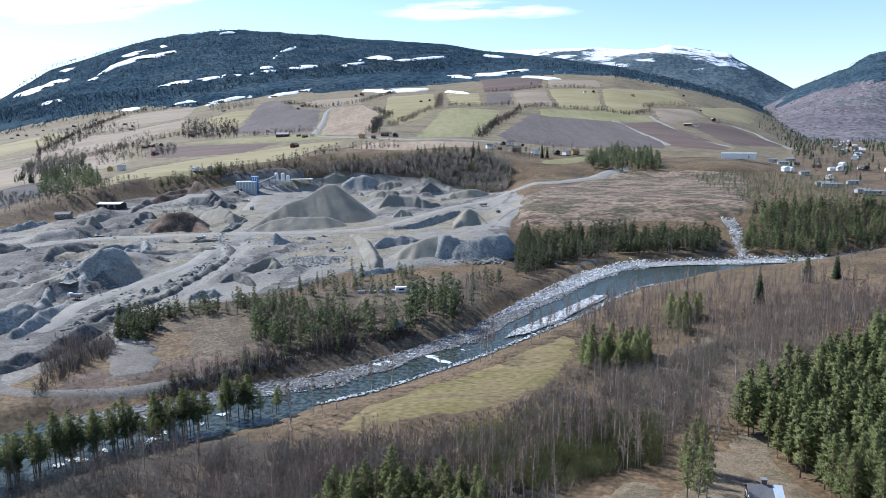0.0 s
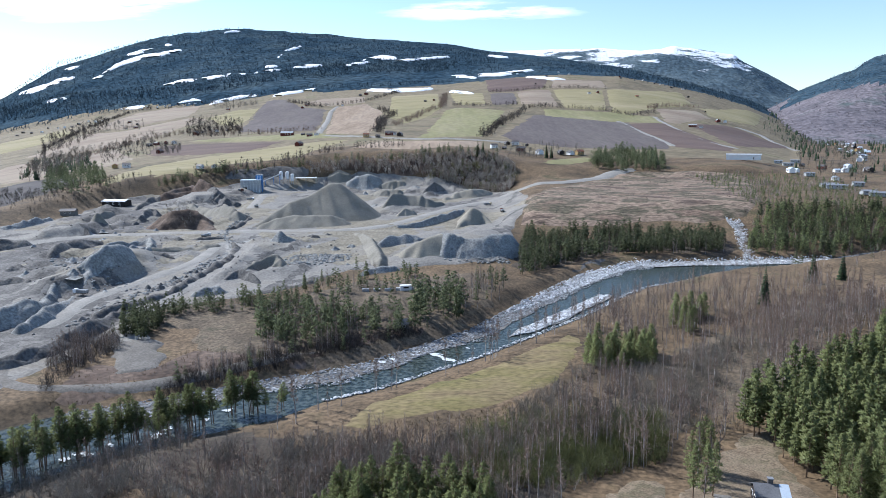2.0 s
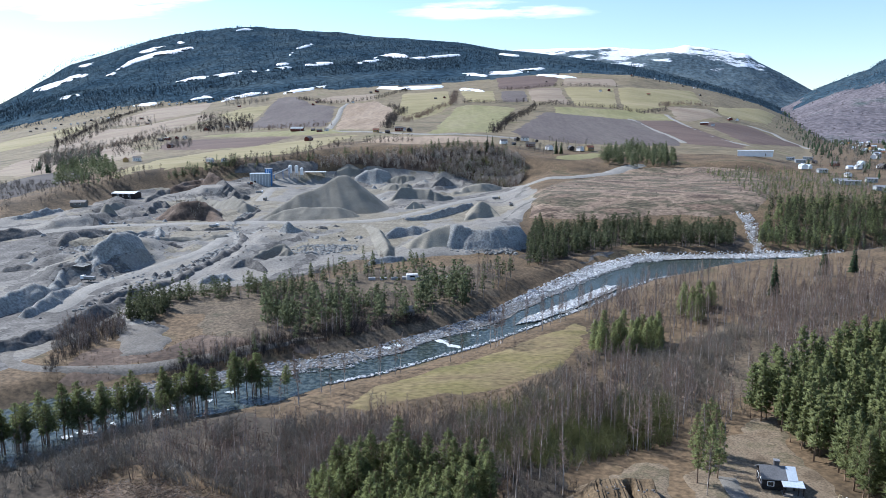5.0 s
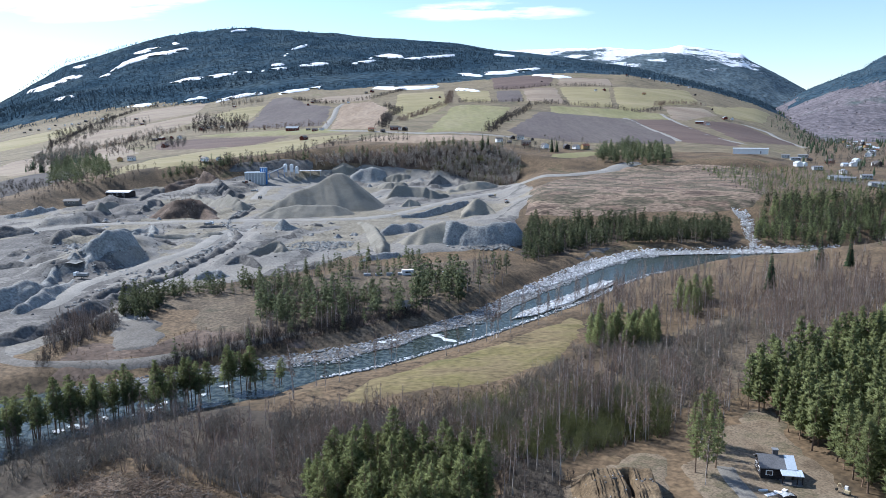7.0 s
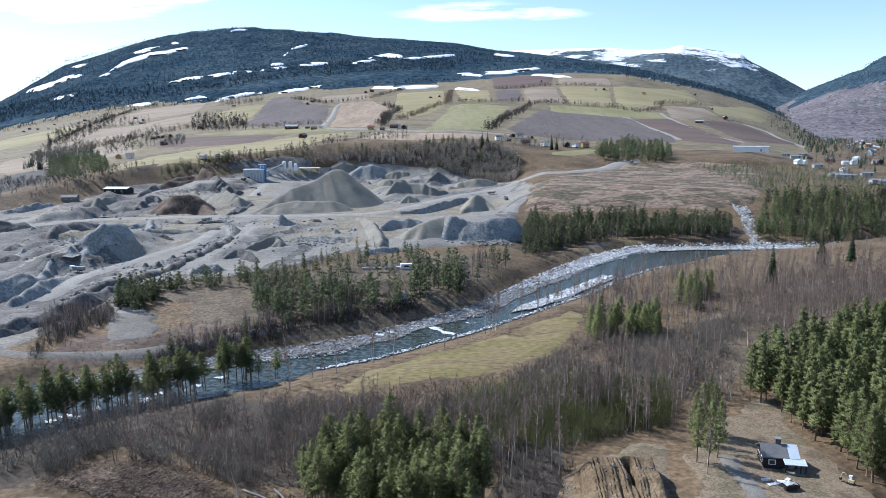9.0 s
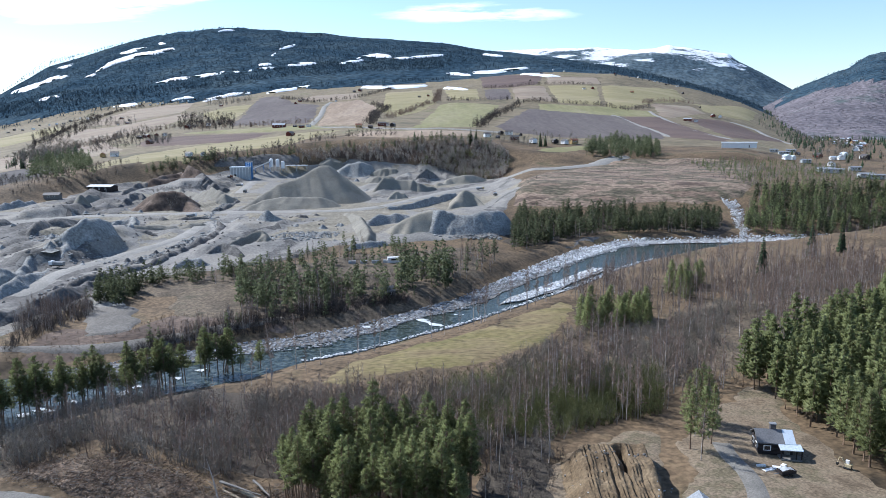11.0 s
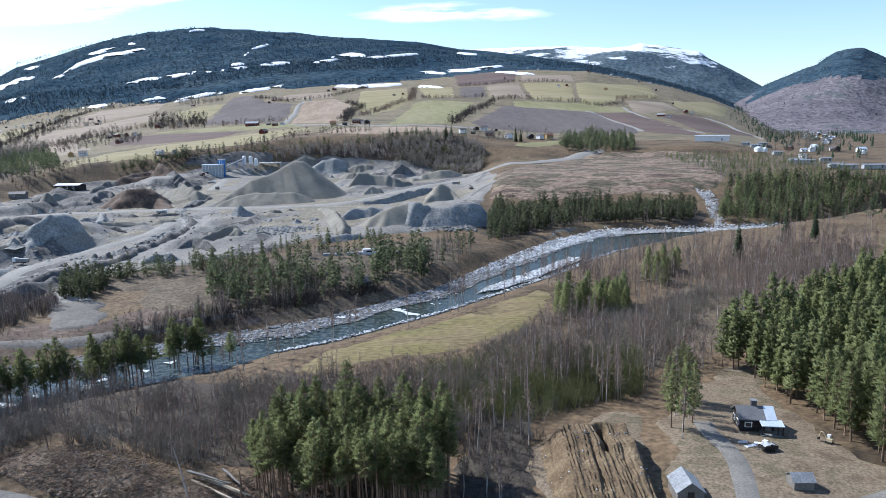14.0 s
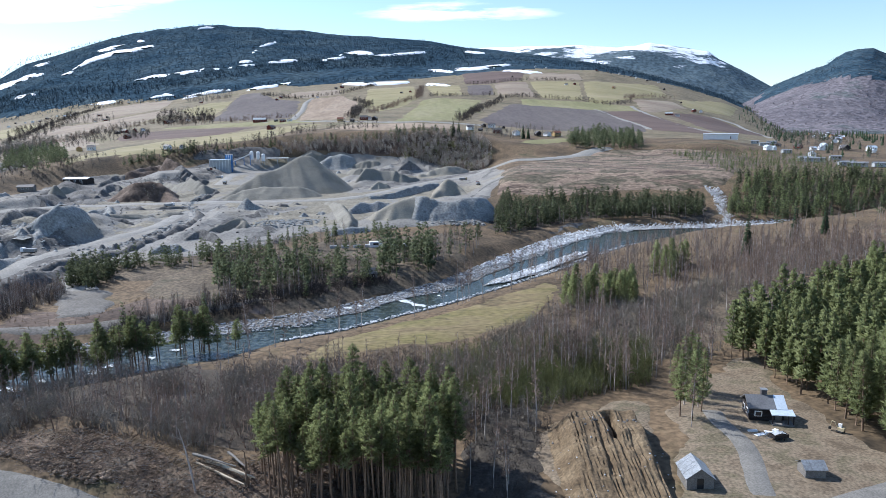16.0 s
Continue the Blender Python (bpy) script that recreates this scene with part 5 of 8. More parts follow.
heap("stockpile", "low tan apron of gravel before a stockpile", M_PILE, [(-108, 402, 3.5), (-100, 405, 6), (-90, 408, 7.5), (-80, 410, 7.5), (-71, 411, 6.5), (-64, 413, 4.5)], 0.5, 0.5, "stockpile", seed=32, cell=1.0, runnels=0.4)
heap("stockpile", "grey gravel stockpile on the pit floor", M_CRUSH, [(-83.7, 601.3, 4.6), (-76.4, 603.3, 7.3), (-68.8, 603.1, 8.9), (-63.2, 603.1, 6.2), (-57.5, 603.2, 2.3)], 0.7, 0.5, "stockpile", seed=33)
heap("stockpile", "grey gravel stockpile on the pit floor", M_PILE, [(-101.2, 606.3, 2.7), (-93.9, 608.1, 4.7), (-86.3, 608.2, 2.7)], 0.6, 0.5, "stockpile", seed=34)
heap("stockpile", "grey gravel stockpile on the pit floor", M_PILE, [(-55.4, 599.6, 3.1), (-47.8, 599.7, 4.6), (-38.4, 599.6, 2.7)], 0.6, 0.5, "stockpile", seed=35)
heap("stockpile", "grey gravel stockpile on the pit floor", M_PILE, [(-62.6, 562.7, 3.6), (-51.9, 561.1, 6.1), (-41.2, 558.8, 5.4)], 0.6, 0.7, "stockpile", seed=36)
heap("stockpile", "broad tan stockpile on the pit floor", M_PILE, [(-43.5, 469.6, 2.1), (-38.2, 478.0, 6.1), (-32.7, 485.2, 8.7), (-23.7, 487.5, 8.4), (-14.4, 485.3, 6.2), (-3.7, 494.6, 2.2)], 0.7, 0.6, "stockpile", seed=37)
heap("stockpile", "rounded tan gravel heap", M_SAND, [(-32.0, 443.1, 2.3), (-28.1, 448.3, 5.4), (-23.2, 449.7, 4.0)], 0.8, 0.4, "stockpile", seed=38)
heap("stockpile", "dark heap of crushed rock", M_DARKDIRT, [(-21.0, 559.5, 1.4), (-15.0, 567.1, 5.1), (-10.7, 574.6, 6.2), (-2.6, 578.4, 1.8)], 0.8, 0.7, "stockpile", seed=39)
heap("stockpile", "tan sand bank beside the road", M_SAND, [(-2.3, 524.2, 2.7), (7.9, 540.6, 5.2), (18.2, 541.8, 6.9), (28.9, 550.5, 5.3), (34.5, 556.7, 2.5)], 0.7, 0.5, "stockpile", seed=40)
heap("stockpile", "steep grey face of tipped rock under the road", M_CRUSH, [(-29.7, 402.6, 1.8), (-19.7, 405.8, 3.6), (-9.7, 416.6, 4.5), (0.9, 433.3, 4.7), (9.7, 459.9, 2.9)], 1.1, 0.6, "stockpile", seed=41)
heap("stockpile", "tan sand stockpile with a broken face", M_SAND, [(5.3, 402.7, 1.8), (10.0, 414.0, 6.1), (14.9, 422.7, 9.7), (19.6, 422.7, 7.0), (25.3, 415.9, 2.9)], 0.85, 1.0, "stockpile", seed=42)
heap("stockpile", "long tipped wall of crushed grey rock", M_CRUSH, [(-4.4, 322.0, 9.9), (-0.3, 319.5, 10.8), (6.8, 319.0, 10.6), (16.1, 321.4, 10.5), (24.6, 325.3, 10.4), (30.1, 335.7, 9.6)], 0.95, 0.7, "stockpile", seed=43, cell=1.0)
heap("stockpile", "tan sand ramp by the rock wall", M_SAND, [(-25.1, 313.2, 1.4), (-19.1, 312.3, 4.2), (-11.3, 315.7, 7.3), (-3.9, 321.0, 10.2)], 0.62, 0.4, "stockpile", seed=44, cell=1.0)
heap("stockpile", "curved pale gravel bank round a hollow", M_PILE, [(-51.3, 379.8, 1.7), (-44.7, 364.8, 3.0), (-38.5, 344.8, 4.4), (-32.7, 315.3, 4.6), (-30.1, 299.3, 3.8)], 0.8, 0.4, "stockpile", seed=45)
heap("stockpile", "curved grey gravel bank round a hollow", M_CRUSH, [(-34.6, 343.9, 3.3), (-30.6, 353.9, 5.0), (-24.1, 356.8, 5.2), (-17.4, 358.4, 4.1), (-12.4, 361.6, 1.6)], 0.8, 0.5, "stockpile", seed=46)
heap("stockpile", "dark heap of crushed rock", M_CRUSH, [(-37.2, 281.3, 1.1), (-33.8, 286.0, 2.4), (-28.7, 289.1, 3.0), (-23.4, 291.8, 1.9)], 0.8, 0.8, "stockpile", seed=47)
heap("stockpile", "low rubble heap of broken stone", M_DARKDIRT, [(-190.6, 291.4, 1.9), (-187.1, 295.1, 3.0), (-175.6, 286.8, 1.1)], 0.7, 1.1, "stockpile", seed=51)
heap("stockpile", "low rubble heap of broken stone", M_DARKDIRT, [(-178.8, 266.6, 2.0), (-174.1, 270.3, 2.8), (-165.6, 266.6, 1.0)], 0.7, 1.1, "stockpile", seed=52)
heap("stockpile", "blue-grey bank of tipped rock at the pit edge", M_CRUSH, [(-145.8, 205.2, 5.2), (-143.8, 215.5, 6.3), (-141.4, 223.6, 6.3), (-144.6, 239.9, 4.6), (-150.3, 256.1, 1.6)], 0.8, 0.9, "stockpile", seed=53)
heap("stockpile", "grey bank of tipped rock at the pit edge", M_CRUSH, [(-134.4, 206.9, 2.6), (-134.0, 215.9, 3.6), (-135.6, 229.4, 3.2), (-138.9, 247.3, 1.3)], 0.8, 1.0, "stockpile", seed=54)
heap("stockpile", "dark rubble slope at the pit edge", M_DARKDIRT, [(-122.6, 173.5, 3.3), (-118.5, 178.4, 3.9), (-115.6, 185.9, 4.3), (-113.8, 196.8, 4.5), (-111.9, 209.1, 4.3), (-112.1, 227.9, 2.9)], 0.75, 1.3, "stockpile", seed=55)
heap("stockpile", "dark spoil bank at the pit edge", M_DARKDIRT, [(-229.3, 326.4, 4.2), (-224.9, 339.8, 5.6), (-215.3, 346.1, 4.4), (-209.7, 348.1, 1.8)], 0.7, 1.0, "stockpile", seed=56)
heap("stockpile", "grey spoil bank at the pit edge", M_CRUSH, [(-255.4, 396.6, 3.0), (-251.0, 410.9, 4.2), (-248.2, 429.8, 2.7)], 0.7, 1.0, "stockpile", seed=57)
heap("stockpile", "low grey gravel swell on the pit floor", M_PILE, [(-141.1, 324.6, 1.2), (-130.2, 335.2, 2.1), (-117.2, 342.5, 1.7)], 0.35, 0.8, "stockpile", seed=58)
heap("stockpile", "small grey gravel heap", M_PILE, [(-58.0, 268.7, 1.2), (-55.9, 270.8, 2.2), (-53.9, 271.2, 1.0)], 0.8, 0.5, "stockpile", seed=48)

# outlines of woods
STAND = [(-21.8, 92.9), (-19.0, 96.4), (-10.1, 100.4), (1.3, 99.5), (5.6, 97.2), (4.7, 86.8), (2.4, 79.6), (-12.5, 83.6), (-20.0, 89.8)]
BANK_PINES = [(-86.0, 119.0), (-76.5, 129.8), (-72.6, 134.0), (-65.0, 138.1), (-56.2, 143.7), (-51.7, 150.6), (-46.2, 152.5), (-40.0, 154.3)]
FAR_PINES = [(-60.2, 200.3), (-46.6, 189.4), (-31.7, 198.7), (-15.3, 206.7), (-17.1, 220.9), (-39.2, 224.5), (-64.2, 225.4)]
FAR_STRIP = [(-95.1, 221.3), (-69.4, 230.4), (-47.1, 226.2), (-48.9, 235.5), (-74.1, 240.3), (-99.7, 232.9)]
FAR_CLUMP = [(-102.8, 202.3), (-92.5, 198.4), (-91.6, 212.5), (-95.4, 224.5), (-109.9, 224.8)]
TALL_CLUMP = [(-14.5, 208.2), (-3.1, 214.4), (8.5, 233.1), (-1.3, 243.3), (-13.5, 243.0)]
ALDERS = [(-67.4, 170.6), (-67.3, 189.5), (-52.4, 201.3), (-29.2, 195.6), (-44.7, 182.6), (-60.4, 169.5)]
POND_TREES = [(-9.7, 256.1), (7.1, 271.2), (30.1, 283.8), (18.5, 249.2), (2.3, 224.0), (-6.5, 219.2)]
LEFT_ALDERS = [(-101.5, 159.1), (-117.2, 198.7), (-104.6, 207.5), (-94.9, 191.0), (-98.6, 176.3), (-98.3, 154.0)]
EDGE_TREES = [(-76.8, 216.5), (-63.3, 251.2), (-42.7, 286.6), (-13.4, 291.1), (-11.7, 256.0), (-36.9, 247.2), (-56.4, 223.8)]
BEND_WOOD = [(28.5, 283), (37.5, 294), (53.5, 317), (81.8, 340), (124.7, 343), (139.5, 346), (149.0, 373), (104.8, 379), (74.9, 377), (41.5, 374), (34.3, 330.5)]
EAST_WOOD = [(147.1, 344.7), (160, 345), (192.7, 345), (250, 378), (330, 412), (271, 410), (224, 414), (188, 414), (171.8, 389.2)]
NEAR_EAST = [(139.6, 295.6), (183.4, 270.7), (216.6, 280.1), (276.0, 345.0), (221.0, 328.0), (176.0, 310.0), (150.0, 306.0)]
EAST_SCRUB = [(198.7, 577), (238.1, 582), (297.4, 569), (273.9, 418), (219.2, 418), (182.2, 412)]
HILL_PINES = [(60.1, 135.7), (63.3, 127.1), (64.6, 113.8), (64.6, 100.8), (64.9, 92.2), (68.6, 84.4), (80, 84), (100, 100), (156.9, 182.2), (122.0, 182.1), (98.5, 162.1), (82.9, 151.2), (72.7, 147.0)]
MID_PINES = [(33.5, 177.0), (41.0, 191.4), (57.8, 193.3), (54.7, 179.6), (42.8, 171.6)]
MID_PINES_B = [(71.0, 217.3), (76.4, 228.7), (84.9, 225.9), (79.9, 209.3), (73.2, 205.0)]
YARD_TREES = [(38.8, 108.8), (46.0, 123.6), (49.7, 120.4), (45.4, 106.9), (40.0, 102.5)]
BIRCH_WOOD = [(7.3, 98.6), (12.2, 115.7), (23.9, 144.5), (32.3, 157.4), (52.0, 167.2), (81.7, 200.4), (132.4, 239.2), (163.6, 245.5), (144.7, 216.8), (99.6, 173.8), (69.9, 149.4), (60.7, 136.6), (46.9, 126.2), (39.1, 121.4), (23.6, 113.5), (13.1, 103.2)]
BIRCH_FAR = [(39.3, 209.3), (59.6, 252.9), (87.3, 262.3), (117.8, 263.8), (147.0, 262.1), (122.3, 231.0), (81.7, 200.4), (57.8, 186.0)]
GREY_SCRUB = [(9.2, 131.6), (22.1, 128.3), (45.8, 134.0), (65.6, 158.9), (86.9, 197.4), (61.5, 183.7), (33.3, 171.8), (12.5, 144.3)]
WILLOW_EDGE = [(7.0, 112.0), (19.6, 112.1), (31.0, 119.5), (40.9, 123.6), (44.7, 134.3), (22.7, 131.6), (8.8, 125.0)]
THICKET = [(-67.0, 101.6), (-70.1, 111.9), (-50.0, 126.1), (-30.8, 130.0), (-11.2, 131.4), (9.1, 132.3), (24.5, 141.3), (14.9, 118.4), (7.2, 103.6), (-8.6, 101.3), (-21.9, 98.8), (-33.0, 99.0), (-41.3, 104.1), (-55.2, 107.0)]
BANK_BIRCHES = [(-38.5, 139.0), (-19.3, 164.2), (-6.2, 166.1), (7.7, 179.3), (25.4, 206.0), (47.1, 231.1)]
WILLOWS = [(0.9, 113.4), (7.7, 109.7), (18.0, 115.1), (30.6, 122.6), (40.6, 128.4), (45.8, 142.1), (21.8, 143.0), (1.0, 133.2)]
SCARP = [(-119, 608), (-86, 614), (-18, 605), (15, 594), (49, 552), (59, 607), (46, 624), (-18, 622), (-87, 622), (-124, 615)]
SCARP_PINES = [(-230, 563), (-211, 589), (-186, 599)]
SCARP_ROW = [(-184, 598), (-147, 608), (-106, 620), (-67, 621), (-18, 622)]
GROVE = [(121.2, 606), (138.0, 664), (177.1, 716), (202.8, 651), (183.0, 594), (147.7, 596)]
FARM_PINES = [(-23, 622), (16, 619), (45, 614), (45, 626), (11, 628), (-23, 628)]
BUSHES = [(-18, 600), (10, 593), (45, 562), (58, 590), (54, 614), (11, 613), (-14, 611)]
MOUND_BUSHES = [(-176.8, 422), (-223.8, 545), (-211.3, 556), (-152.9, 433), (-149.4, 389)]
WEST_WOOD = [(-272.0, 466), (-366, 644), (-317, 636), (-251.6, 521), (-260.7, 485)]
WEST_SCRUB = [(-590, 1097), (-521, 1082), (-542, 1255), (-468, 1219), (-385, 904), (-429, 845)]

# places of houses: x, y, turn, kind
HOMES_WHITE0 = [(-160, 870), (-351, 910), (-212, 601), (-200, 602), (-300, 656), (-61, 821), (-216, 1490), (-640, 1420), (-348, 1074), (46, 694), (71, 736), (120, 687), (89, 680), (411, 1149), (527, 1348), (577, 1941), (642, 1950), (537, 1964), (308, 1543), (354, 2066), (1461, 2790), (1243, 2340), (1529, 2861), (1564, 2906), (1274, 2350), (1894, 3484), (1889, 3443), (1913, 3474), (953, 1719), (1076, 1942), (1115, 1986), (780, 1396), (699, 1241), (985, 1728), (560, 985), (720, 1256), (470, 800), (431, 738), (497, 847), (441, 746)]
HOMES_WHITE1 = [(552, 929), (373, 625), (349, 617), (341, 616), (370, 579), (373, 655), (300, 606), (292, 598), (305, 552), (384, 602), (-936, 2059), (-921, 2053), (-863, 2021), (-851, 2034), (-815, 2015), (-793, 2016), (-780, 2017), (-737, 2008), (-726, 2023), (-708, 2017), (-974, 1709), (-968, 1770), (-932, 1736), (-921, 1832), (-869, 1764), (-853, 1763), (140, 2159), (210, 2232), (208, 2098), (342, 2187), (1449, 2791), (1505, 2829), (1030, 1879), (756, 1338), (852, 1483), (537, 924), (476, 807), (746, 1384), (588, 1060), (1231, 2192), (582, 1016), (659, 1130), (596, 1008)]
HOMES_RED0 = [(-167, 862), (-374, 910), (-363, 914), (-66, 812), (-299, 1532), (-616, 1409), (-366, 1038), (471, 1948), (329, 1558), (-25, 1490), (-194, 1745), (347, 652), (-319, 783), (-690, 1551), (-492, 1612), (-298, 1482), (-154, 735), (72, 689)]
HOMES_DARK0 = [(-180, 888), (-382, 907), (-53, 800), (-265, 1510), (-642, 1478), (-367, 1067), (-333, 1080), (56, 691), (83, 735), (62, 730), (111, 688), (604, 1928), (503, 1950), (562, 1941), (588, 1743), (219, 1760), (-43, 1477), (279, 1993), (-205, 1716), (-77, 789), (528, 1457), (1205, 2270), (854, 1532), (628, 1116), (930, 1638), (738, 1285), (526, 917), (670, 1163), (341, 677), (372, 621), (-893, 2026), (-834, 2016), (-761, 2030), (-691, 2026), (-1068, 1764), (-1095, 1836), (-1024, 1751), (-1040, 1856), (-907, 1722), (-914, 1769)]
HOMES_OCHRE0 = [(-313, 661), (130, 693), (-91, 799), (411, 1543), (1458, 2770), (1862, 3433), (768, 1402), (600, 1034), (557, 959), (529, 887)]
HOMES_BARN0 = [(-203, 902), (398, 1151), (505, 1326)]
CABIN = (53.9, 106.5, 2.1)
SHED = (49.4, 86.1, 2.8)
SHED_B = (34.5, 84.8, 2.5)
DIGGER = (61.4, 100.2, 2.4)
HEAP_CAR = (51.4, 98.5, 2.4)
HUT = (-15.6, 210.5, 3.1)
LOGS = (-27.2, 93.5, 1.2)
STUMP = (-22.8, 91.6, 0.2)
SHEETS = (49.6, 100.2, 2.3)
PLANT_HALL = (-162.0, 577.2, 14.1)
PLANT_TOWER = (-156.0, 580.3, 14.3)
PLANT_SILO = (-136.0, 595.2, 19.3)
PLANT_ROOF = (-121.0, 599.6, 19.9)
PIT_SHED = (-236.9, 496.7, 11.2)
PIT_HOUSE = (-247.9, 452.1, 10.6)
LONG_HALL = (276.4, 657.7, 34.9)
BLOCKS = (-31.9, 254.9, 4.6)
BLOCKS_B = (-16.8, 256.2, 4.6)
SPRUCE_A = (27.1, 623.1, 40.7)
SPRUCE_B = (31.6, 624.3, 40.6)
ROUND_TREE = (92.5, 656.9, 37.7)
SPRUCE_C = (108.4, 233.0, 4.9)

# hedges and tree lines
HEDGE_A = [(-72.3, 980), (-46.1, 1229), (-7.6, 1356), (-2.3, 1619)]
HEDGE_B = [(38.9, 789), (78.8, 1019), (144.6, 1280), (183.4, 1304)]
HEDGE_C = [(169.5, 1316), (234.6, 1301), (284.0, 1291), (323, 1244), (378, 1299)]
HEDGE_D = [(385, 1360), (461, 1466), (521, 1505)]
HEDGE_E = [(-82.5, 841), (-101.3, 1134), (-91.3, 1247), (-127.0, 1371)]
HEDGE_F = [(-702, 1233), (-794, 1531), (-877, 1974), (-833, 2021)]
HEDGE_G = [(-446, 812), (-445, 989), (-403, 1118), (-305, 1057)]
HEDGE_H = [(-222.0, 580), (-177.1, 604), (-131.9, 622), (-97.1, 660), (-44.9, 671)]
HEDGE_I = [(8.6, 1367), (71.5, 1332), (134.9, 1334)]
HEDGE_J = [(-356, 1010), (-302, 989), (-240.1, 963), (-174.4, 984)]
HEDGE_K = [(-368, 1654), (-262.2, 1494), (-174.4, 1557), (-114.1, 1774)]
HEDGE_L = [(93.7, 1624), (157.0, 1617), (232.1, 1653), (363, 1657)]
FARM_TREES = [(39.1, 639), (57.4, 744), (96.0, 767), (148.2, 751), (126.9, 669), (74.1, 632)]
VILLAGE_TREES = [(851, 1892), (1153, 2352), (1054, 1924), (393, 628), (319, 482), (283.3, 503), (314, 634), (567, 1149), (640, 1444)]
WEST_TREES = [(-387, 627), (-512, 882), (-429, 845), (-326, 644), (-347, 610)]
PIT_EDGE = [(-402, 583), (-268, 383), (-258, 447), (-244, 523), (-239, 575), (-270, 556), (-296, 508)]
WEST_GROVES = [
    ([(-354, 720), (-315, 752), (-390, 949), (-481, 1033), (-466, 947)], 130, 4, 8),
    ([(-310, 748), (-283, 752), (-332, 882), (-365, 881)], 60, 4, 9),
    ([(-365, 991), (-268, 922), (-368, 1286), (-525, 1443)], 220, 5, 11),
    ([(-702, 1406), (-557, 1308), (-669, 1573), (-803, 1624)], 110, 5, 10),
    ([(-585, 1019), (-699, 1481), (-917, 1915), (-847, 1478)], 330, 6, 12),
    ([(-511, 1612), (-434, 1653), (-527, 2011), (-669, 2014)], 170, 6, 12),
]
LEFT_SCRUB = [(-338, 956), (-524, 1463), (-455, 1502), (-322, 1118)]
WOOD_BELT = [(-1466, 2190), (-1398, 2256), (-1038, 2076), (-719, 2117), (-563, 2164), (-316, 2225), (5.1, 2291), (6.5, 2648), (-356, 2517), (-701, 2349), (-1064, 2325), (-1621, 2626), (-1797, 2697)]
WOOD_EDGE = [(-1413, 2110), (-1269, 2042), (-1083, 2066), (-946, 2058), (-689, 2023), (-533, 2041), (-293.3, 2055), (4.2, 2059)]
WOOD_EAST = [(4.2, 2059), (156.6, 2250), (381, 2220), (445, 1896), (642, 1950), (766, 1949), (837, 1931), (1416, 2995), (1214, 3300), (702, 3217), (266.0, 2858), (6.5, 2648)]
EAST_HILL_WOOD = [(785, 1776), (1603, 3170), (898, 1570), (414, 630), (605, 925), (1967, 3451), (373, 737), (1400, 3013)]
BAR_A = [(17.7, 237.8), (27.3, 256.4), (46.7, 287.2), (62.7, 310), (82.7, 330), (101.0, 337), (89.3, 324), (71.8, 305), (58.0, 285.6), (40.8, 263.9), (26.0, 244.2)]
BAR_B = [(19.3, 212.1), (27.8, 226.2), (41.8, 244.0), (58.7, 267.3), (62.9, 267.0), (52.8, 249.5), (39.9, 232.5), (26.6, 216.2)]
BAR_C = [(89.9, 335.5), (139.0, 341), (194.0, 347), (181, 330), (150, 329), (120, 326), (92, 324)]
STREAM = [(159.8, 402), (167.8, 400), (166.3, 383), (156.7, 362), (154.1, 339), (146.5, 338), (151.7, 362), (158.2, 383)]
RUBBLE_A = [(-75.9, 311), (-74.5, 327), (-46.3, 328), (-44.8, 309), (-64.6, 293.3)]
RUBBLE_B = [(-6.7, 306), (-0.7, 331), (28.4, 332), (27.3, 304)]
RUBBLE_C = [(-167.4, 284.9), (-188.0, 320), (-165.2, 310), (-130.0, 275.9), (-117.5, 257.7), (-131.7, 254.0)]
BERM = [(-132.3, 462), (-125.9, 396), (-123.2, 374), (-109.6, 347), (-105.0, 326), (-106.8, 302), (-109.9, 274.0), (-112.1, 259.2), (-117.2, 248.4), (-118.7, 228.8), (-120.1, 212.2)]
TRUCKS = [(-149.5, 527), (-133.9, 485), (-164.3, 554), (-137.2, 250.3), (-130.2, 369), (27.8, 488), (35.1, 451)]
BRASH = [(-64.0, 102.0), (-60.5, 105.9), (-50.8, 106.7), (-37.7, 101.0), (-32.1, 96.1), (-22.1, 96.3), (-11.6, 99.4), (-3.4, 94.5), (-6.8, 81.1), (-29.3, 86.9), (-40.3, 91.6), (-50.6, 94.8), (-63.6, 98.9)]
FLAT = [(-97.5, 152.5), (-102.8, 174.0), (-81.9, 173.0), (-74.6, 192.9), (-50.4, 193.8), (-18.2, 213.1), (5.9, 223.7), (-7.8, 207.6), (-35.9, 181.6), (-60.2, 168.7), (-75.9, 159.7)]
MEADOW_EDGE = [(-28.2, 132.4), (-14.2, 140.8), (1.7, 144.3), (13.9, 150.7), (29.0, 168.1), (34.4, 167.4), (22.1, 148.6), (6.0, 135.8), (-15.7, 133.7)]
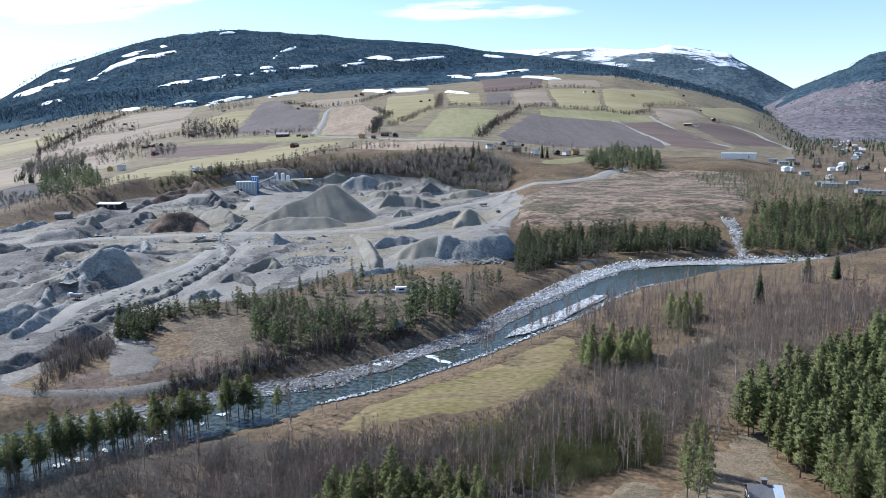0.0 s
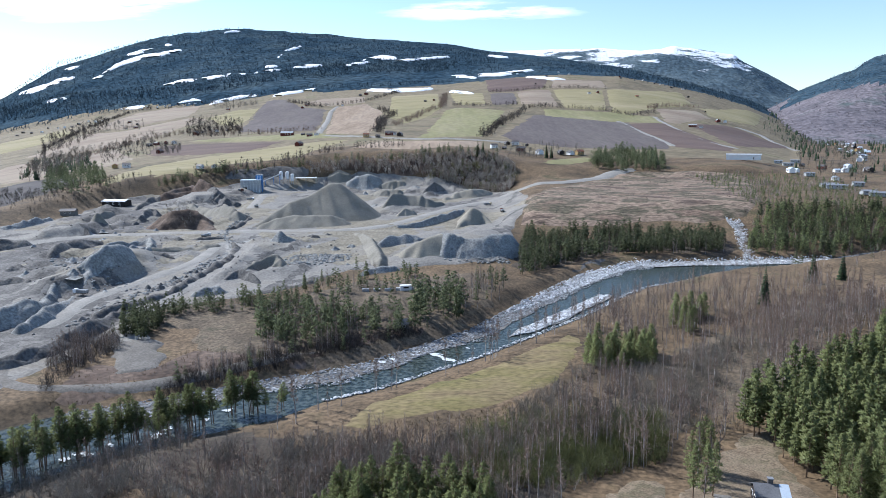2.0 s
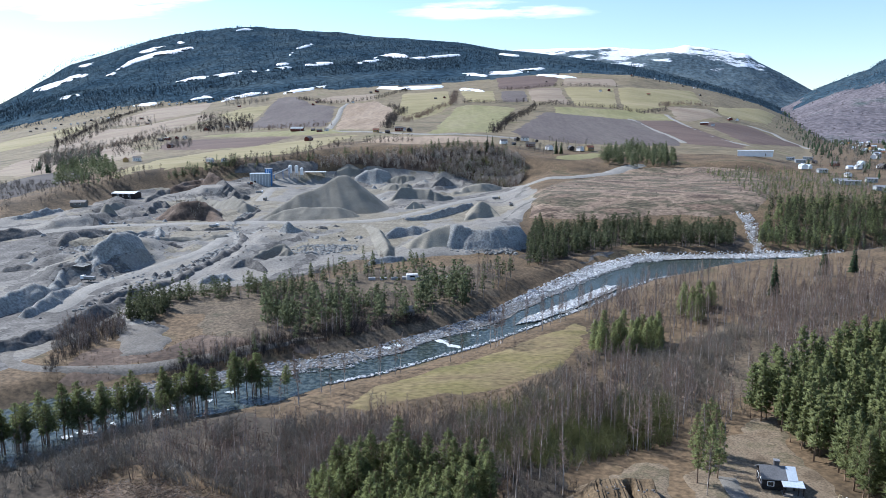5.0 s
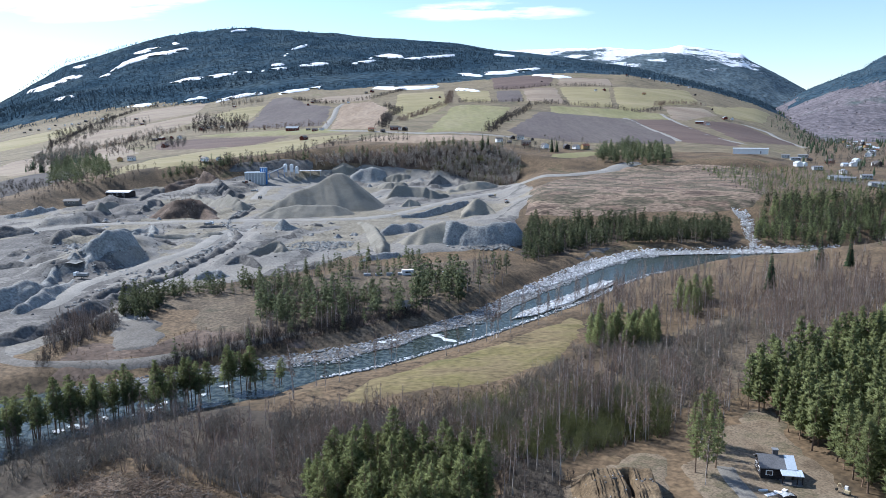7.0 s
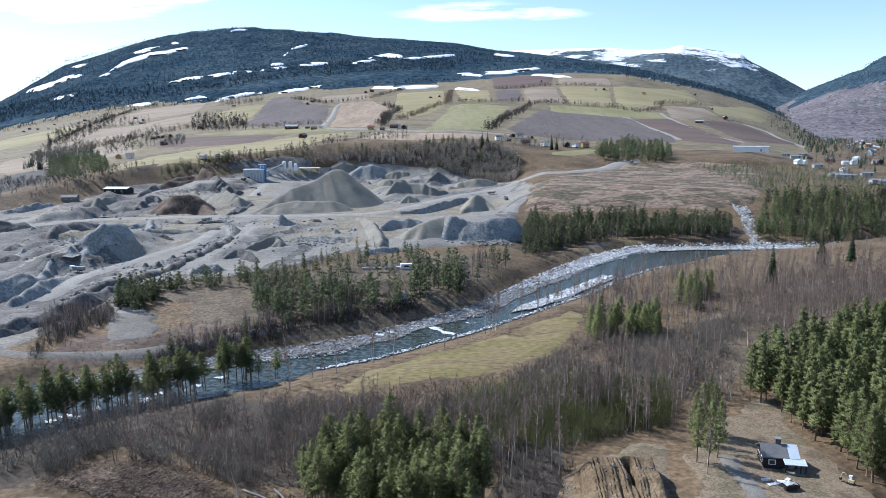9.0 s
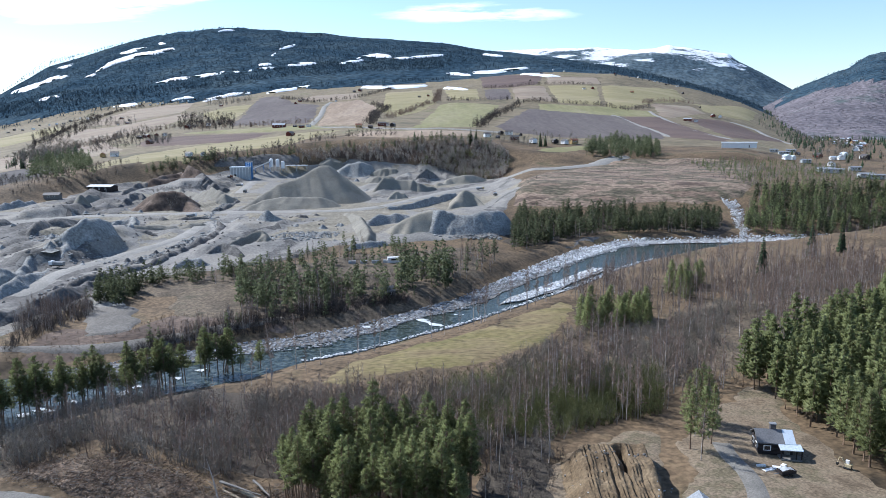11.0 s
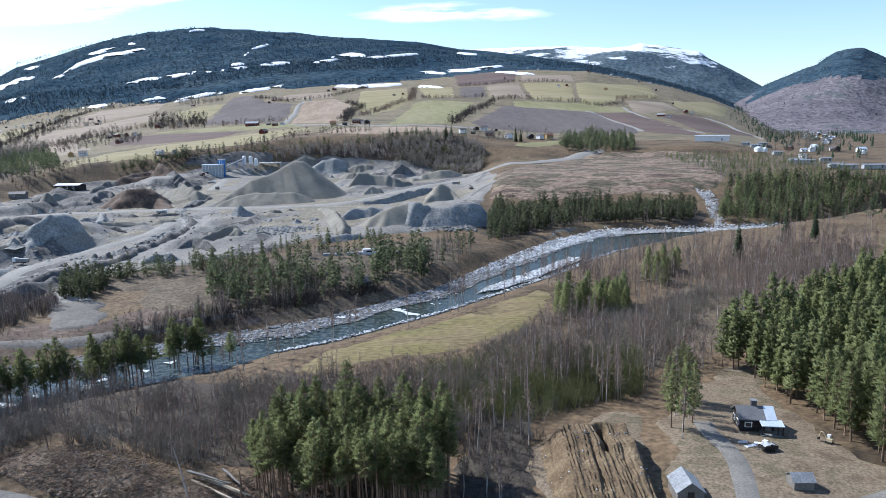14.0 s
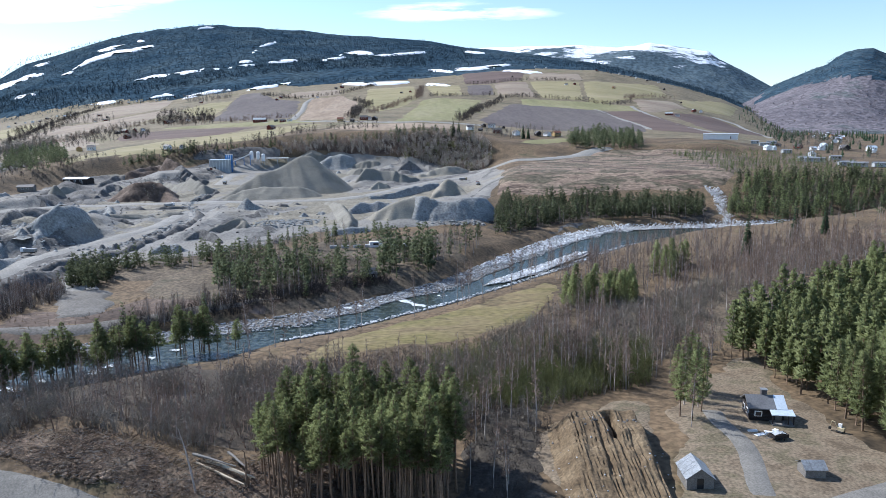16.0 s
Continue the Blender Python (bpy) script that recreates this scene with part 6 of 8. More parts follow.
SNOW = [
    [(-1276, 2574), (-1262, 2594), (-1256, 2636), (-1263, 2704), (-1256, 2746), (-1239, 2766), (-1221, 2786), (-1201, 2800), (-1179, 2809), (-1154, 2812), (-1127, 2810), (-1104, 2818), (-1083, 2832), (-1059, 2840), (-1042, 2865), (-1053, 2898), (-1077, 2890), (-1101, 2882), (-1126, 2879), (-1156, 2887), (-1184, 2889), (-1209, 2885), (-1235, 2882), (-1258, 2873), (-1276, 2852), (-1294, 2832), (-1289, 2764), (-1286, 2700), (-1287, 2648), (-1294, 2612)],
    [(-1311, 2972), (-1264, 2946), (-1229, 2947), (-1203, 2970), (-1218, 3008), (-1263, 3029), (-1301, 3033), (-1330, 3015)],
    [(-1167, 3014), (-1148, 3002), (-1137, 3012), (-1147, 3040), (-1168, 3057), (-1177, 3041)],
    [(-1721, 2881), (-1654, 2816), (-1597, 2765), (-1541, 2714), (-1502, 2694), (-1466, 2679), (-1445, 2690), (-1446, 2743), (-1473, 2796), (-1492, 2779), (-1525, 2789), (-1573, 2825), (-1613, 2844), (-1664, 2885), (-1708, 2909), (-1754, 2937)],
    [(-1424, 2700), (-1406, 2703), (-1402, 2731), (-1420, 2768), (-1441, 2772), (-1446, 2743)],
    [(-1571, 2965), (-1533, 2958), (-1516, 2992), (-1531, 3024), (-1562, 3016), (-1593, 3007)],
    [(-1334, 2372), (-1298, 2358), (-1263, 2342), (-1244, 2359), (-1258, 2385), (-1287, 2390), (-1329, 2415), (-1351, 2404)],
    [(-943, 2274), (-920, 2270), (-900, 2272), (-884, 2284), (-867, 2296), (-848, 2303), (-829, 2310), (-806, 2305), (-785, 2306), (-764, 2306), (-743, 2307), (-722, 2307), (-700, 2307), (-681, 2313), (-659, 2313), (-640, 2318), (-644, 2335), (-666, 2335), (-689, 2341), (-708, 2335), (-730, 2335), (-751, 2335), (-773, 2334), (-794, 2334), (-817, 2339), (-841, 2343), (-862, 2342), (-881, 2335), (-898, 2323), (-913, 2305), (-931, 2298), (-954, 2301)],
    [(-616, 2330), (-589, 2331), (-562, 2331), (-540, 2354), (-544, 2371), (-570, 2365), (-596, 2359), (-620, 2347)],
    [(-597, 2401), (-575, 2394), (-557, 2405), (-561, 2422), (-584, 2435), (-602, 2424)],
    [(-602, 2563), (-599, 2594), (-598, 2636), (-602, 2654), (-607, 2628), (-606, 2580)],
    [(-599, 2714), (-576, 2767), (-560, 2860), (-564, 2883), (-587, 2819), (-604, 2737)],
    [(-507, 2386), (-485, 2390), (-462, 2394), (-440, 2404), (-421, 2432), (-426, 2461), (-450, 2457), (-472, 2447), (-492, 2430), (-512, 2408)],
    [(-633, 1906), (-629, 1952), (-625, 2003), (-607, 2008), (-588, 2014), (-569, 2019), (-549, 2018), (-527, 2011), (-532, 2029), (-555, 2041), (-579, 2053), (-598, 2048), (-616, 2042), (-635, 2037), (-652, 2026), (-667, 2008)],
    [(-458, 1887), (-450, 1926), (-442, 1970), (-425, 1980), (-410, 1995), (-394, 2011), (-375, 2014), (-359, 2029), (-361, 2041), (-380, 2037), (-398, 2034), (-416, 2030), (-433, 2021), (-452, 2017), (-468, 2007), (-478, 1968)],
    [(-770, 2036), (-752, 2042), (-737, 2054), (-717, 2054), (-697, 2055), (-701, 2066), (-722, 2071), (-744, 2076), (-760, 2064), (-774, 2047)],
    [(-930, 2060), (-905, 2052), (-880, 2043), (-860, 2045), (-866, 2062), (-894, 2076), (-916, 2079), (-937, 2077)],
    [(-952, 3143), (-924, 3170), (-894, 3191), (-898, 3208), (-940, 3226), (-959, 3166)],
    [(-292, 2569), (-269, 2578), (-247, 2598), (-224, 2606), (-198, 2590), (-174, 2591), (-181, 2686), (-207, 2702), (-232, 2700), (-255, 2686), (-276, 2648), (-296, 2604)],
    [(-334, 2439), (-311, 2454), (-289, 2481), (-267, 2519), (-270, 2542), (-293, 2522), (-317, 2501), (-338, 2463)],
    [(-179, 2514), (-155, 2516), (-131, 2529), (-108, 2560), (-85, 2602), (-60, 2627), (-35, 2645), (-9, 2663), (17, 2698), (18, 2734), (-9, 2710), (-35, 2686), (-61, 2674), (-86, 2661), (-111, 2643), (-134, 2594), (-158, 2563), (-181, 2544)],
    [(-207, 1906), (-185, 1872), (-162, 1832), (-140, 1786), (-122, 1781), (-104, 1782), (-86, 1789), (-68, 1796), (-50, 1820), (-32, 1839), (-33, 1892), (-52, 1892), (-71, 1885), (-91, 1897), (-111, 1902), (-130, 1906), (-150, 1911), (-172, 1939), (-193, 1961), (-216, 1983)],
    [(-16, 2166), (6, 2154), (27, 2154), (48, 2130), (68, 2094), (88, 2069), (90, 2098), (71, 2165), (50, 2207), (28, 2219), (6, 2213), (-16, 2196)],
    [(89, 2152), (109, 2133), (128, 2108), (148, 2101), (169, 2105), (192, 2127), (215, 2155), (240, 2182), (273, 2286), (278, 2322), (253, 2306), (228, 2285), (202, 2240), (179, 2224), (156, 2214), (135, 2215), (112, 2204), (91, 2200)],
    [(173, 2956), (199, 2937), (224, 2905), (252, 2909), (256, 2956), (231, 2994), (203, 2990), (175, 2985)],
    [(3, 1708), (20, 1666), (35, 1624), (50, 1593), (65, 1575), (67, 1623), (52, 1677), (37, 1701), (20, 1731), (3, 1755)],
    [(221, 1980), (238, 1937), (256, 1916), (275, 1902), (297, 1905), (317, 1901), (322, 1931), (304, 1952), (286, 1972), (266, 1987), (245, 1996), (227, 2028)],
]
# snow left on the mountain
for k, outline in enumerate(SNOW):
    patch("snow_patch", "old torn snow patch on the wooded mountain", "snow", M_SNOW, outline, step=7, wobble=0.9, lift=2.2, torn=0.3, seed=13 + k)
BANK_BRUSH = [(-74.6, 160.9), (-72.5, 166.9), (-62.4, 175.5), (-48.9, 187.6), (-17.8, 208.2), (-7.9, 210.3), (-28.5, 191.1), (-46.6, 178.4), (-60.4, 169.5), (-69.9, 160.3)]
PINE_BRUSH = [(-53.7, 194.4), (-52.6, 215.2), (-34.3, 230.2), (-11.0, 241.2), (-8.0, 214.1), (-18.5, 216.4), (-35.6, 196.5)]
HEATH_SCRUB = [(48.4, 399), (58.4, 483), (107.2, 535), (201.3, 584), (231.7, 545), (176.9, 407), (112.3, 399)]
strip("road", "pale sandy track over the heath", "road", M_FARTRACK, [(43.0, 409), (69.7, 413), (105.5, 424), (164.5, 477), (238.1, 571)], 4)
strip("road", "pale sandy track over the heath", "road", M_FARTRACK, [(51.3, 424), (83.7, 416), (123.4, 415), (165.6, 420), (195.0, 449)], 3)
MOUNTAIN_WOOD = [(-2277, 2916), (-1447, 2338), (-1091, 2188), (-731, 2152), (-320, 2251), (5.3, 2341), (184.3, 2646), (222.5, 3195), (8.6, 3177), (-451, 3220), (-707, 3252), (-970, 3293), (-1145, 3279), (-1347, 3269), (-1602, 3258), (-1860, 3300), (-1863, 3029), (-2277, 2916)]
WAREHOUSES = [(324, 690), (326, 674), (273.8, 503), (275.5, 495), (300, 512), (278.3, 462), (278.4, 450), (295.3, 449), (303, 588), (358, 725)]
NEAR_LEFT = [(-94.2, 110.9), (-86.8, 122.7), (-78.3, 127.0), (-68.9, 136.2), (-58.1, 142.9), (-53.4, 130.3), (-62.6, 118.0), (-69.6, 107.9), (-71.8, 98.9), (-82.0, 94.3)]
SHADE_BRUSH = [(6.5, 105.4), (13.9, 109.9), (21.1, 107.7), (17.3, 97.7), (12.7, 82.9), (5.3, 83.7)]


# ---- river ----
patch("water", "dark rippling river water", "river", M_WATER, RIVER, step=4, flat=0.0, wobble=0.0)

# ---- far mountain and the hill across the valley ----
def far_ridge(name, label, material, crest, depth_, foot_depth, foot_slope, seed):
    """A mountain behind the valley: crest given as (across, slope from 66 m up)."""
    u = np.linspace(crest[0][0], crest[-1][0], 220)
    s = np.interp(u, [c[0] for c in crest], [c[1] for c in crest])
    s0 = np.convolve(np.pad(s, 12, "edge"), np.ones(25) / 25, "valid")
    s = s + 0.0016 * fnoise(u * 3000, u * 0, 90, 4, seed)
    verts = []
    rows = 40
    for k in range(rows + 1):
        w = k / rows
        d = foot_depth + (depth_ - foot_depth) * w
        slope = foot_slope + (s0 + (s - s0) * w**3 - foot_slope) * (1 - (1 - w) ** 1.6)
        x, y = u * d, np.full_like(u, d)
        verts.append(np.stack([x, y, 66 + slope * d + 34 * fnoise(x, y, 300, 5, seed + 3) * np.sin(w * math.pi)], -1))
    n = len(u)
    faces = [(k * n + j, k * n + j + 1, (k + 1) * n + j + 1, (k + 1) * n + j) for k in range(rows) for j in range(n - 1)]
    return tagged(link_mesh(name, np.concatenate(verts), faces, material, smooth=True), label, "mountain", kind="structure")


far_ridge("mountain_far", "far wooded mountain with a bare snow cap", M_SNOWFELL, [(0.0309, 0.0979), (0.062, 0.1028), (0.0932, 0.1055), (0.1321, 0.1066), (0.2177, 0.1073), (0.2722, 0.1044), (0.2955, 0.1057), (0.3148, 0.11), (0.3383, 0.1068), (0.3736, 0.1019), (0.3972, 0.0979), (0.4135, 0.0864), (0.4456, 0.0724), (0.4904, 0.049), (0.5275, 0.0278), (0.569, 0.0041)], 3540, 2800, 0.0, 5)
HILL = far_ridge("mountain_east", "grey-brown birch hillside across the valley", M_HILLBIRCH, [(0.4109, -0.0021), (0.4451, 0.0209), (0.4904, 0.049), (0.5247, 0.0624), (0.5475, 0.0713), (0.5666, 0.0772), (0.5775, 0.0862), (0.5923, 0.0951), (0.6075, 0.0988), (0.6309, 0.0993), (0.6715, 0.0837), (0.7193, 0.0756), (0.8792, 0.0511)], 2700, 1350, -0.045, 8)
# Upper faces get the mountain wood with its painted haze blue.
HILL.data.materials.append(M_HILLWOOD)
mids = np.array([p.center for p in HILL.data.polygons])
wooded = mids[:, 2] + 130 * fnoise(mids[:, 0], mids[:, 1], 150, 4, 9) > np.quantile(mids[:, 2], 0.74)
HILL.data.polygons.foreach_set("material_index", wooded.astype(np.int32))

# ---- trees ----
rng = random.Random(11)
def pine_kind(count, label, group, *shape):
    """Some pines of one kind: their shapes, for woods, and the trees themselves."""
    made = [pine_geo(rng, *shape) for _ in range(count)]
    return made, [tree("pine_tree", label, "pine tree", group, a, b, M_BARK, M_PINE) for a, b in made]


def pine_wood(where_, made, places, low, high, seed):
    mass("pine_wood_trunks", "trunks of pines " + where_, "wood", M_BARK, [a for a, _ in made], places, low, high, seed, 0.1)
    mass("pine_wood_crowns", "green crowns of pines " + where_, "wood", M_PINE, [b for _, b in made], places, low, high, seed, 0.1)


stand_geo, pines = pine_kind(6, "tall Scots pine with bare reddish lower trunk", "pines on the near side of the river", 14, 0.58, 0.85, 56, 26)
places = scatter(STAND, 160, 3, 1.05)
places = places[np.argsort(np.hypot(places[:, 0], places[:, 1]))]
plant(pines, places[:105], 0.66, 1.06, 1)
pine_wood("at the back of the near stand", stand_geo, places[105:], 0.66, 1.06, 1)
bank_geo, bank_pines = pine_kind(5, "slender pine with a high crown on the river bank", "pines along the river bank", 11, 0.42, 1.2, 50, 26)
plant(bank_pines, along(BANK_PINES, 52, 0.9, 5), 0.62, 1.08, 2)
pine_wood("crowding the river bank", bank_geo, along(BANK_PINES[:5], 58, 1.6, 6), 0.55, 1.05, 2)
_, wood_pines = pine_kind(5, "green pine in a dense hillside wood", "pines in the wood beside the cabin", 14, 0.18, 1.1, 92, 24)
spots = scatter(HILL_PINES, 470, 7, 2.1)
spots = spots[np.argsort(np.hypot(spots[:, 0], spots[:, 1]))]
plant(wood_pines, spots[:48], 0.66, 1.06, 3)
rest = [pine_geo(rng, 14, 0.2, 0.98, 42, 16, False) for _ in range(5)]
pine_wood("in a dense hillside wood", rest, spots[48:], 0.62, 1.0, 6)
_, mid_pines = pine_kind(3, "bushy green pine among bare birches", "pines among the birches", 10, 0.06, 1.7, 90, 18)
plant(mid_pines, np.concatenate([scatter(MID_PINES, 36, 8, 1.8), scatter(MID_PINES_B, 14, 9, 1.5)]), 0.6, 0.92, 4)
_, yard_pines = pine_kind(3, "tall pine beside the cabin drive", "pines beside the drive", 14, 0.26, 0.95, 80, 24)
plant(yard_pines, scatter(YARD_TREES, 7, 10, 1.3), 0.66, 0.95, 8)
birches = [tree("birch_tree", "bare birch with a pale trunk and fine twigs", "birch tree", "bare birches near the river", *birch_geo(rng, 10, 260, 1.25, 0.9, 0.38), M_BIRCH, M_TWIG) for _ in range(6)]
plant(birches, np.concatenate([clumped(scatter(BIRCH_WOOD, 400, 12, 1.0), 16, 5), along(BANK_BIRCHES, 34, 2.0, 13), scatter(YARD_TREES, 8, 14, 1.5), scatter(SHADE_BRUSH, 14, 15, 1.0)]), 0.65, 1.2, 5)

far_crowns = []
for k in range(8):
    a, b = pine_geo(rng, 1.0, (0.08, 0.16, 0.3)[k % 3], (1.1, 1.35, 1.0, 1.5)[k % 4], 14, 17, False)
    n = len(b.v)
    b.v += a.v
    b.f += [tuple(i + n for i in f) for f in a.f]
    radial = np.array([tuple(p) for p in a.v]) * (1, 1, 0) + (1e-4, 0, 0)
    b.n = np.concatenate([b.n, radial / np.linalg.norm(radial, axis=1)[:, None]])
    far_crowns.append(b)
for k, (outline, count, lo, hi) in enumerate(((FAR_PINES, 135, 5.5, 10), (FAR_CLUMP, 95, 4, 7.5), (FAR_STRIP, 80, 4, 7.5), (TALL_CLUMP, 30, 8, 13), (EDGE_TREES, 65, 4, 7.5), (BEND_WOOD, 520, 6.5, 11), (EAST_WOOD, 330, 6, 10.5), (GROVE, 240, 8, 13), (FARM_PINES, 60, 5, 9), (POND_TREES, 30, 5, 9), (WEST_WOOD, 110, 9, 14), (BANK_BRUSH, 26, 3, 6), (NEAR_EAST, 26, 5, 9))):
    mass("pine_wood", "dense wood of dark green pines", "wood", M_FARPINE, far_crowns, scatter(outline, count, 30 + k), lo, hi, k, 0.02)
for k, (outline, count, lo, hi) in enumerate(((EAST_WOOD, 430, 5, 9.5), (EAST_SCRUB, 520, 2.5, 6))):
    mass("young_pine_wood", "fresh green young pine wood", "wood", M_YOUNGPINE, far_crowns[::2], scatter(outline, count, 50 + k), lo, hi, 50 + k, 0.02)
edge_row = np.concatenate([along(SCARP_PINES, 60, 2.5, 27), along(SCARP_ROW, 46, 2.0, 28)])
mass("pine_wood", "row of pines along the terrace edge", "wood", M_FARPINE, far_crowns, edge_row, 4, 9.5, 29, 0.02)
low_birch = [birch_geo(rng, 1.0, 130, 1.5, 1.15, 0.2) for _ in range(5)]
far_stems, far_twigs = [a for a, _ in low_birch], [b for _, b in low_birch]
for k, (outline, count, lo, hi) in enumerate(((BIRCH_WOOD, 460, 5, 10), (BIRCH_FAR, 400, 5, 9.5), (THICKET, 210, 4, 8), (ALDERS, 190, 4, 7.5), (FAR_PINES, 90, 5, 9), (POND_TREES, 70, 4, 8), (LEFT_ALDERS, 150, 3, 6.5), (EDGE_TREES, 60, 4, 7), (BEND_WOOD, 170, 5, 9), (NEAR_LEFT, 80, 4, 7.5), (EAST_WOOD, 120, 5, 9), (NEAR_EAST, 50, 4, 7))):
    at_ = clumped(scatter(outline, int(count * 1.5), 60 + k), 15, 7)
    mass("birch_wood_trunks", "pale bare birch trunks", "wood", M_BIRCH, far_stems, at_, lo, hi, 90 + k, 0.02)
    mass("birch_wood_twigs", "fine brown twigs of bare birches", "wood", M_TWIG, far_twigs, at_, lo, hi, 90 + k, 0.02)
shrubs = [shrub_geo(rng, 1.0, 8, 8, 0.0075) for _ in range(7)]
mass("thicket", "grey leafless alder thicket", "thicket", M_GREYTWIG, shrubs, clumped(scatter(THICKET, 1900, 71), 13, 9, -0.1), 2.2, 5.2, 71, 0.02)
mass("thicket", "reddish brown leafless saplings", "thicket", M_TWIG, shrubs, scatter(THICKET, 260, 70), 3.0, 5.6, 70, 0.02)
mass("thicket", "dense grey leafless scrub under tall birches", "thicket", M_GREYTWIG, shrubs, clumped(scatter(GREY_SCRUB, 1500, 73), 11, 19, -0.15), 1.8, 4.6, 73, 0.02)
mass("thicket", "budding olive-green willow edge beside the yard", "thicket", M_WILLOW, shrubs, scatter(WILLOW_EDGE, 650, 74), 2.0, 4.2, 74, 0.02)
mass("thicket", "budding olive-green willow bushes", "thicket", M_WILLOW, shrubs, scatter(WILLOWS, 950, 72), 2.0, 5.0, 72, 0.02)
mass("thicket", "grey leafless saplings under the birches", "thicket", M_GREYTWIG, shrubs, clumped(scatter(BIRCH_WOOD, 900, 69), 14, 11), 1.5, 3.8, 69, 0.02)
mass("thicket", "dark leafless brush along the far bank", "thicket", M_BRUSH, shrubs, scatter(BANK_BRUSH, 800, 73), 1.5, 3.6, 73, 0.02)
mass("thicket", "dark leafless brush on the pit's outer slope", "thicket", M_BRUSH, shrubs, scatter(LEFT_ALDERS, 360, 76), 1.5, 3.6, 76, 0.02)
mass("thicket", "grey leafless thicket along the near bank", "thicket", M_GREYTWIG, shrubs, scatter(NEAR_LEFT, 480, 77), 1.5, 3.8, 77, 0.02)
# Dark brush added to deepen the painted shade beside the stand.
mass("thicket", "dark brush added to deepen the shade between stand and earth bank", "thicket", M_BRUSH, shrubs, scatter(SHADE_BRUSH, 420, 78), 0.7, 1.9, 78, 0.02)
mass("thicket", "grey leafless brush under the far pines", "thicket", M_GREYTWIG, shrubs, scatter(PINE_BRUSH, 420, 74), 1.5, 3.6, 74, 0.02)
bare = [far_bare_geo(rng, 1.0) for _ in range(7)]
low_bare = [far_bare_geo(rng, 1.0, 30, 0.03, 0.02) for _ in range(5)]
for k, (outline, count, lo, hi, cover_) in enumerate(((SCARP, 900, 3.5, 7.5, M_FARTWIG), (SCARP, 240, 4, 8, M_TWIG), (BUSHES, 110, 4, 8, M_WILLOW), (BUSHES, 240, 5, 9, M_FARTWIG), (WEST_SCRUB, 160, 4, 8, M_GREYTWIG), (PIT_EDGE, 260, 2, 5, M_BRUSH), (PIT_EDGE, 120, 2, 5, M_GREYTWIG), (EAST_SCRUB, 300, 2, 5, M_FARTWIG))):
    mass("scrub", "leafless grey-brown trees and scrub on a slope", "scrub", cover_, bare, scatter(outline, count, 80 + k), lo, hi, 80 + k, 0.02)
mass("scrub", "low dark scrub over the cleared heath", "scrub", M_BRUSH, low_bare, scatter(HEATH_SCRUB, 620, 75), 0.7, 2.0, 75, 0.02)
mound_spots = scatter(MOUND_BUSHES, 260, 83)
mass("scrub", "bare brown scrub on an old spoil mound", "scrub", M_GREYTWIG, low_bare, mound_spots, 1.6, 3.6, 83, 0.02, levels=on_top(OLD_MOUND, mound_spots))


# ---- hedges, far woods and lone trees ----
for k, line in enumerate((HEDGE_A, HEDGE_B, HEDGE_C, HEDGE_D, HEDGE_E, HEDGE_F, HEDGE_G, HEDGE_H, HEDGE_I, HEDGE_J, HEDGE_K, HEDGE_L)):
    reach_ = sum(math.dist(a, b) for a, b in zip(line, line[1:]))
    mass("hedge", "leafless brown hedge between fields", "hedge", M_BRUSH if k % 3 else M_TWIG, low_bare, along(line, int(reach_ / 2), 4.0, 100 + k), 4, 9, 100 + k, 0.02)
def off_snow(q):
    for outline in SNOW:
        q = q[poly_distance(q[:, 0], q[:, 1], outline) > 6]
    return q


conifers = [far_conifer_geo(rng, 1.0) for _ in range(6)]
for k, (outline, count, lo, hi) in enumerate(((FARM_TREES, 70, 4, 8), (VILLAGE_TREES, 520, 5, 10), (WEST_TREES, 90, 10, 16), (LEFT_SCRUB, 60, 5, 9))):
    mass("scrub", "bare trees round scattered houses", "trees", M_GREYTWIG, bare, scatter(outline, count, 120 + k), lo, hi, 120 + k, 0.02)
for k, (outline, count, lo, hi) in enumerate(WEST_GROVES):
    mass("scrub", "bare grey-brown trees between farm fields", "trees", M_GREYTWIG if k % 2 else M_BRUSH, bare, scatter(outline, count, 140 + k), lo, hi, 140 + k, 0.02)
mass("spruce_wood", "dark spruces at the village edge", "wood", M_SPRUCE, conifers, np.concatenate([scatter(VILLAGE_TREES, 200, 131), scatter(WEST_TREES, 90, 132), scatter(EAST_HILL_WOOD, 700, 133)]), 5, 10, 130, 0.02)
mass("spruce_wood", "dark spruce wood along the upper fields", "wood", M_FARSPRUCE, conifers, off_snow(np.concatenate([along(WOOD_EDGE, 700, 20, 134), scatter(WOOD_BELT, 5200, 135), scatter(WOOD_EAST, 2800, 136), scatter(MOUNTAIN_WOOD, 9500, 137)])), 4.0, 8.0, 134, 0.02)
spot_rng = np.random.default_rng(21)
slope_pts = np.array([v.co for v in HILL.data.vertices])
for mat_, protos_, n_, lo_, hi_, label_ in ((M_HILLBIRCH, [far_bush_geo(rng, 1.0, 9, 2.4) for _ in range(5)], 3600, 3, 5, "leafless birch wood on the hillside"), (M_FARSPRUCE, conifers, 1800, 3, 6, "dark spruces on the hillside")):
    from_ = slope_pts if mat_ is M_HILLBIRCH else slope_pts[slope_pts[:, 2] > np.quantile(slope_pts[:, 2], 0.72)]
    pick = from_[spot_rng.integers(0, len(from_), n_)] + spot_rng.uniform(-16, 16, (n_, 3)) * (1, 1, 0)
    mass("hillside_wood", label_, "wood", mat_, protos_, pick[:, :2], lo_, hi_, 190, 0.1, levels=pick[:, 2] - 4)
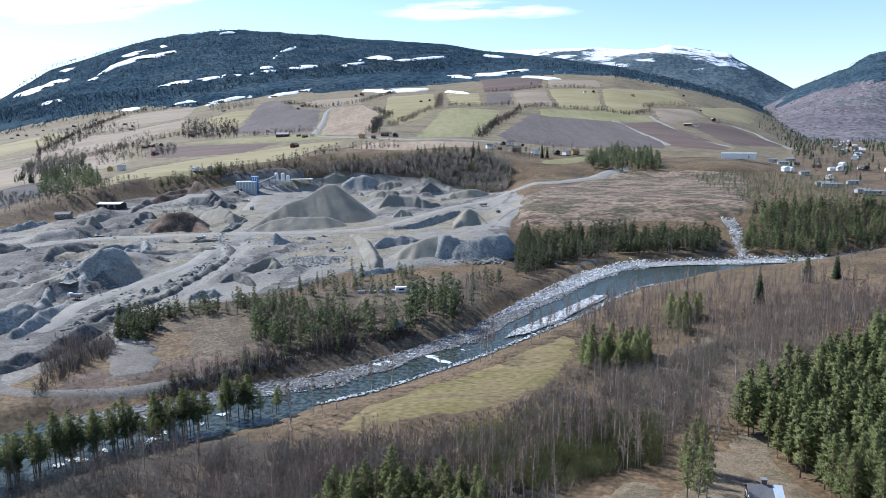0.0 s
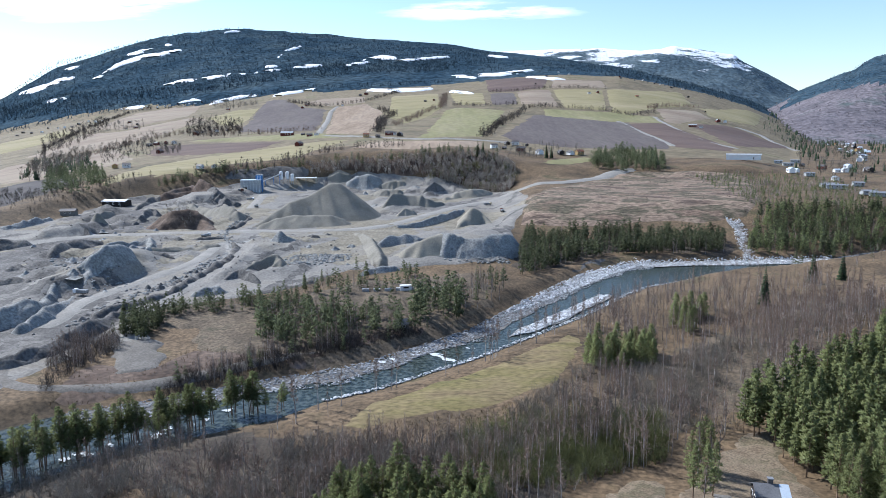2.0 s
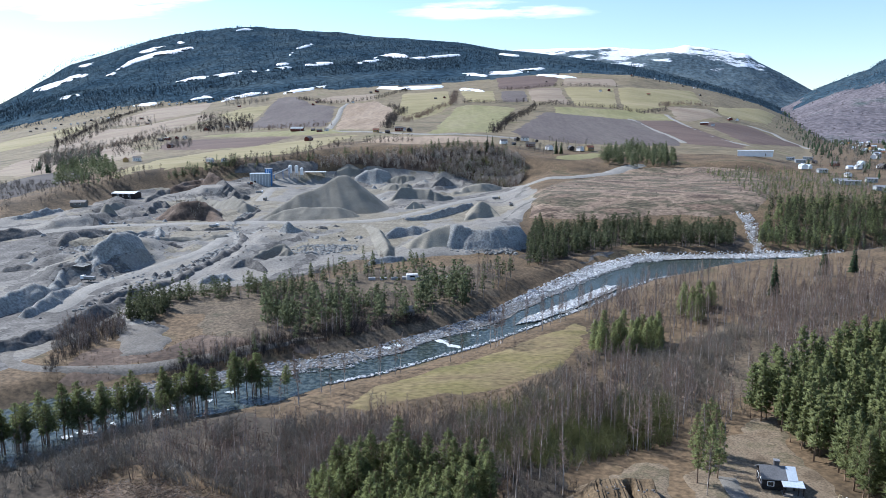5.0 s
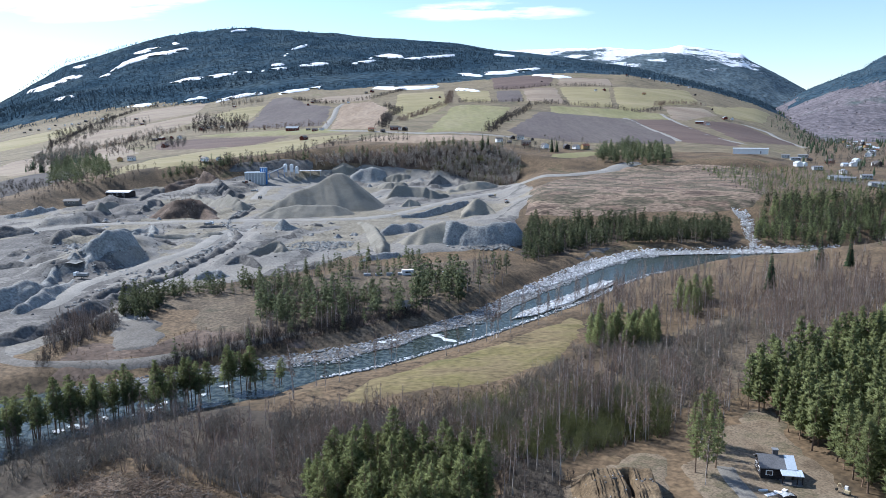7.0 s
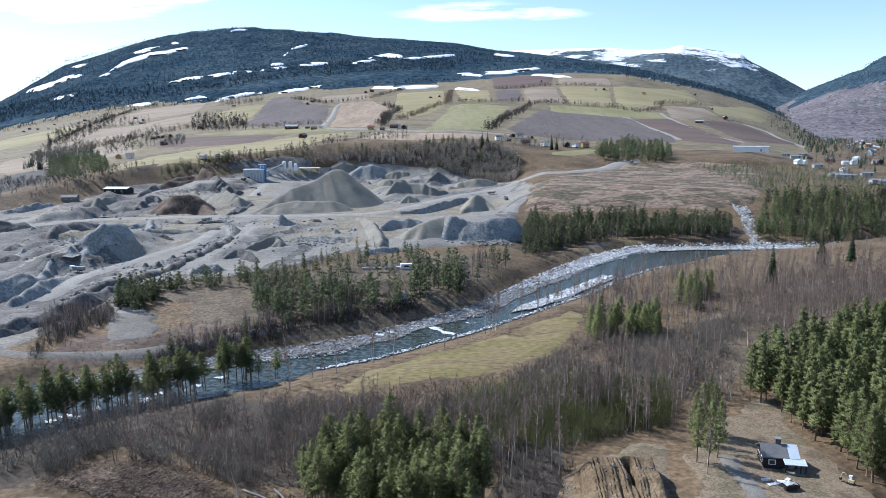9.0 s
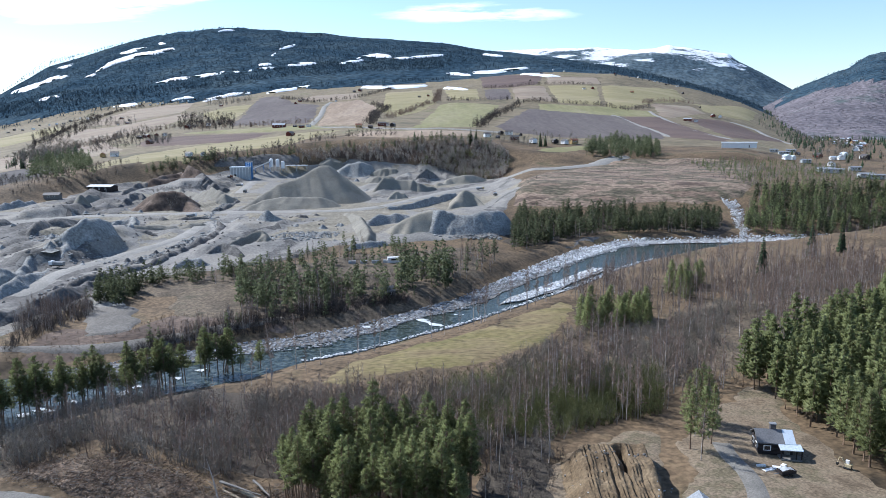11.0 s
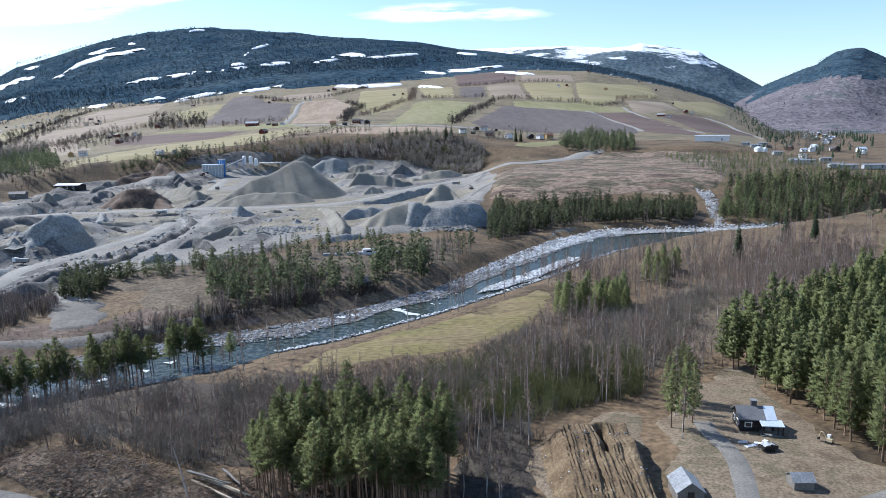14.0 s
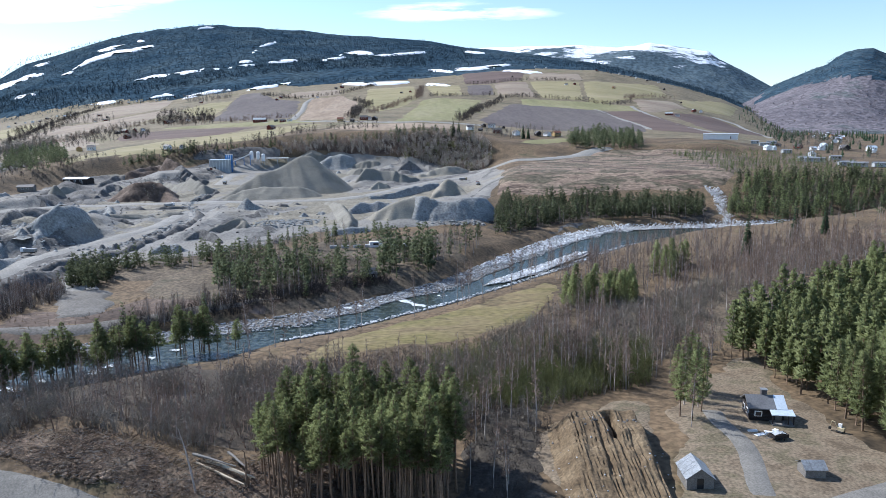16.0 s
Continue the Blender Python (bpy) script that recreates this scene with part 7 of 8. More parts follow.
lone = [tree("spruce_tree", "dark green conical spruce standing alone", "spruce tree", "lone spruces", *spruce_geo(rng, 15), M_BARK, M_SPRUCE) for _ in range(2)]
plant(lone, np.array([SPRUCE_A[:2], SPRUCE_B[:2], SPRUCE_C[:2], ROUND_TREE[:2], (ROUND_TREE[0] + 5, ROUND_TREE[1] + 2), (SPRUCE_C[0] + 32, SPRUCE_C[1] + 30), (SPRUCE_C[0] + 45, SPRUCE_C[1] + 33)]), 0.75, 1.0, 9)


# ---- river stones and white water ----
def stone_geo(rng):
    bm = bmesh.new()
    bmesh.ops.create_icosphere(bm, subdivisions=1, radius=0.5)
    g = Geo()
    sx, sy, sz = rng.uniform(0.8, 1.3), rng.uniform(0.7, 1.1), rng.uniform(0.5, 0.8)
    for v in bm.verts:
        k = rng.uniform(0.78, 1.18)
        g.v.append((v.co.x * k * sx, v.co.y * k * sy, v.co.z * k * sz))
    g.f = [tuple(v.index for v in f.verts) for f in bm.faces]
    bm.free()
    return g


stones = [stone_geo(rng) for _ in range(7)]


def bank_stones(line, count, wide, inward, lo, hi, seed, label):
    e = np.array(line, float)
    r2 = np.random.default_rng(seed + 1000)
    q = along(line, count, 0.01, seed)
    c = np.array(RIVER, float).mean(0)
    off = wide * r2.uniform(-0.1, 1, len(q)) * np.clip(0.85 + 0.7 * fnoise(q[:, 0], q[:, 1], 22, 3, 5), 0.4, 1.2)
    t = np.gradient(e, axis=0)
    near_ = np.argmin(((q[:, None] - e[None]) ** 2).sum(-1), 1)
    side = np.stack([-t[near_, 1], t[near_, 0]], -1)
    side /= np.linalg.norm(side, axis=1)[:, None]
    q = q + side * (off * inward)[:, None]
    mass("river_stones", label, "boulders", M_STONE, stones, q, lo, hi, seed, -0.12, levels=np.maximum(height(q[:, 0], q[:, 1]), 0.14))


rim = np.array(FAR_BANK[1:-1], float)
run = np.gradient(rim, axis=0)
run /= np.linalg.norm(run, axis=1)[:, None]
shore = rim + np.stack([run[:, 1], -run[:, 0]], -1) * 8.0
# Dark bed that shows as gaps between the pale stones.
patch("shingle_bar", "dark stony bed under the far bank's boulders", "shingle", M_DARKDIRT, [tuple(p) for p in rim] + [tuple(p) for p in shore[::-1]], step=2.5, flat=0.12, wobble=0.5)
bank_stones(FAR_BANK[1:-1], 9000, 10.5, -1, 0.25, 0.8, 150, "pale boulders along the far river bank")
bank_stones(NEAR_BANK[5:-1], 1500, 1.7, 1, 0.3, 0.85, 151, "pale stones along the near river bank")
bar_spots = np.concatenate([scatter(BAR_A, 1500, 152), scatter(BAR_B, 1300, 153), scatter(BAR_C, 1100, 154), scatter(STREAM, 420, 155)])
mass("river_stones", "pale boulders on a river bar", "boulders", M_STONE, stones, bar_spots, 0.35, 1.0, 152, -0.1, levels=np.maximum(height(bar_spots[:, 0], bar_spots[:, 1]) + 0.6, 0.35))
for seed_, outline in ((1, [(-9.5, 203), (-7.0, 201), (-4.0, 196), (-1.0, 192), (2.5, 189.5), (0.5, 188), (-3.0, 189.5), (-6.0, 194), (-8.5, 199)]), (2, [(-14, 196), (-9, 199), (-8, 195), (-14, 190), (-22, 183), (-23, 186)]), (3, [(2, 199), (6, 203), (9, 204), (6, 199)]), (4, [(-72, 134), (-66, 141), (-60, 147), (-52, 155), (-52, 151), (-60, 143), (-68, 135)]), (5, [(-82, 124), (-76, 134), (-70, 140), (-70, 136), (-78, 125)])):
    patch("white_water", "white foaming rapid in the river", "rapids", M_FOAM, outline, step=0.5, flat=0.1, relief=0.45, wobble=1.5, torn=0.05 if seed_ == 1 else -0.2, seed=seed_)
mass("rubble", "broken grey rock lying about the pit", "rubble", M_CRUSH, stones, np.concatenate([scatter(RUBBLE_A, 620, 161), scatter(RUBBLE_B, 420, 162), scatter(RUBBLE_C, 300, 163), along(BERM, 900, 1.5, 164)]), 0.6, 1.7, 161, -0.2)


# ---- buildings ----
def house(name, label, category, group, w, d, wall_h, roof_h, wall_mat, roof_mat, windows=2, chimney=True, ridge_x=True):
    """A gabled house on its base point, the ridge along x, with roof, door and framed windows."""
    base = tagged(new(name), label, category, group)
    g = Geo()
    x, y = w / 2, d / 2
    g.v += [(-x, -y, -0.6), (x, -y, -0.6), (x, y, -0.6), (-x, y, -0.6), (-x, -y, wall_h), (x, -y, wall_h), (x, y, wall_h), (-x, y, wall_h), (-x, 0, wall_h + roof_h), (x, 0, wall_h + roof_h)]
    g.f += [(0, 1, 5, 4), (1, 2, 6, 9, 5), (2, 3, 7, 6), (3, 0, 4, 8, 7), (0, 3, 2, 1)]
    g.obj("wall", wall_mat, base)
    r, o, t = Geo(), 0.45, 0.18
    drop = o * roof_h / y
    for s in (-1, 1):
        n = len(r.v)
        r.v += [(-x - o, s * (y + o), wall_h - drop + 0.04), (x + o, s * (y + o), wall_h - drop + 0.04), (x + o, 0, wall_h + roof_h + 0.04), (-x - o, 0, wall_h + roof_h + 0.04)]
        r.v += [(a, b, c + t) for a, b, c in r.v[n : n + 4]]
        r.f += [tuple(n + k for k in q) for q in ((4, 5, 6, 7), (3, 2, 1, 0), (0, 1, 5, 4), (1, 2, 6, 5), (3, 0, 4, 7))]
    r.obj("roof", roof_mat, base)
    for k in range(windows):
        cx = -x + w * (k + 1) / (windows + 1)
        for s in (-1, 1):
            f = Geo().box(cx - 0.6, cx + 0.6, s * y - 0.06, s * y + 0.06, wall_h * 0.42, wall_h * 0.85).obj("window", M_WHITE, base)
            Geo().box(cx - 0.46, cx + 0.46, s * y - 0.085, s * y + 0.085, wall_h * 0.47, wall_h * 0.80).obj("pane", M_DARK, f)
    Geo().box(x * 0.55, x * 0.55 + 0.95, -y - 0.07, -y + 0.02, 0, 2.2).obj("door", M_GREYWOOD, base)
    if chimney:
        Geo().box(-0.35, 0.35, -0.3, 0.3, wall_h + roof_h * 0.7, wall_h + roof_h + 0.8).obj("chimney", M_SLATE, base)
    return base


def settle(proto, spots, seed, low=0.40, high=0.66):
    r2 = random.Random(seed)
    first = True
    for x, y in spots:
        s = r2.uniform(low, high)
        m = Matrix.LocRotScale((x, y, float(height(x, y)) + 0.3 + 0.0007 * math.hypot(x, y)), Euler((0, 0, r2.choice((0, 1.57)) + r2.uniform(-0.5, 0.5))), Vector((s, s, s)))
        if first:
            proto.matrix_basis, first = m, False
        else:
            copy_thing(proto, pose(0, 0, 0)).matrix_basis = m


settle(house("house", "white wooden house with a dark roof", "house", "houses on the valley side", 11, 8, 4.4, 2.6, M_WHITE, M_SLATE, 3), HOMES_WHITE0, 1)
if len(HOMES_WHITE1):
    settle(house("house", "white house with pale tin roof", "house", "houses on the valley side", 11, 8, 4.0, 2.4, M_WHITE, M_TIN, 3), HOMES_WHITE1, 2)
settle(house("house", "dark wooden house with a slate roof", "house", "houses on the valley side", 10, 7.5, 3.8, 2.4, M_DARKWOOD, M_SLATE, 3), HOMES_DARK0, 3)
settle(house("farmhouse", "red wooden farm building with a dark roof", "farm building", "farm buildings on the valley side", 15, 9, 4.8, 3.0, M_RED, M_SLATE, 3, False), HOMES_RED0, 4)
settle(house("house", "ochre house with red tiled roof", "house", "houses on the valley side", 11, 8, 4.2, 2.6, M_OCHRE, M_TILE, 3), HOMES_OCHRE0, 5)
settle(house("barn", "large dark barn with a pale roof", "barn", "barns on the valley side", 26, 12, 5.5, 3.5, M_RED, M_PALESTEEL, 4, False), HOMES_BARN0, 6)


def set_at(ob, place, turn, lift=0.05):
    ob.matrix_basis = pose(place[0], place[1], float(height(place[0], place[1])) + lift, 0, 0, turn) @ Matrix.Diagonal((*ob.scale, 1))
    return ob


hall = house("factory_hall", "long white factory hall with a flat pale roof", "factory hall", "", 30, 11, 4.2, 0.7, M_WHITE, M_PALESTEEL, 0, False)
set_at(hall, LONG_HALL, -24, 1.0)
for k, (x, y) in enumerate(WAREHOUSES):
    h2 = house("warehouse", "low warehouse with a pale metal roof", "warehouse", "warehouses beside the factory hall", 7 + 2 * (k % 4), 5.5, 1.9, 0.6, M_PALESTEEL, M_OLDTIN, 3, False)
    set_at(h2, (x, y), -24 + 9 * (k % 3), 1.0)

# gravel works
works = tagged(new("gravel_works_hall"), "pale sheet-steel hall of the gravel works", "industrial hall")
Geo().box(-8, 8, -6, 6, -1, 9.5).obj("wall", M_PALESTEEL, works)
Geo().box(-8.3, 8.3, -6.3, 6.3, 9.5, 9.9).obj("roof", M_TIN, works)
Geo().box(-6, -3, -6.1, -5.9, 0, 4).obj("door", M_DARK, works)
for k in range(7):
    Geo().box(-7.7 + 2.4 * k, -7.45 + 2.4 * k, -6.12, -6.0, 0, 9.4).obj("wall_rib", M_WHITE, works)
set_at(works, PLANT_HALL, 8, 0.8)
tower = tagged(new("silo_tower"), "tall blue sheet-steel silo tower with pale stripes", "silo")
Geo().box(-2.7, 2.7, -2.7, 2.7, -1, 13).obj("shell", M_BLUE, tower)
Geo().box(-2.9, 2.9, -2.9, 2.9, 13, 13.35).obj("roof", M_PALESTEEL, tower)
for k in (-1.4, 0.0, 1.4):
    Geo().box(k - 0.14, k + 0.14, -2.78, -2.6, 0, 12.9).obj("stripe", M_WHITE, tower)
Geo().tube([(2.95, -1.5, 0), (2.95, -1.5, 13.9)], (0.12, 0.12), 6).obj("ladder_pipe", M_PALESTEEL, tower)
set_at(tower, PLANT_TOWER, 8, 0.8)
for k, (dx, dy, hh) in enumerate(((-5.5, 0, 9.5), (-0.5, 1.5, 9.0), (4.0, 0.5, 8.5))):
    silo = tagged(new("cement_silo"), "white steel cement silo on a frame", "silo", "white cement silos")
    Geo().tube([(0, 0, 2.2), (0, 0, 2.6), (0, 0, hh - 0.7), (0, 0, hh), (0, 0, hh + 0.15)], (0.5, 1.55, 1.55, 0.8, 0.05), 14).obj("tank", M_WHITE, silo)
    for a in (0.785, 2.356, 3.927, 5.498):
        Geo().tube([(1.3 * math.cos(a), 1.3 * math.sin(a), -0.5), (1.3 * math.cos(a), 1.3 * math.sin(a), 3)], (0.13, 0.13), 5).obj("leg", M_PALESTEEL, silo)
    set_at(silo, (PLANT_SILO[0] + dx, PLANT_SILO[1] + dy), 0, 0.8)
canopy = tagged(new("works_canopy"), "long low white roof over the gravel works", "canopy")
Geo().box(-9, 9, -3, 3, 3.6, 4.1).obj("roof", M_WHITE, canopy)
for px_ in (-8.5, 0, 8.5):
    for py_ in (-2.6, 2.6):
        Geo().box(px_ - 0.15, px_ + 0.15, py_ - 0.15, py_ + 0.15, -0.6, 3.6).obj("post", M_PALESTEEL, canopy)
set_at(canopy, PLANT_ROOF, 4, 0.8)
belt = tagged(new("conveyor"), "inclined steel conveyor beside the silo tower", "conveyor")
Geo().tube([(-9, 0, 0.8), (9, 0, 8.5)], (0.55, 0.55), 4).obj("belt_frame", M_PALESTEEL, belt)
for px_, hh in ((-4, 2.7), (3, 5.6), (8, 7.8)):
    Geo().box(px_ - 0.2, px_ + 0.2, -0.9, 0.9, -0.6, hh).obj("leg", M_BLUE, belt)
set_at(belt, (PLANT_SILO[0] - 14, PLANT_SILO[1] - 4), 12, 0.8)
set_at(house("pit_shed", "low shed with a white roof in the pit", "shed", "", 17, 9, 3.6, 1.0, M_DARKWOOD, M_WHITE, 3, False), PIT_SHED, -6, 0.8)
set_at(house("pit_house", "weathered shed at the pit edge", "shed", "", 9, 6, 2.4, 1.2, M_GREYWOOD, M_SLATE, 2, False), PIT_HOUSE, 10, 0.8)


def truck(name, label, cab, place, turn):
    """A lorry or loader a few metres long: chassis, cab, box and wheels."""
    t = tagged(new(name), label, "vehicle", "vehicles in the pit")
    Geo().box(-3.6, 3.6, -1.1, 1.1, 0.7, 1.05).obj("chassis", M_RUBBER, t)
    c_ = Geo().box(2.0, 3.7, -1.15, 1.15, 1.05, 2.9).obj("cab", cab, t)
    Geo().box(3.0, 3.74, -0.95, 0.95, 1.9, 2.7).obj("windscreen", M_DARK, c_)
    b = Geo()
    b.v += [(-3.6, -1.2, 1.05), (1.7, -1.2, 1.05), (1.7, 1.2, 1.05), (-3.6, 1.2, 1.05), (-4.0, -1.3, 2.5), (1.8, -1.3, 2.5), (1.8, 1.3, 2.5), (-4.0, 1.3, 2.5)]
    b.f += [(3, 2, 1, 0), (4, 5, 6, 7), (0, 1, 5, 4), (1, 2, 6, 5), (2, 3, 7, 6), (3, 0, 4, 7)]
    b.obj("tipper_body", M_OLDTIN, t)
    for wx in (-2.6, -1.3, 2.7):
        for wy in (-1.05, 1.05):
            Geo().tube([(wx, wy - 0.2, 0.5), (wx, wy + 0.2, 0.5)], (0.52, 0.52), 10).obj("wheel", M_RUBBER, t)
    t.scale = (0.72, 0.72, 0.72)
    return set_at(t, place, turn, 0.8)


for k, (x, y) in enumerate(TRUCKS):
    truck("lorry", "tipper lorry parked in the gravel pit", (M_WHITE, M_YELLOW, M_RED, M_WHITE)[k % 4], (x, y), (20, 95, -40, 170, 60)[k % 5])
for k in range(9):
    b = tagged(Geo().box(-1.3, 1.3, -0.7, 0.7, -0.2, 1.3).obj("block_stack", M_PALESTEEL), "pale stacked blocks under the pines", "block stack", "block stacks under the pines")
    set_at(b, (BLOCKS[0] + 4.2 * k, BLOCKS[1] + 0.5 * k), 5 + 3 * (k % 3), 0.1)
caravan = tagged(new("caravan"), "small white caravan among the trees", "caravan")
Geo().box(-2.2, 2.2, -1, 1, 0.5, 2.5).obj("body", M_WHITE, caravan)
Geo().box(-1, 1, -1.04, -0.9, 1.4, 2.0).obj("window", M_DARK, caravan)
for wy in (-0.95, 0.95):
    Geo().tube([(0, wy - 0.1, 0.35), (0, wy + 0.1, 0.35)], (0.36, 0.36), 10).obj("wheel", M_RUBBER, caravan)
set_at(caravan, BLOCKS_B, 10)
set_at(house("hut", "small dark wooden hut on the far bank", "hut", "", 3.4, 2.8, 2.0, 1.1, M_DARKWOOD, M_ROOF, 1, False), HUT, 35)

# ---- cabin yard ----
cabin = tagged(new("cabin"), "dark-stained cabin with grey and pale tin roofs", "cabin")
g = Geo()
X, Y, WH, RH = 2.45, 2.0, 2.1, 1.15
g.v += [(-X, -Y, -0.5), (X, -Y, -0.5), (X, Y, -0.5), (-X, Y, -0.5), (-X, -Y, WH), (X, -Y, WH), (X, Y, WH), (-X, Y, WH), (-X, 0, WH + RH), (X, 0, WH + RH)]
g.f += [(0, 1, 5, 4), (1, 2, 6, 9, 5), (2, 3, 7, 6), (3, 0, 4, 8, 7)]
wall = g.obj("wall", M_DARKWOOD, cabin)
for k in range(9):
    Geo().tube([(-X - 0.05, -Y - 0.02, 0.13 + 0.227 * k), (X + 0.05, -Y - 0.02, 0.13 + 0.227 * k)], (0.12, 0.12), 6).obj("log", M_DARKWOOD, wall)
    Geo().tube([(-X - 0.02, -Y - 0.05, 0.13 + 0.227 * k), (-X - 0.02, Y + 0.05, 0.13 + 0.227 * k)], (0.12, 0.12), 6).obj("log", M_DARKWOOD, wall)


def slab(points, thick):
    """A roof panel from four corners."""
    s = Geo()
    s.v = [tuple(p) for p in points] + [(a, b, c + thick) for a, b, c in points]
    s.f = [(3, 2, 1, 0), (4, 5, 6, 7), (0, 1, 5, 4), (1, 2, 6, 5), (2, 3, 7, 6), (3, 0, 4, 7)]
    return s


O = 0.4
lowz = WH - O * RH / Y
roof = slab([(-X - O, -Y - O, lowz), (X - 1.2, -Y - O, lowz), (X - 1.2, 0, WH + RH), (-X - O, 0, WH + RH)], 0.16).obj("roof_panel", M_ROOF, cabin)
slab([(X + O, Y + O, lowz), (-X - O, Y + O, lowz), (-X - O, 0, WH + RH), (X + O, 0, WH + RH)], 0.16).obj("roof_panel", M_ROOF, cabin)
slab([(X - 1.195, -Y - O, lowz + 0.02), (X + O, -Y - O, lowz + 0.02), (X + O, 0, WH + RH + 0.02), (X - 1.195, 0, WH + RH + 0.02)], 0.17).obj("roof_panel", M_TIN, cabin, "pale tin roof panel")
porch = slab([(0.2, -Y - 1.8, 1.55), (X + 1.1, -Y - 1.8, 1.55), (X + 1.1, -Y - 0.2, lowz + 0.05), (0.2, -Y - 0.2, lowz + 0.05)], 0.1).obj("porch_roof", M_TIN, cabin, "pale tin porch roof")
for k in range(7):
    a = 0.4 + 0.5 * k
    slab([(a, -Y - 1.8, 1.66), (a + 0.05, -Y - 1.8, 1.66), (a + 0.05, -Y - 0.2, lowz + 0.16), (a, -Y - 0.2, lowz + 0.16)], 0.03).obj("roof_seam", M_TIN, porch)
for a in (0.4, 2.6, X + 0.9):
    Geo().box(a - 0.08, a + 0.08, -Y - 1.72, -Y - 1.6, -0.4, 1.6).obj("porch_post", M_DARKWOOD, cabin)
Geo().box(0.3, X + 1.0, -Y - 1.95, -Y, -0.2, 0.18).obj("porch_floor", M_GREYWOOD, cabin)
for cx in (-1.3,):
    w_ = Geo().box(cx - 0.55, cx + 0.55, -Y - 0.2, -Y - 0.08, 0.7, 1.55).obj("window", M_WHITE, cabin, "white window frame")
    Geo().box(cx - 0.42, cx + 0.42, -Y - 0.23, -Y - 0.1, 0.81, 1.44).obj("pane", M_DARK, w_)
for cy in (-1.0, 0.9):
    w_ = Geo().box(-X - 0.2, -X - 0.08, cy - 0.5, cy + 0.5, 0.7, 1.55).obj("window", M_WHITE, cabin, "white window frame")
    Geo().box(-X - 0.23, -X - 0.1, cy - 0.37, cy + 0.37, 0.81, 1.44).obj("pane", M_DARK, w_)
Geo().box(1.2, 2.1, -Y - 0.2, -Y - 0.05, 0.18, 1.6).obj("door", M_GREYWOOD, cabin)
ch = Geo().box(-0.4, 0.4, 0.0, 0.7, WH + 0.6, WH + RH + 0.9).obj("chimney", M_SLATE, cabin)
Geo().box(-0.5, 0.5, -0.1, 0.8, WH + RH + 0.9, WH + RH + 1.0).obj("chimney_cap", M_OLDTIN, ch)
set_at(cabin, (CABIN[0] - 0.5, CABIN[1] + 0.9), -10, 0.25)


def shed(name, label, w, d, wall_h, roof_h, left_mat, right_mat, wall_mat, place, turn):
    """A board shed, the ridge along its depth; sheets of its roof lie one by one."""
    s = tagged(new(name), label, "shed")
    x, y = w / 2, d / 2
    b = Geo()
    b.v += [(-x, -y, -0.6), (x, -y, -0.6), (x, y, -0.6), (-x, y, -0.6), (-x, -y, wall_h), (x, -y, wall_h), (x, y, wall_h), (-x, y, wall_h), (0, -y, wall_h + roof_h), (0, y, wall_h + roof_h)]
    b.f += [(0, 1, 5, 8, 4), (1, 2, 6, 5), (2, 3, 7, 9, 6), (3, 0, 4, 7)]
    wall_ = b.obj("wall", wall_mat, s)
    for k in range(int(w / 0.3)):
        bx = -x + 0.15 + 0.3 * k
        top = wall_h + roof_h * (1 - abs(bx) / x) - 0.08
        Geo().box(bx - 0.13, bx + 0.13, -y - 0.035, -y - 0.003, -0.1, top).obj("board", wall_mat, wall_)
    Geo().box(-0.4, 0.4, -y - 0.06, -y - 0.036, 0, min(1.5, wall_h)).obj("door", M_DARK, s)
    o = 0.22
    n = 6
    for side, mt in ((-1, left_mat), (1, right_mat)):
        for k in range(n):
            y0, y1 = -y - o + (d + 2 * o) * k / n, -y - o + (d + 2 * o) * (k + 1) / n - 0.02
            low_ = wall_h - o * roof_h / x
            jit = 0.012 * ((k * 7 + side) % 3)
            pts = [(side * (x + o), y0, low_ + 0.03 + jit), (side * (x + o), y1, low_ + 0.03 + jit), (0, y1, wall_h + roof_h + 0.03 + jit), (0, y0, wall_h + roof_h + 0.03 + jit)]
            if side > 0:
                pts = pts[::-1]
            slab(pts, 0.05).obj("roof_sheet", mt, s)
    return set_at(s, place, turn, 0.15)


# Left roof slope grey, right slope paler.
shed("shed", "grey board shed with a grey and a paler tin roof slope", 3.3, 4.1, 1.45, 1.25, M_OLDTIN, M_PALESTEEL, M_GREYWOOD, (SHED_B[0] + 0.3, SHED_B[1] + 2.0), -4)
shed("shed", "small grey shed with a flat-pitched tin roof", 2.3, 2.5, 1.2, 0.65, M_OLDTIN, M_OLDTIN, M_GREYWOOD, (SHED[0] + 0.6, SHED[1] + 1.3), 86)


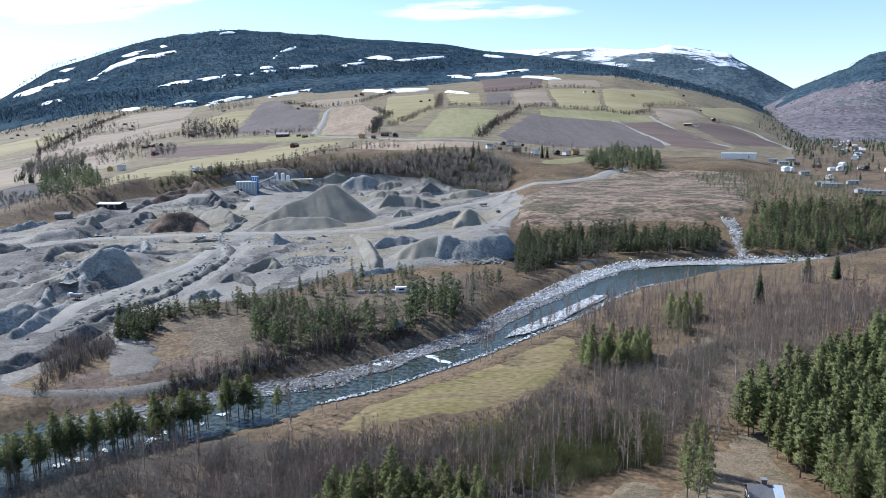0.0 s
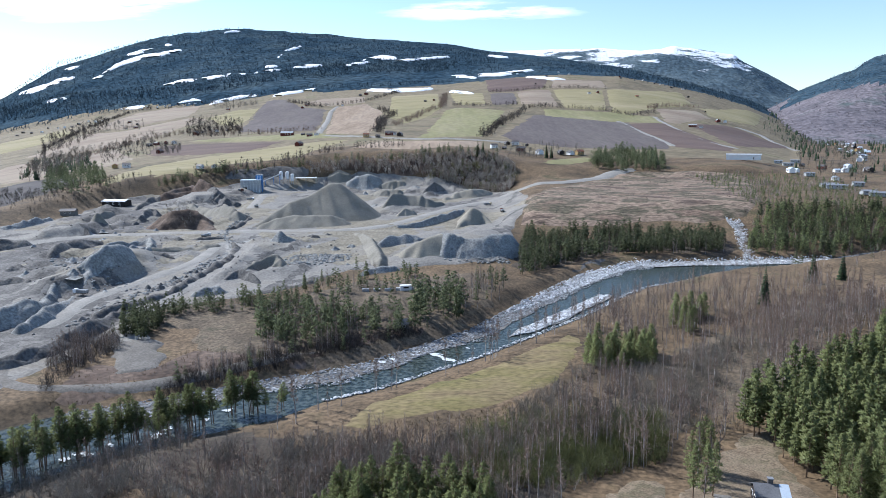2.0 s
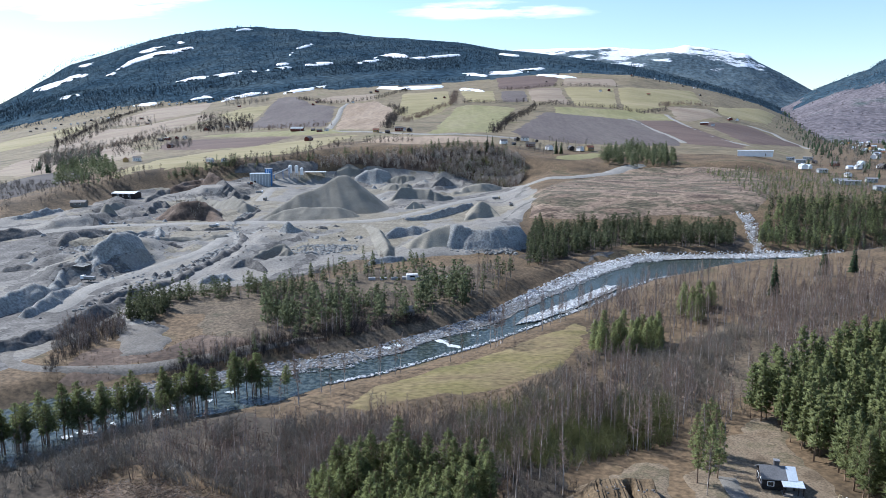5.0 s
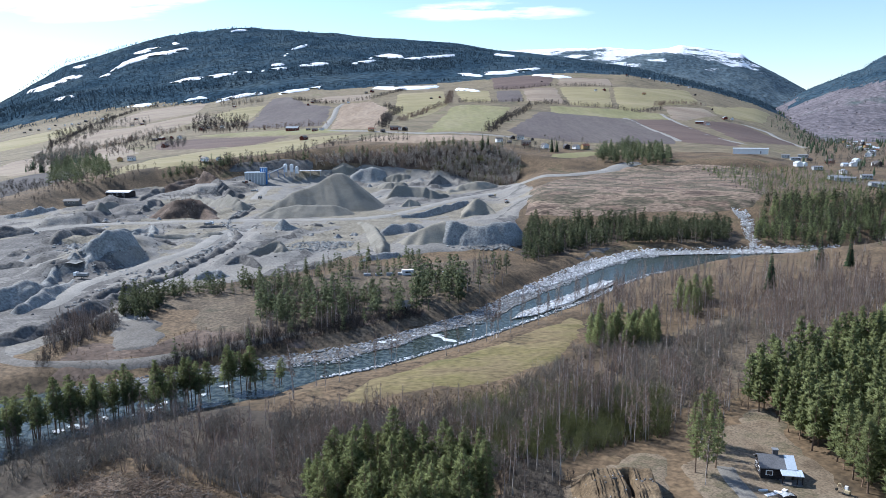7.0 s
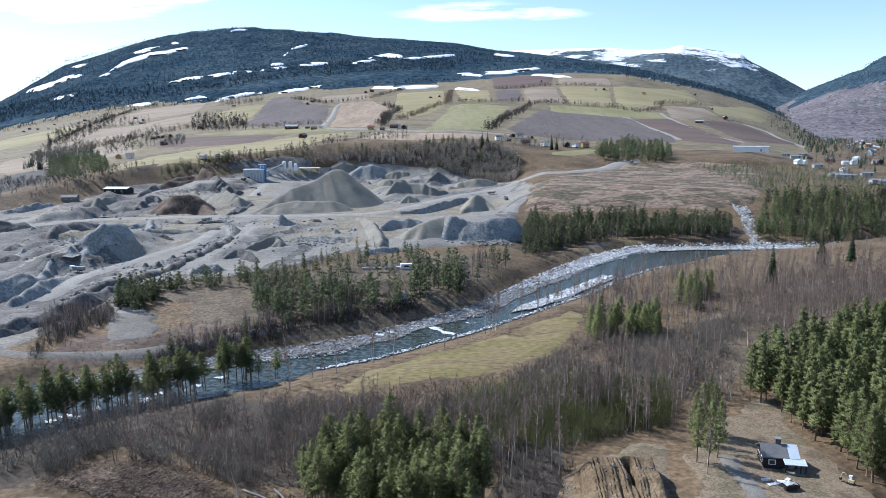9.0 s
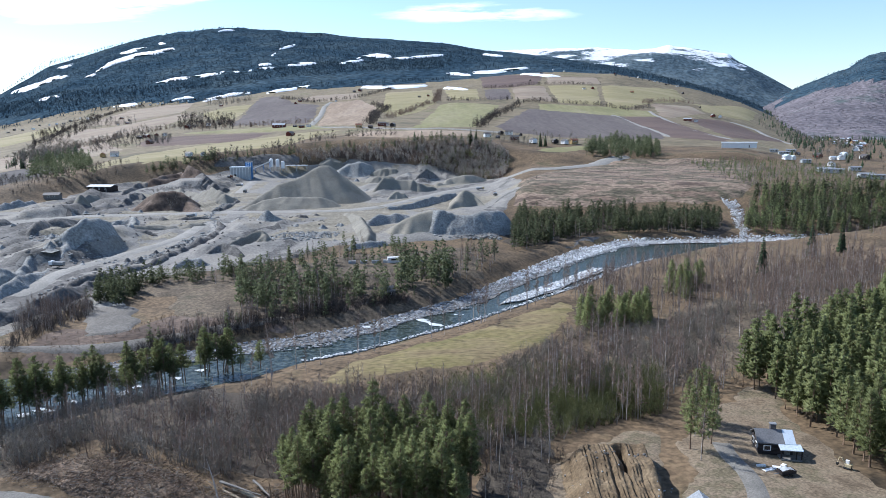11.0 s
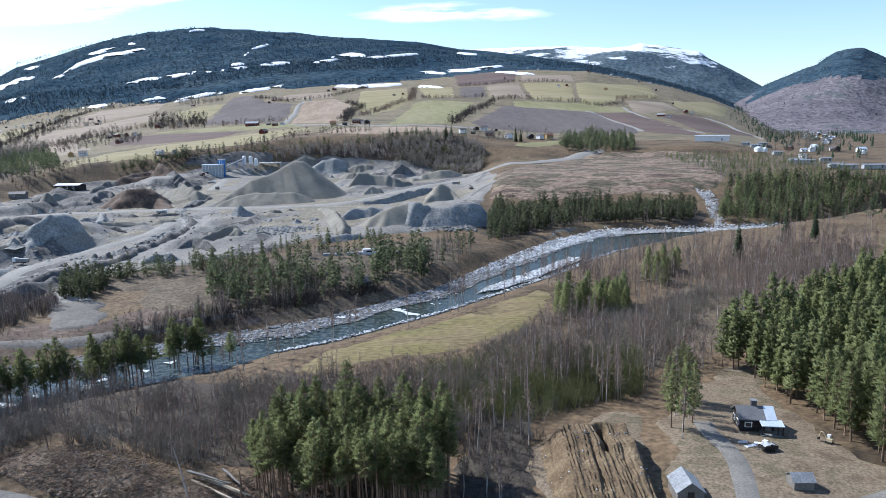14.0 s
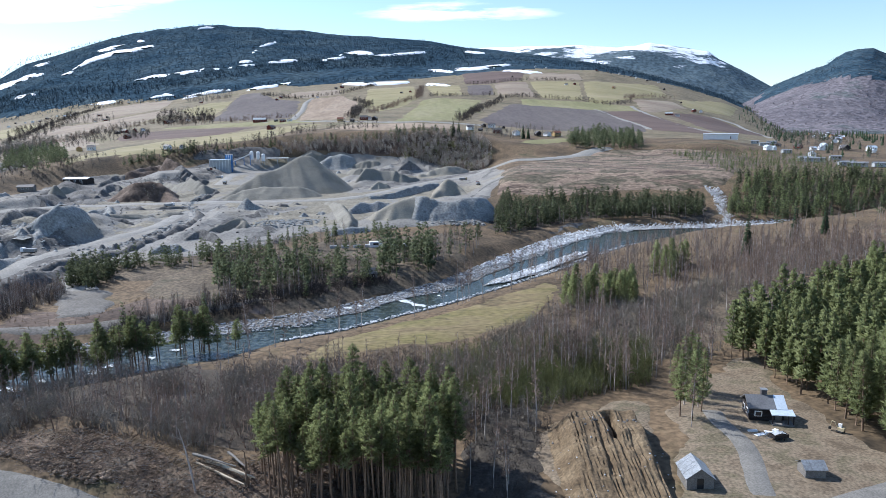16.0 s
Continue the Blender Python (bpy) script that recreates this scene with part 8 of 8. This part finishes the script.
def digger(place, turn):
    t = tagged(new("excavator"), "small yellow-white excavator parked at the wood edge", "excavator")
    for sy in (-0.75, 0.75):
        Geo().tube([(-1.1, sy, 0.3), (-0.9, sy, 0.42), (0.9, sy, 0.42), (1.1, sy, 0.3)], (0.2, 0.34, 0.34, 0.2), 8).obj("track", M_RUBBER, t)
    body = Geo().box(-1.2, 0.6, -0.8, 0.8, 0.75, 1.6).obj("body", M_YELLOW, t)
    cab = Geo().box(-0.3, 0.7, -0.8, 0.1, 1.6, 2.6).obj("cab", M_WHITE, t)
    Geo().box(-0.2, 0.73, -0.83, 0.03, 1.8, 2.45).obj("window", M_DARK, cab)
    arm = Geo().tube([(0.6, 0.3, 1.3), (1.7, 0.3, 3.0), (2.5, 0.3, 3.1)], (0.2, 0.18, 0.14), 4).obj("boom", M_YELLOW, t)
    Geo().tube([(2.5, 0.3, 3.1), (3.0, 0.3, 1.2)], (0.14, 0.1), 4).obj("stick", M_YELLOW, arm)
    Geo().box(2.7, 3.3, -0.1, 0.7, 0.5, 1.2).obj("bucket", M_RUBBER, t)
    t.scale = (0.46, 0.46, 0.5)
    return set_at(t, place, turn, 0.15)


digger(DIGGER, 130)


def trailer(place, turn):
    t = tagged(new("trailer"), "small loaded trailer standing beside the cabin", "trailer")
    box_ = Geo().box(-1.2, 1.2, -0.65, 0.65, 0.45, 0.55)
    for q in ((-1.2, 1.2, -0.65, -0.6), (-1.2, 1.2, 0.6, 0.65), (-1.2, -1.15, -0.6, 0.6), (1.15, 1.2, -0.6, 0.6)):
        box_.box(*q, 0.55, 0.95)
    box_.obj("box", M_DARKWOOD, t)
    Geo().tube([(-1.2, 0, 0.5), (-2.1, 0, 0.45)], (0.06, 0.05), 6).obj("drawbar", M_OLDTIN, t)
    for wy in (-0.78, 0.78):
        Geo().tube([(0.1, wy - 0.09, 0.3), (0.1, wy + 0.09, 0.3)], (0.3, 0.3), 12).obj("wheel", M_RUBBER, t)
    sheet = Geo()
    gx_, gy_ = np.meshgrid(np.linspace(-1.05, 1.05, 9), np.linspace(-0.55, 0.55, 6))
    gz_ = 0.95 + 0.35 * (1 - np.abs(gx_)) * 0.8 + 0.12 * vnoise(gx_ * 3, gy_ * 3, 5)
    sheet.v = [tuple(q) for q in np.stack([gx_, gy_, gz_], -1).reshape(-1, 3)]
    sheet.f = [(j * 9 + i, j * 9 + i + 1, j * 9 + i + 10, j * 9 + i + 9) for j in range(5) for i in range(8)]
    sheet.obj("tarpaulin", M_PALESTEEL, t, "pale crumpled tarpaulin")
    return set_at(t, place, turn, 0.13)


trailer(HEAP_CAR, 12)
for k, (dx, dy, a, w, d) in enumerate(((0, 0, 20, 1.8, 0.7), (1.6, 0.7, -15, 1.2, 0.9), (2.9, 1.4, 40, 0.9, 0.6), (-0.6, 1.2, 5, 1.4, 0.3))):
    b = tagged(Geo().box(-w / 2, w / 2, -d / 2, d / 2, 0, 0.14 + 0.06 * k).obj("board_stack", M_WHITE), "pale boards and sheets lying on the grass", "boards", "boards beside the cabin")
    set_at(b, (SHEETS[0] + dx, SHEETS[1] + dy), a, 0.15)

# ---- dirt bank with rain gullies ----
def dirt_bank():
    """A tipped earth slope facing down the clearing, combed by straight runnels, with a sheer side."""
    gx, gy = np.meshgrid(np.arange(8, 40, 0.22), np.arange(70, 110, 0.22))
    warp = gx + 0.07 * (100 - gy) + 0.5 * fnoise(gx, gy, 9, 3, 201)
    across_ = ramp(warp, 18.3, 22.5) * (1 - ramp(warp + 0.3 * fnoise(gx, gy, 3, 3, 209), 31.2, 32.2))
    face = ramp(gy + 1.2 * fnoise(gx, gy, 6, 3, 202), 70, 101.0) * (1 - ramp(gy + 0.8 * fnoise(gx, gy, 4, 3, 210), 102.0, 107))
    n1 = vnoise(warp / 0.85, gy / 40, 203)
    n2 = vnoise(warp / 0.42 + 0.2 * vnoise(gx / 4, gy / 6, 207), gy / 16, 204)
    deep = 0.5 + 0.6 * vnoise(gx / 4, gy / 9, 208)
    cut = -deep * np.exp(-((n1 / 0.17) ** 2)) - 0.35 * np.exp(-((n2 / 0.25) ** 2)) + 0.3 * fnoise(gx, gy, 1.2, 4, 206)
    slot = -2.2 * np.exp(-(((warp - 27.4 - 0.4 * vnoise(gx, gy / 2, 212)) / 0.55) ** 2)) * ramp(gy, 93, 97) * (1 - ramp(gy, 101.5, 103))
    z = across_ * (3.6 * face + ramp(face, 0.05, 0.4) * (1 - ramp(gy, 101, 104)) * (0.85 * cut + slot) + 0.7 * fnoise(gx, gy, 4.0, 3, 205) * face)
    base = height(gx, gy)
    keep = across_ * face > 0.02
    ids = np.full(gx.shape, -1)
    f = keep[:-1, :-1] & keep[1:, :-1] & keep[:-1, 1:] & keep[1:, 1:]
    used = np.zeros(gx.shape, bool)
    for da, db in ((0, 0), (0, 1), (1, 0), (1, 1)):
        used[da : da + f.shape[0], db : db + f.shape[1]] |= f
    ids[used] = np.arange(used.sum())
    faces = np.stack([ids[:-1, :-1], ids[:-1, 1:], ids[1:, 1:], ids[1:, :-1]], -1)[f]
    return tagged(link_mesh("dirt_bank", np.stack([gx, gy, base + z + 0.15], -1)[used], faces.tolist(), M_DIRT, smooth=False), "bare brown earth bank cut by rain gullies", "earth bank")


BANK = dirt_bank()
r5 = np.random.default_rng(77)
spots = r5.uniform((17, 74), (34, 100), (60, 2))
mass("bank_stones", "small pale stones lying on the earth bank", "stones", M_STONE, stones, spots, 0.12, 0.3, 77, -0.1, levels=np.maximum(on_top(BANK, spots), height(spots[:, 0], spots[:, 1])))
clods = along([(18.5, 98.5), (23, 99.5), (29, 99.5), (33, 98)], 26, 0.9, 78)
mass("earth_clods", "dark clods and roots along the bank's rim", "earth", M_DARKDIRT, stones, clods, 0.2, 0.6, 78, -0.1, levels=on_top(BANK, clods))

clod_spots = scatter([(-62.0, 101.0), (-58.5, 104.5), (-50.8, 105.2), (-40.7, 101.0), (-38, 94), (-44, 92.5), (-52, 95.5)], 900, 79)
mass("earth_clods", "tan clods of turned earth on the felled slope", "earth", M_CLOD, stones, clod_spots, 0.3, 0.95, 79, -0.25)

# ---- felled logs and a broken stump ----
for k, (dx, dy, turn, L) in enumerate(((0, 0, -38, 11.5), (0.7, 0.9, -36, 12.5), (1.5, 0.2, -34, 9.0), (-0.8, 1.6, -30, 8.0), (2.4, 1.4, -52, 6.0))):
    lg = Geo()
    lg.tube([(-L / 2, 0, 0.2), (-L / 6, 0.06, 0.24), (L / 6, -0.05, 0.26), (L / 2, 0.03, 0.22)], (0.2, 0.18, 0.15, 0.09), 8)
    lg.poly(*[lg.v[i] for i in range(7, -1, -1)])
    b = tagged(lg.obj("log", M_LOG if k < 3 else M_GREYWOOD, smooth=True), "felled peeled log lying on brash", "log", "felled logs")
    set_at(b, (LOGS[0] + dx, LOGS[1] + dy), turn, 0.5 + 0.12 * k)
snag = tagged(new("tree_stump"), "tall broken pine stump with torn roots", "tree stump")
Geo().tube([(0, 0, -0.3), (0.05, 0, 1.5), (0.0, 0.1, 3.6), (-0.1, 0.1, 5.2)], (0.3, 0.2, 0.16, 0.05), 7).obj("trunk", M_BARK, snag)
rt = Geo()
for k in range(7):
    a = k * 0.9
    rt.tube([(0, 0, 0.3), (0.9 * math.cos(a), 0.9 * math.sin(a), 0.25 + 0.2 * (k % 3)), (1.4 * math.cos(a), 1.4 * math.sin(a), 0.0)], (0.16, 0.09, 0.03), 4)
rt.obj("roots", M_BRASH, snag)
set_at(snag, STUMP, 0, 0.1)
dead = tagged(new("dead_tree"), "pale leaning dead tree without bark", "dead tree")
Geo().tube([(0, 0, -0.2), (-0.5, 0.1, 3.0), (-1.1, 0.3, 6.0), (-1.9, 0.4, 9.0)], (0.15, 0.12, 0.09, 0.03), 6).obj("trunk", M_BIRCH, dead)
for z_, a_ in ((5.2, 2.6), (6.3, 0.4), (7.4, 3.4)):
    Geo().tube([(-0.2 * z_, 0.25, z_), (-0.2 * z_ + 1.2 * math.cos(a_), 0.25 + 0.5 * math.sin(a_), z_ + 0.7)], (0.05, 0.015), 4).obj("branch", M_BIRCH, dead)
set_at(dead, (STUMP[0] - 6.5, STUMP[1] - 0.5), 0, 0.1)


# ---- rough ground: spoil hummocks in the pit, sticks on the felled slope ----
def hummock_geo(rng):
    g, seed = Geo(), rng.randrange(999)
    n = 15
    gx_, gy_ = np.meshgrid(np.linspace(-2.0, 2.0, n), np.linspace(-1.8, 1.8, n))
    r = np.hypot(gx_ + 0.3 * vnoise(gy_, gx_, seed), gy_ * rng.uniform(0.9, 1.6))
    gz_ = 1.15 / (1 + (1.15 * r) ** 2) - 0.32 + 0.55 * fnoise(gx_, gy_, 1.3, 4, seed) * ramp(-r, -1.8, -0.9)
    g.v = [tuple(q) for q in np.stack([gx_, gy_, gz_], -1).reshape(-1, 3)]
    g.f = [(j * n + i, j * n + i + 1, j * n + i + n + 1, j * n + i + n) for j in range(n - 1) for i in range(n - 1)]
    return g


hums = [hummock_geo(rng) for _ in range(9)]
mass("spoil_hummocks", "dark spoil hummocks tipped about the pit", "spoil", M_DARKDIRT, hums, along(BERM[5:], 40, 2.4, 172), 0.9, 2.0, 171, 0.1)
mass("spoil_hummocks", "grey gravel hummocks tipped about the pit", "spoil", M_CRUSH, hums, np.concatenate([scatter(SPOIL_A, 22, 173, 6), scatter(SPOIL_B, 8, 174, 6), scatter(SPOIL_C, 8, 175, 6)]), 1.2, 2.6, 173, 0.1)
mass("pit_stones", "loose stones scattered over the pit floor", "stones", M_DARKDIRT, stones, np.concatenate([scatter(SPOIL_A, 500, 179), scatter(SPOIL_B, 300, 180), scatter(SPOIL_C, 120, 181)]), 0.4, 1.1, 179, -0.3)


def stick_geo(rng):
    g = Geo()
    for _ in range(6):
        a, L = rng.uniform(0, 6.28), rng.uniform(0.2, 0.85)
        p = Vector((rng.gauss(0, 0.7), rng.gauss(0, 0.7), rng.uniform(0.0, 0.3)))
        g.tube([p, p + Vector((math.cos(a) * L, math.sin(a) * L, rng.uniform(-0.15, 0.35)))], (0.035, 0.015), 3)
    return g


sticks = [stick_geo(rng) for _ in range(7)]
mass("brash", "cut branches strewn over the felled slope", "brash", M_BRASH, sticks, scatter(BRASH, 1900, 185), 0.7, 1.4, 185, -0.4)
mass("brash", "pale broken branches on the felled slope", "brash", M_GREYWOOD, sticks, scatter(BRASH, 900, 186), 0.6, 1.2, 186, -0.4)
tufts = [shrub_geo(rng, 1.0, 6, 5, 0.02) for _ in range(5)]
mass("dry_grass", "tufts of dry grass and low scrub", "grass", M_GROUND, tufts, np.concatenate([scatter(FLAT, 700, 188), scatter(MEADOW_EDGE, 500, 189)]), 0.4, 1.1, 187, 0.02)

# the plan above is drawn at 1 : 1.35; bring everything to true size
FULL_SIZE = Matrix.Scale(1.35, 4)
for ob in list(scene.objects):
    if ob.parent is None and ob.type in {"MESH", "EMPTY"}:
        ob.matrix_basis = FULL_SIZE @ ob.matrix_basis
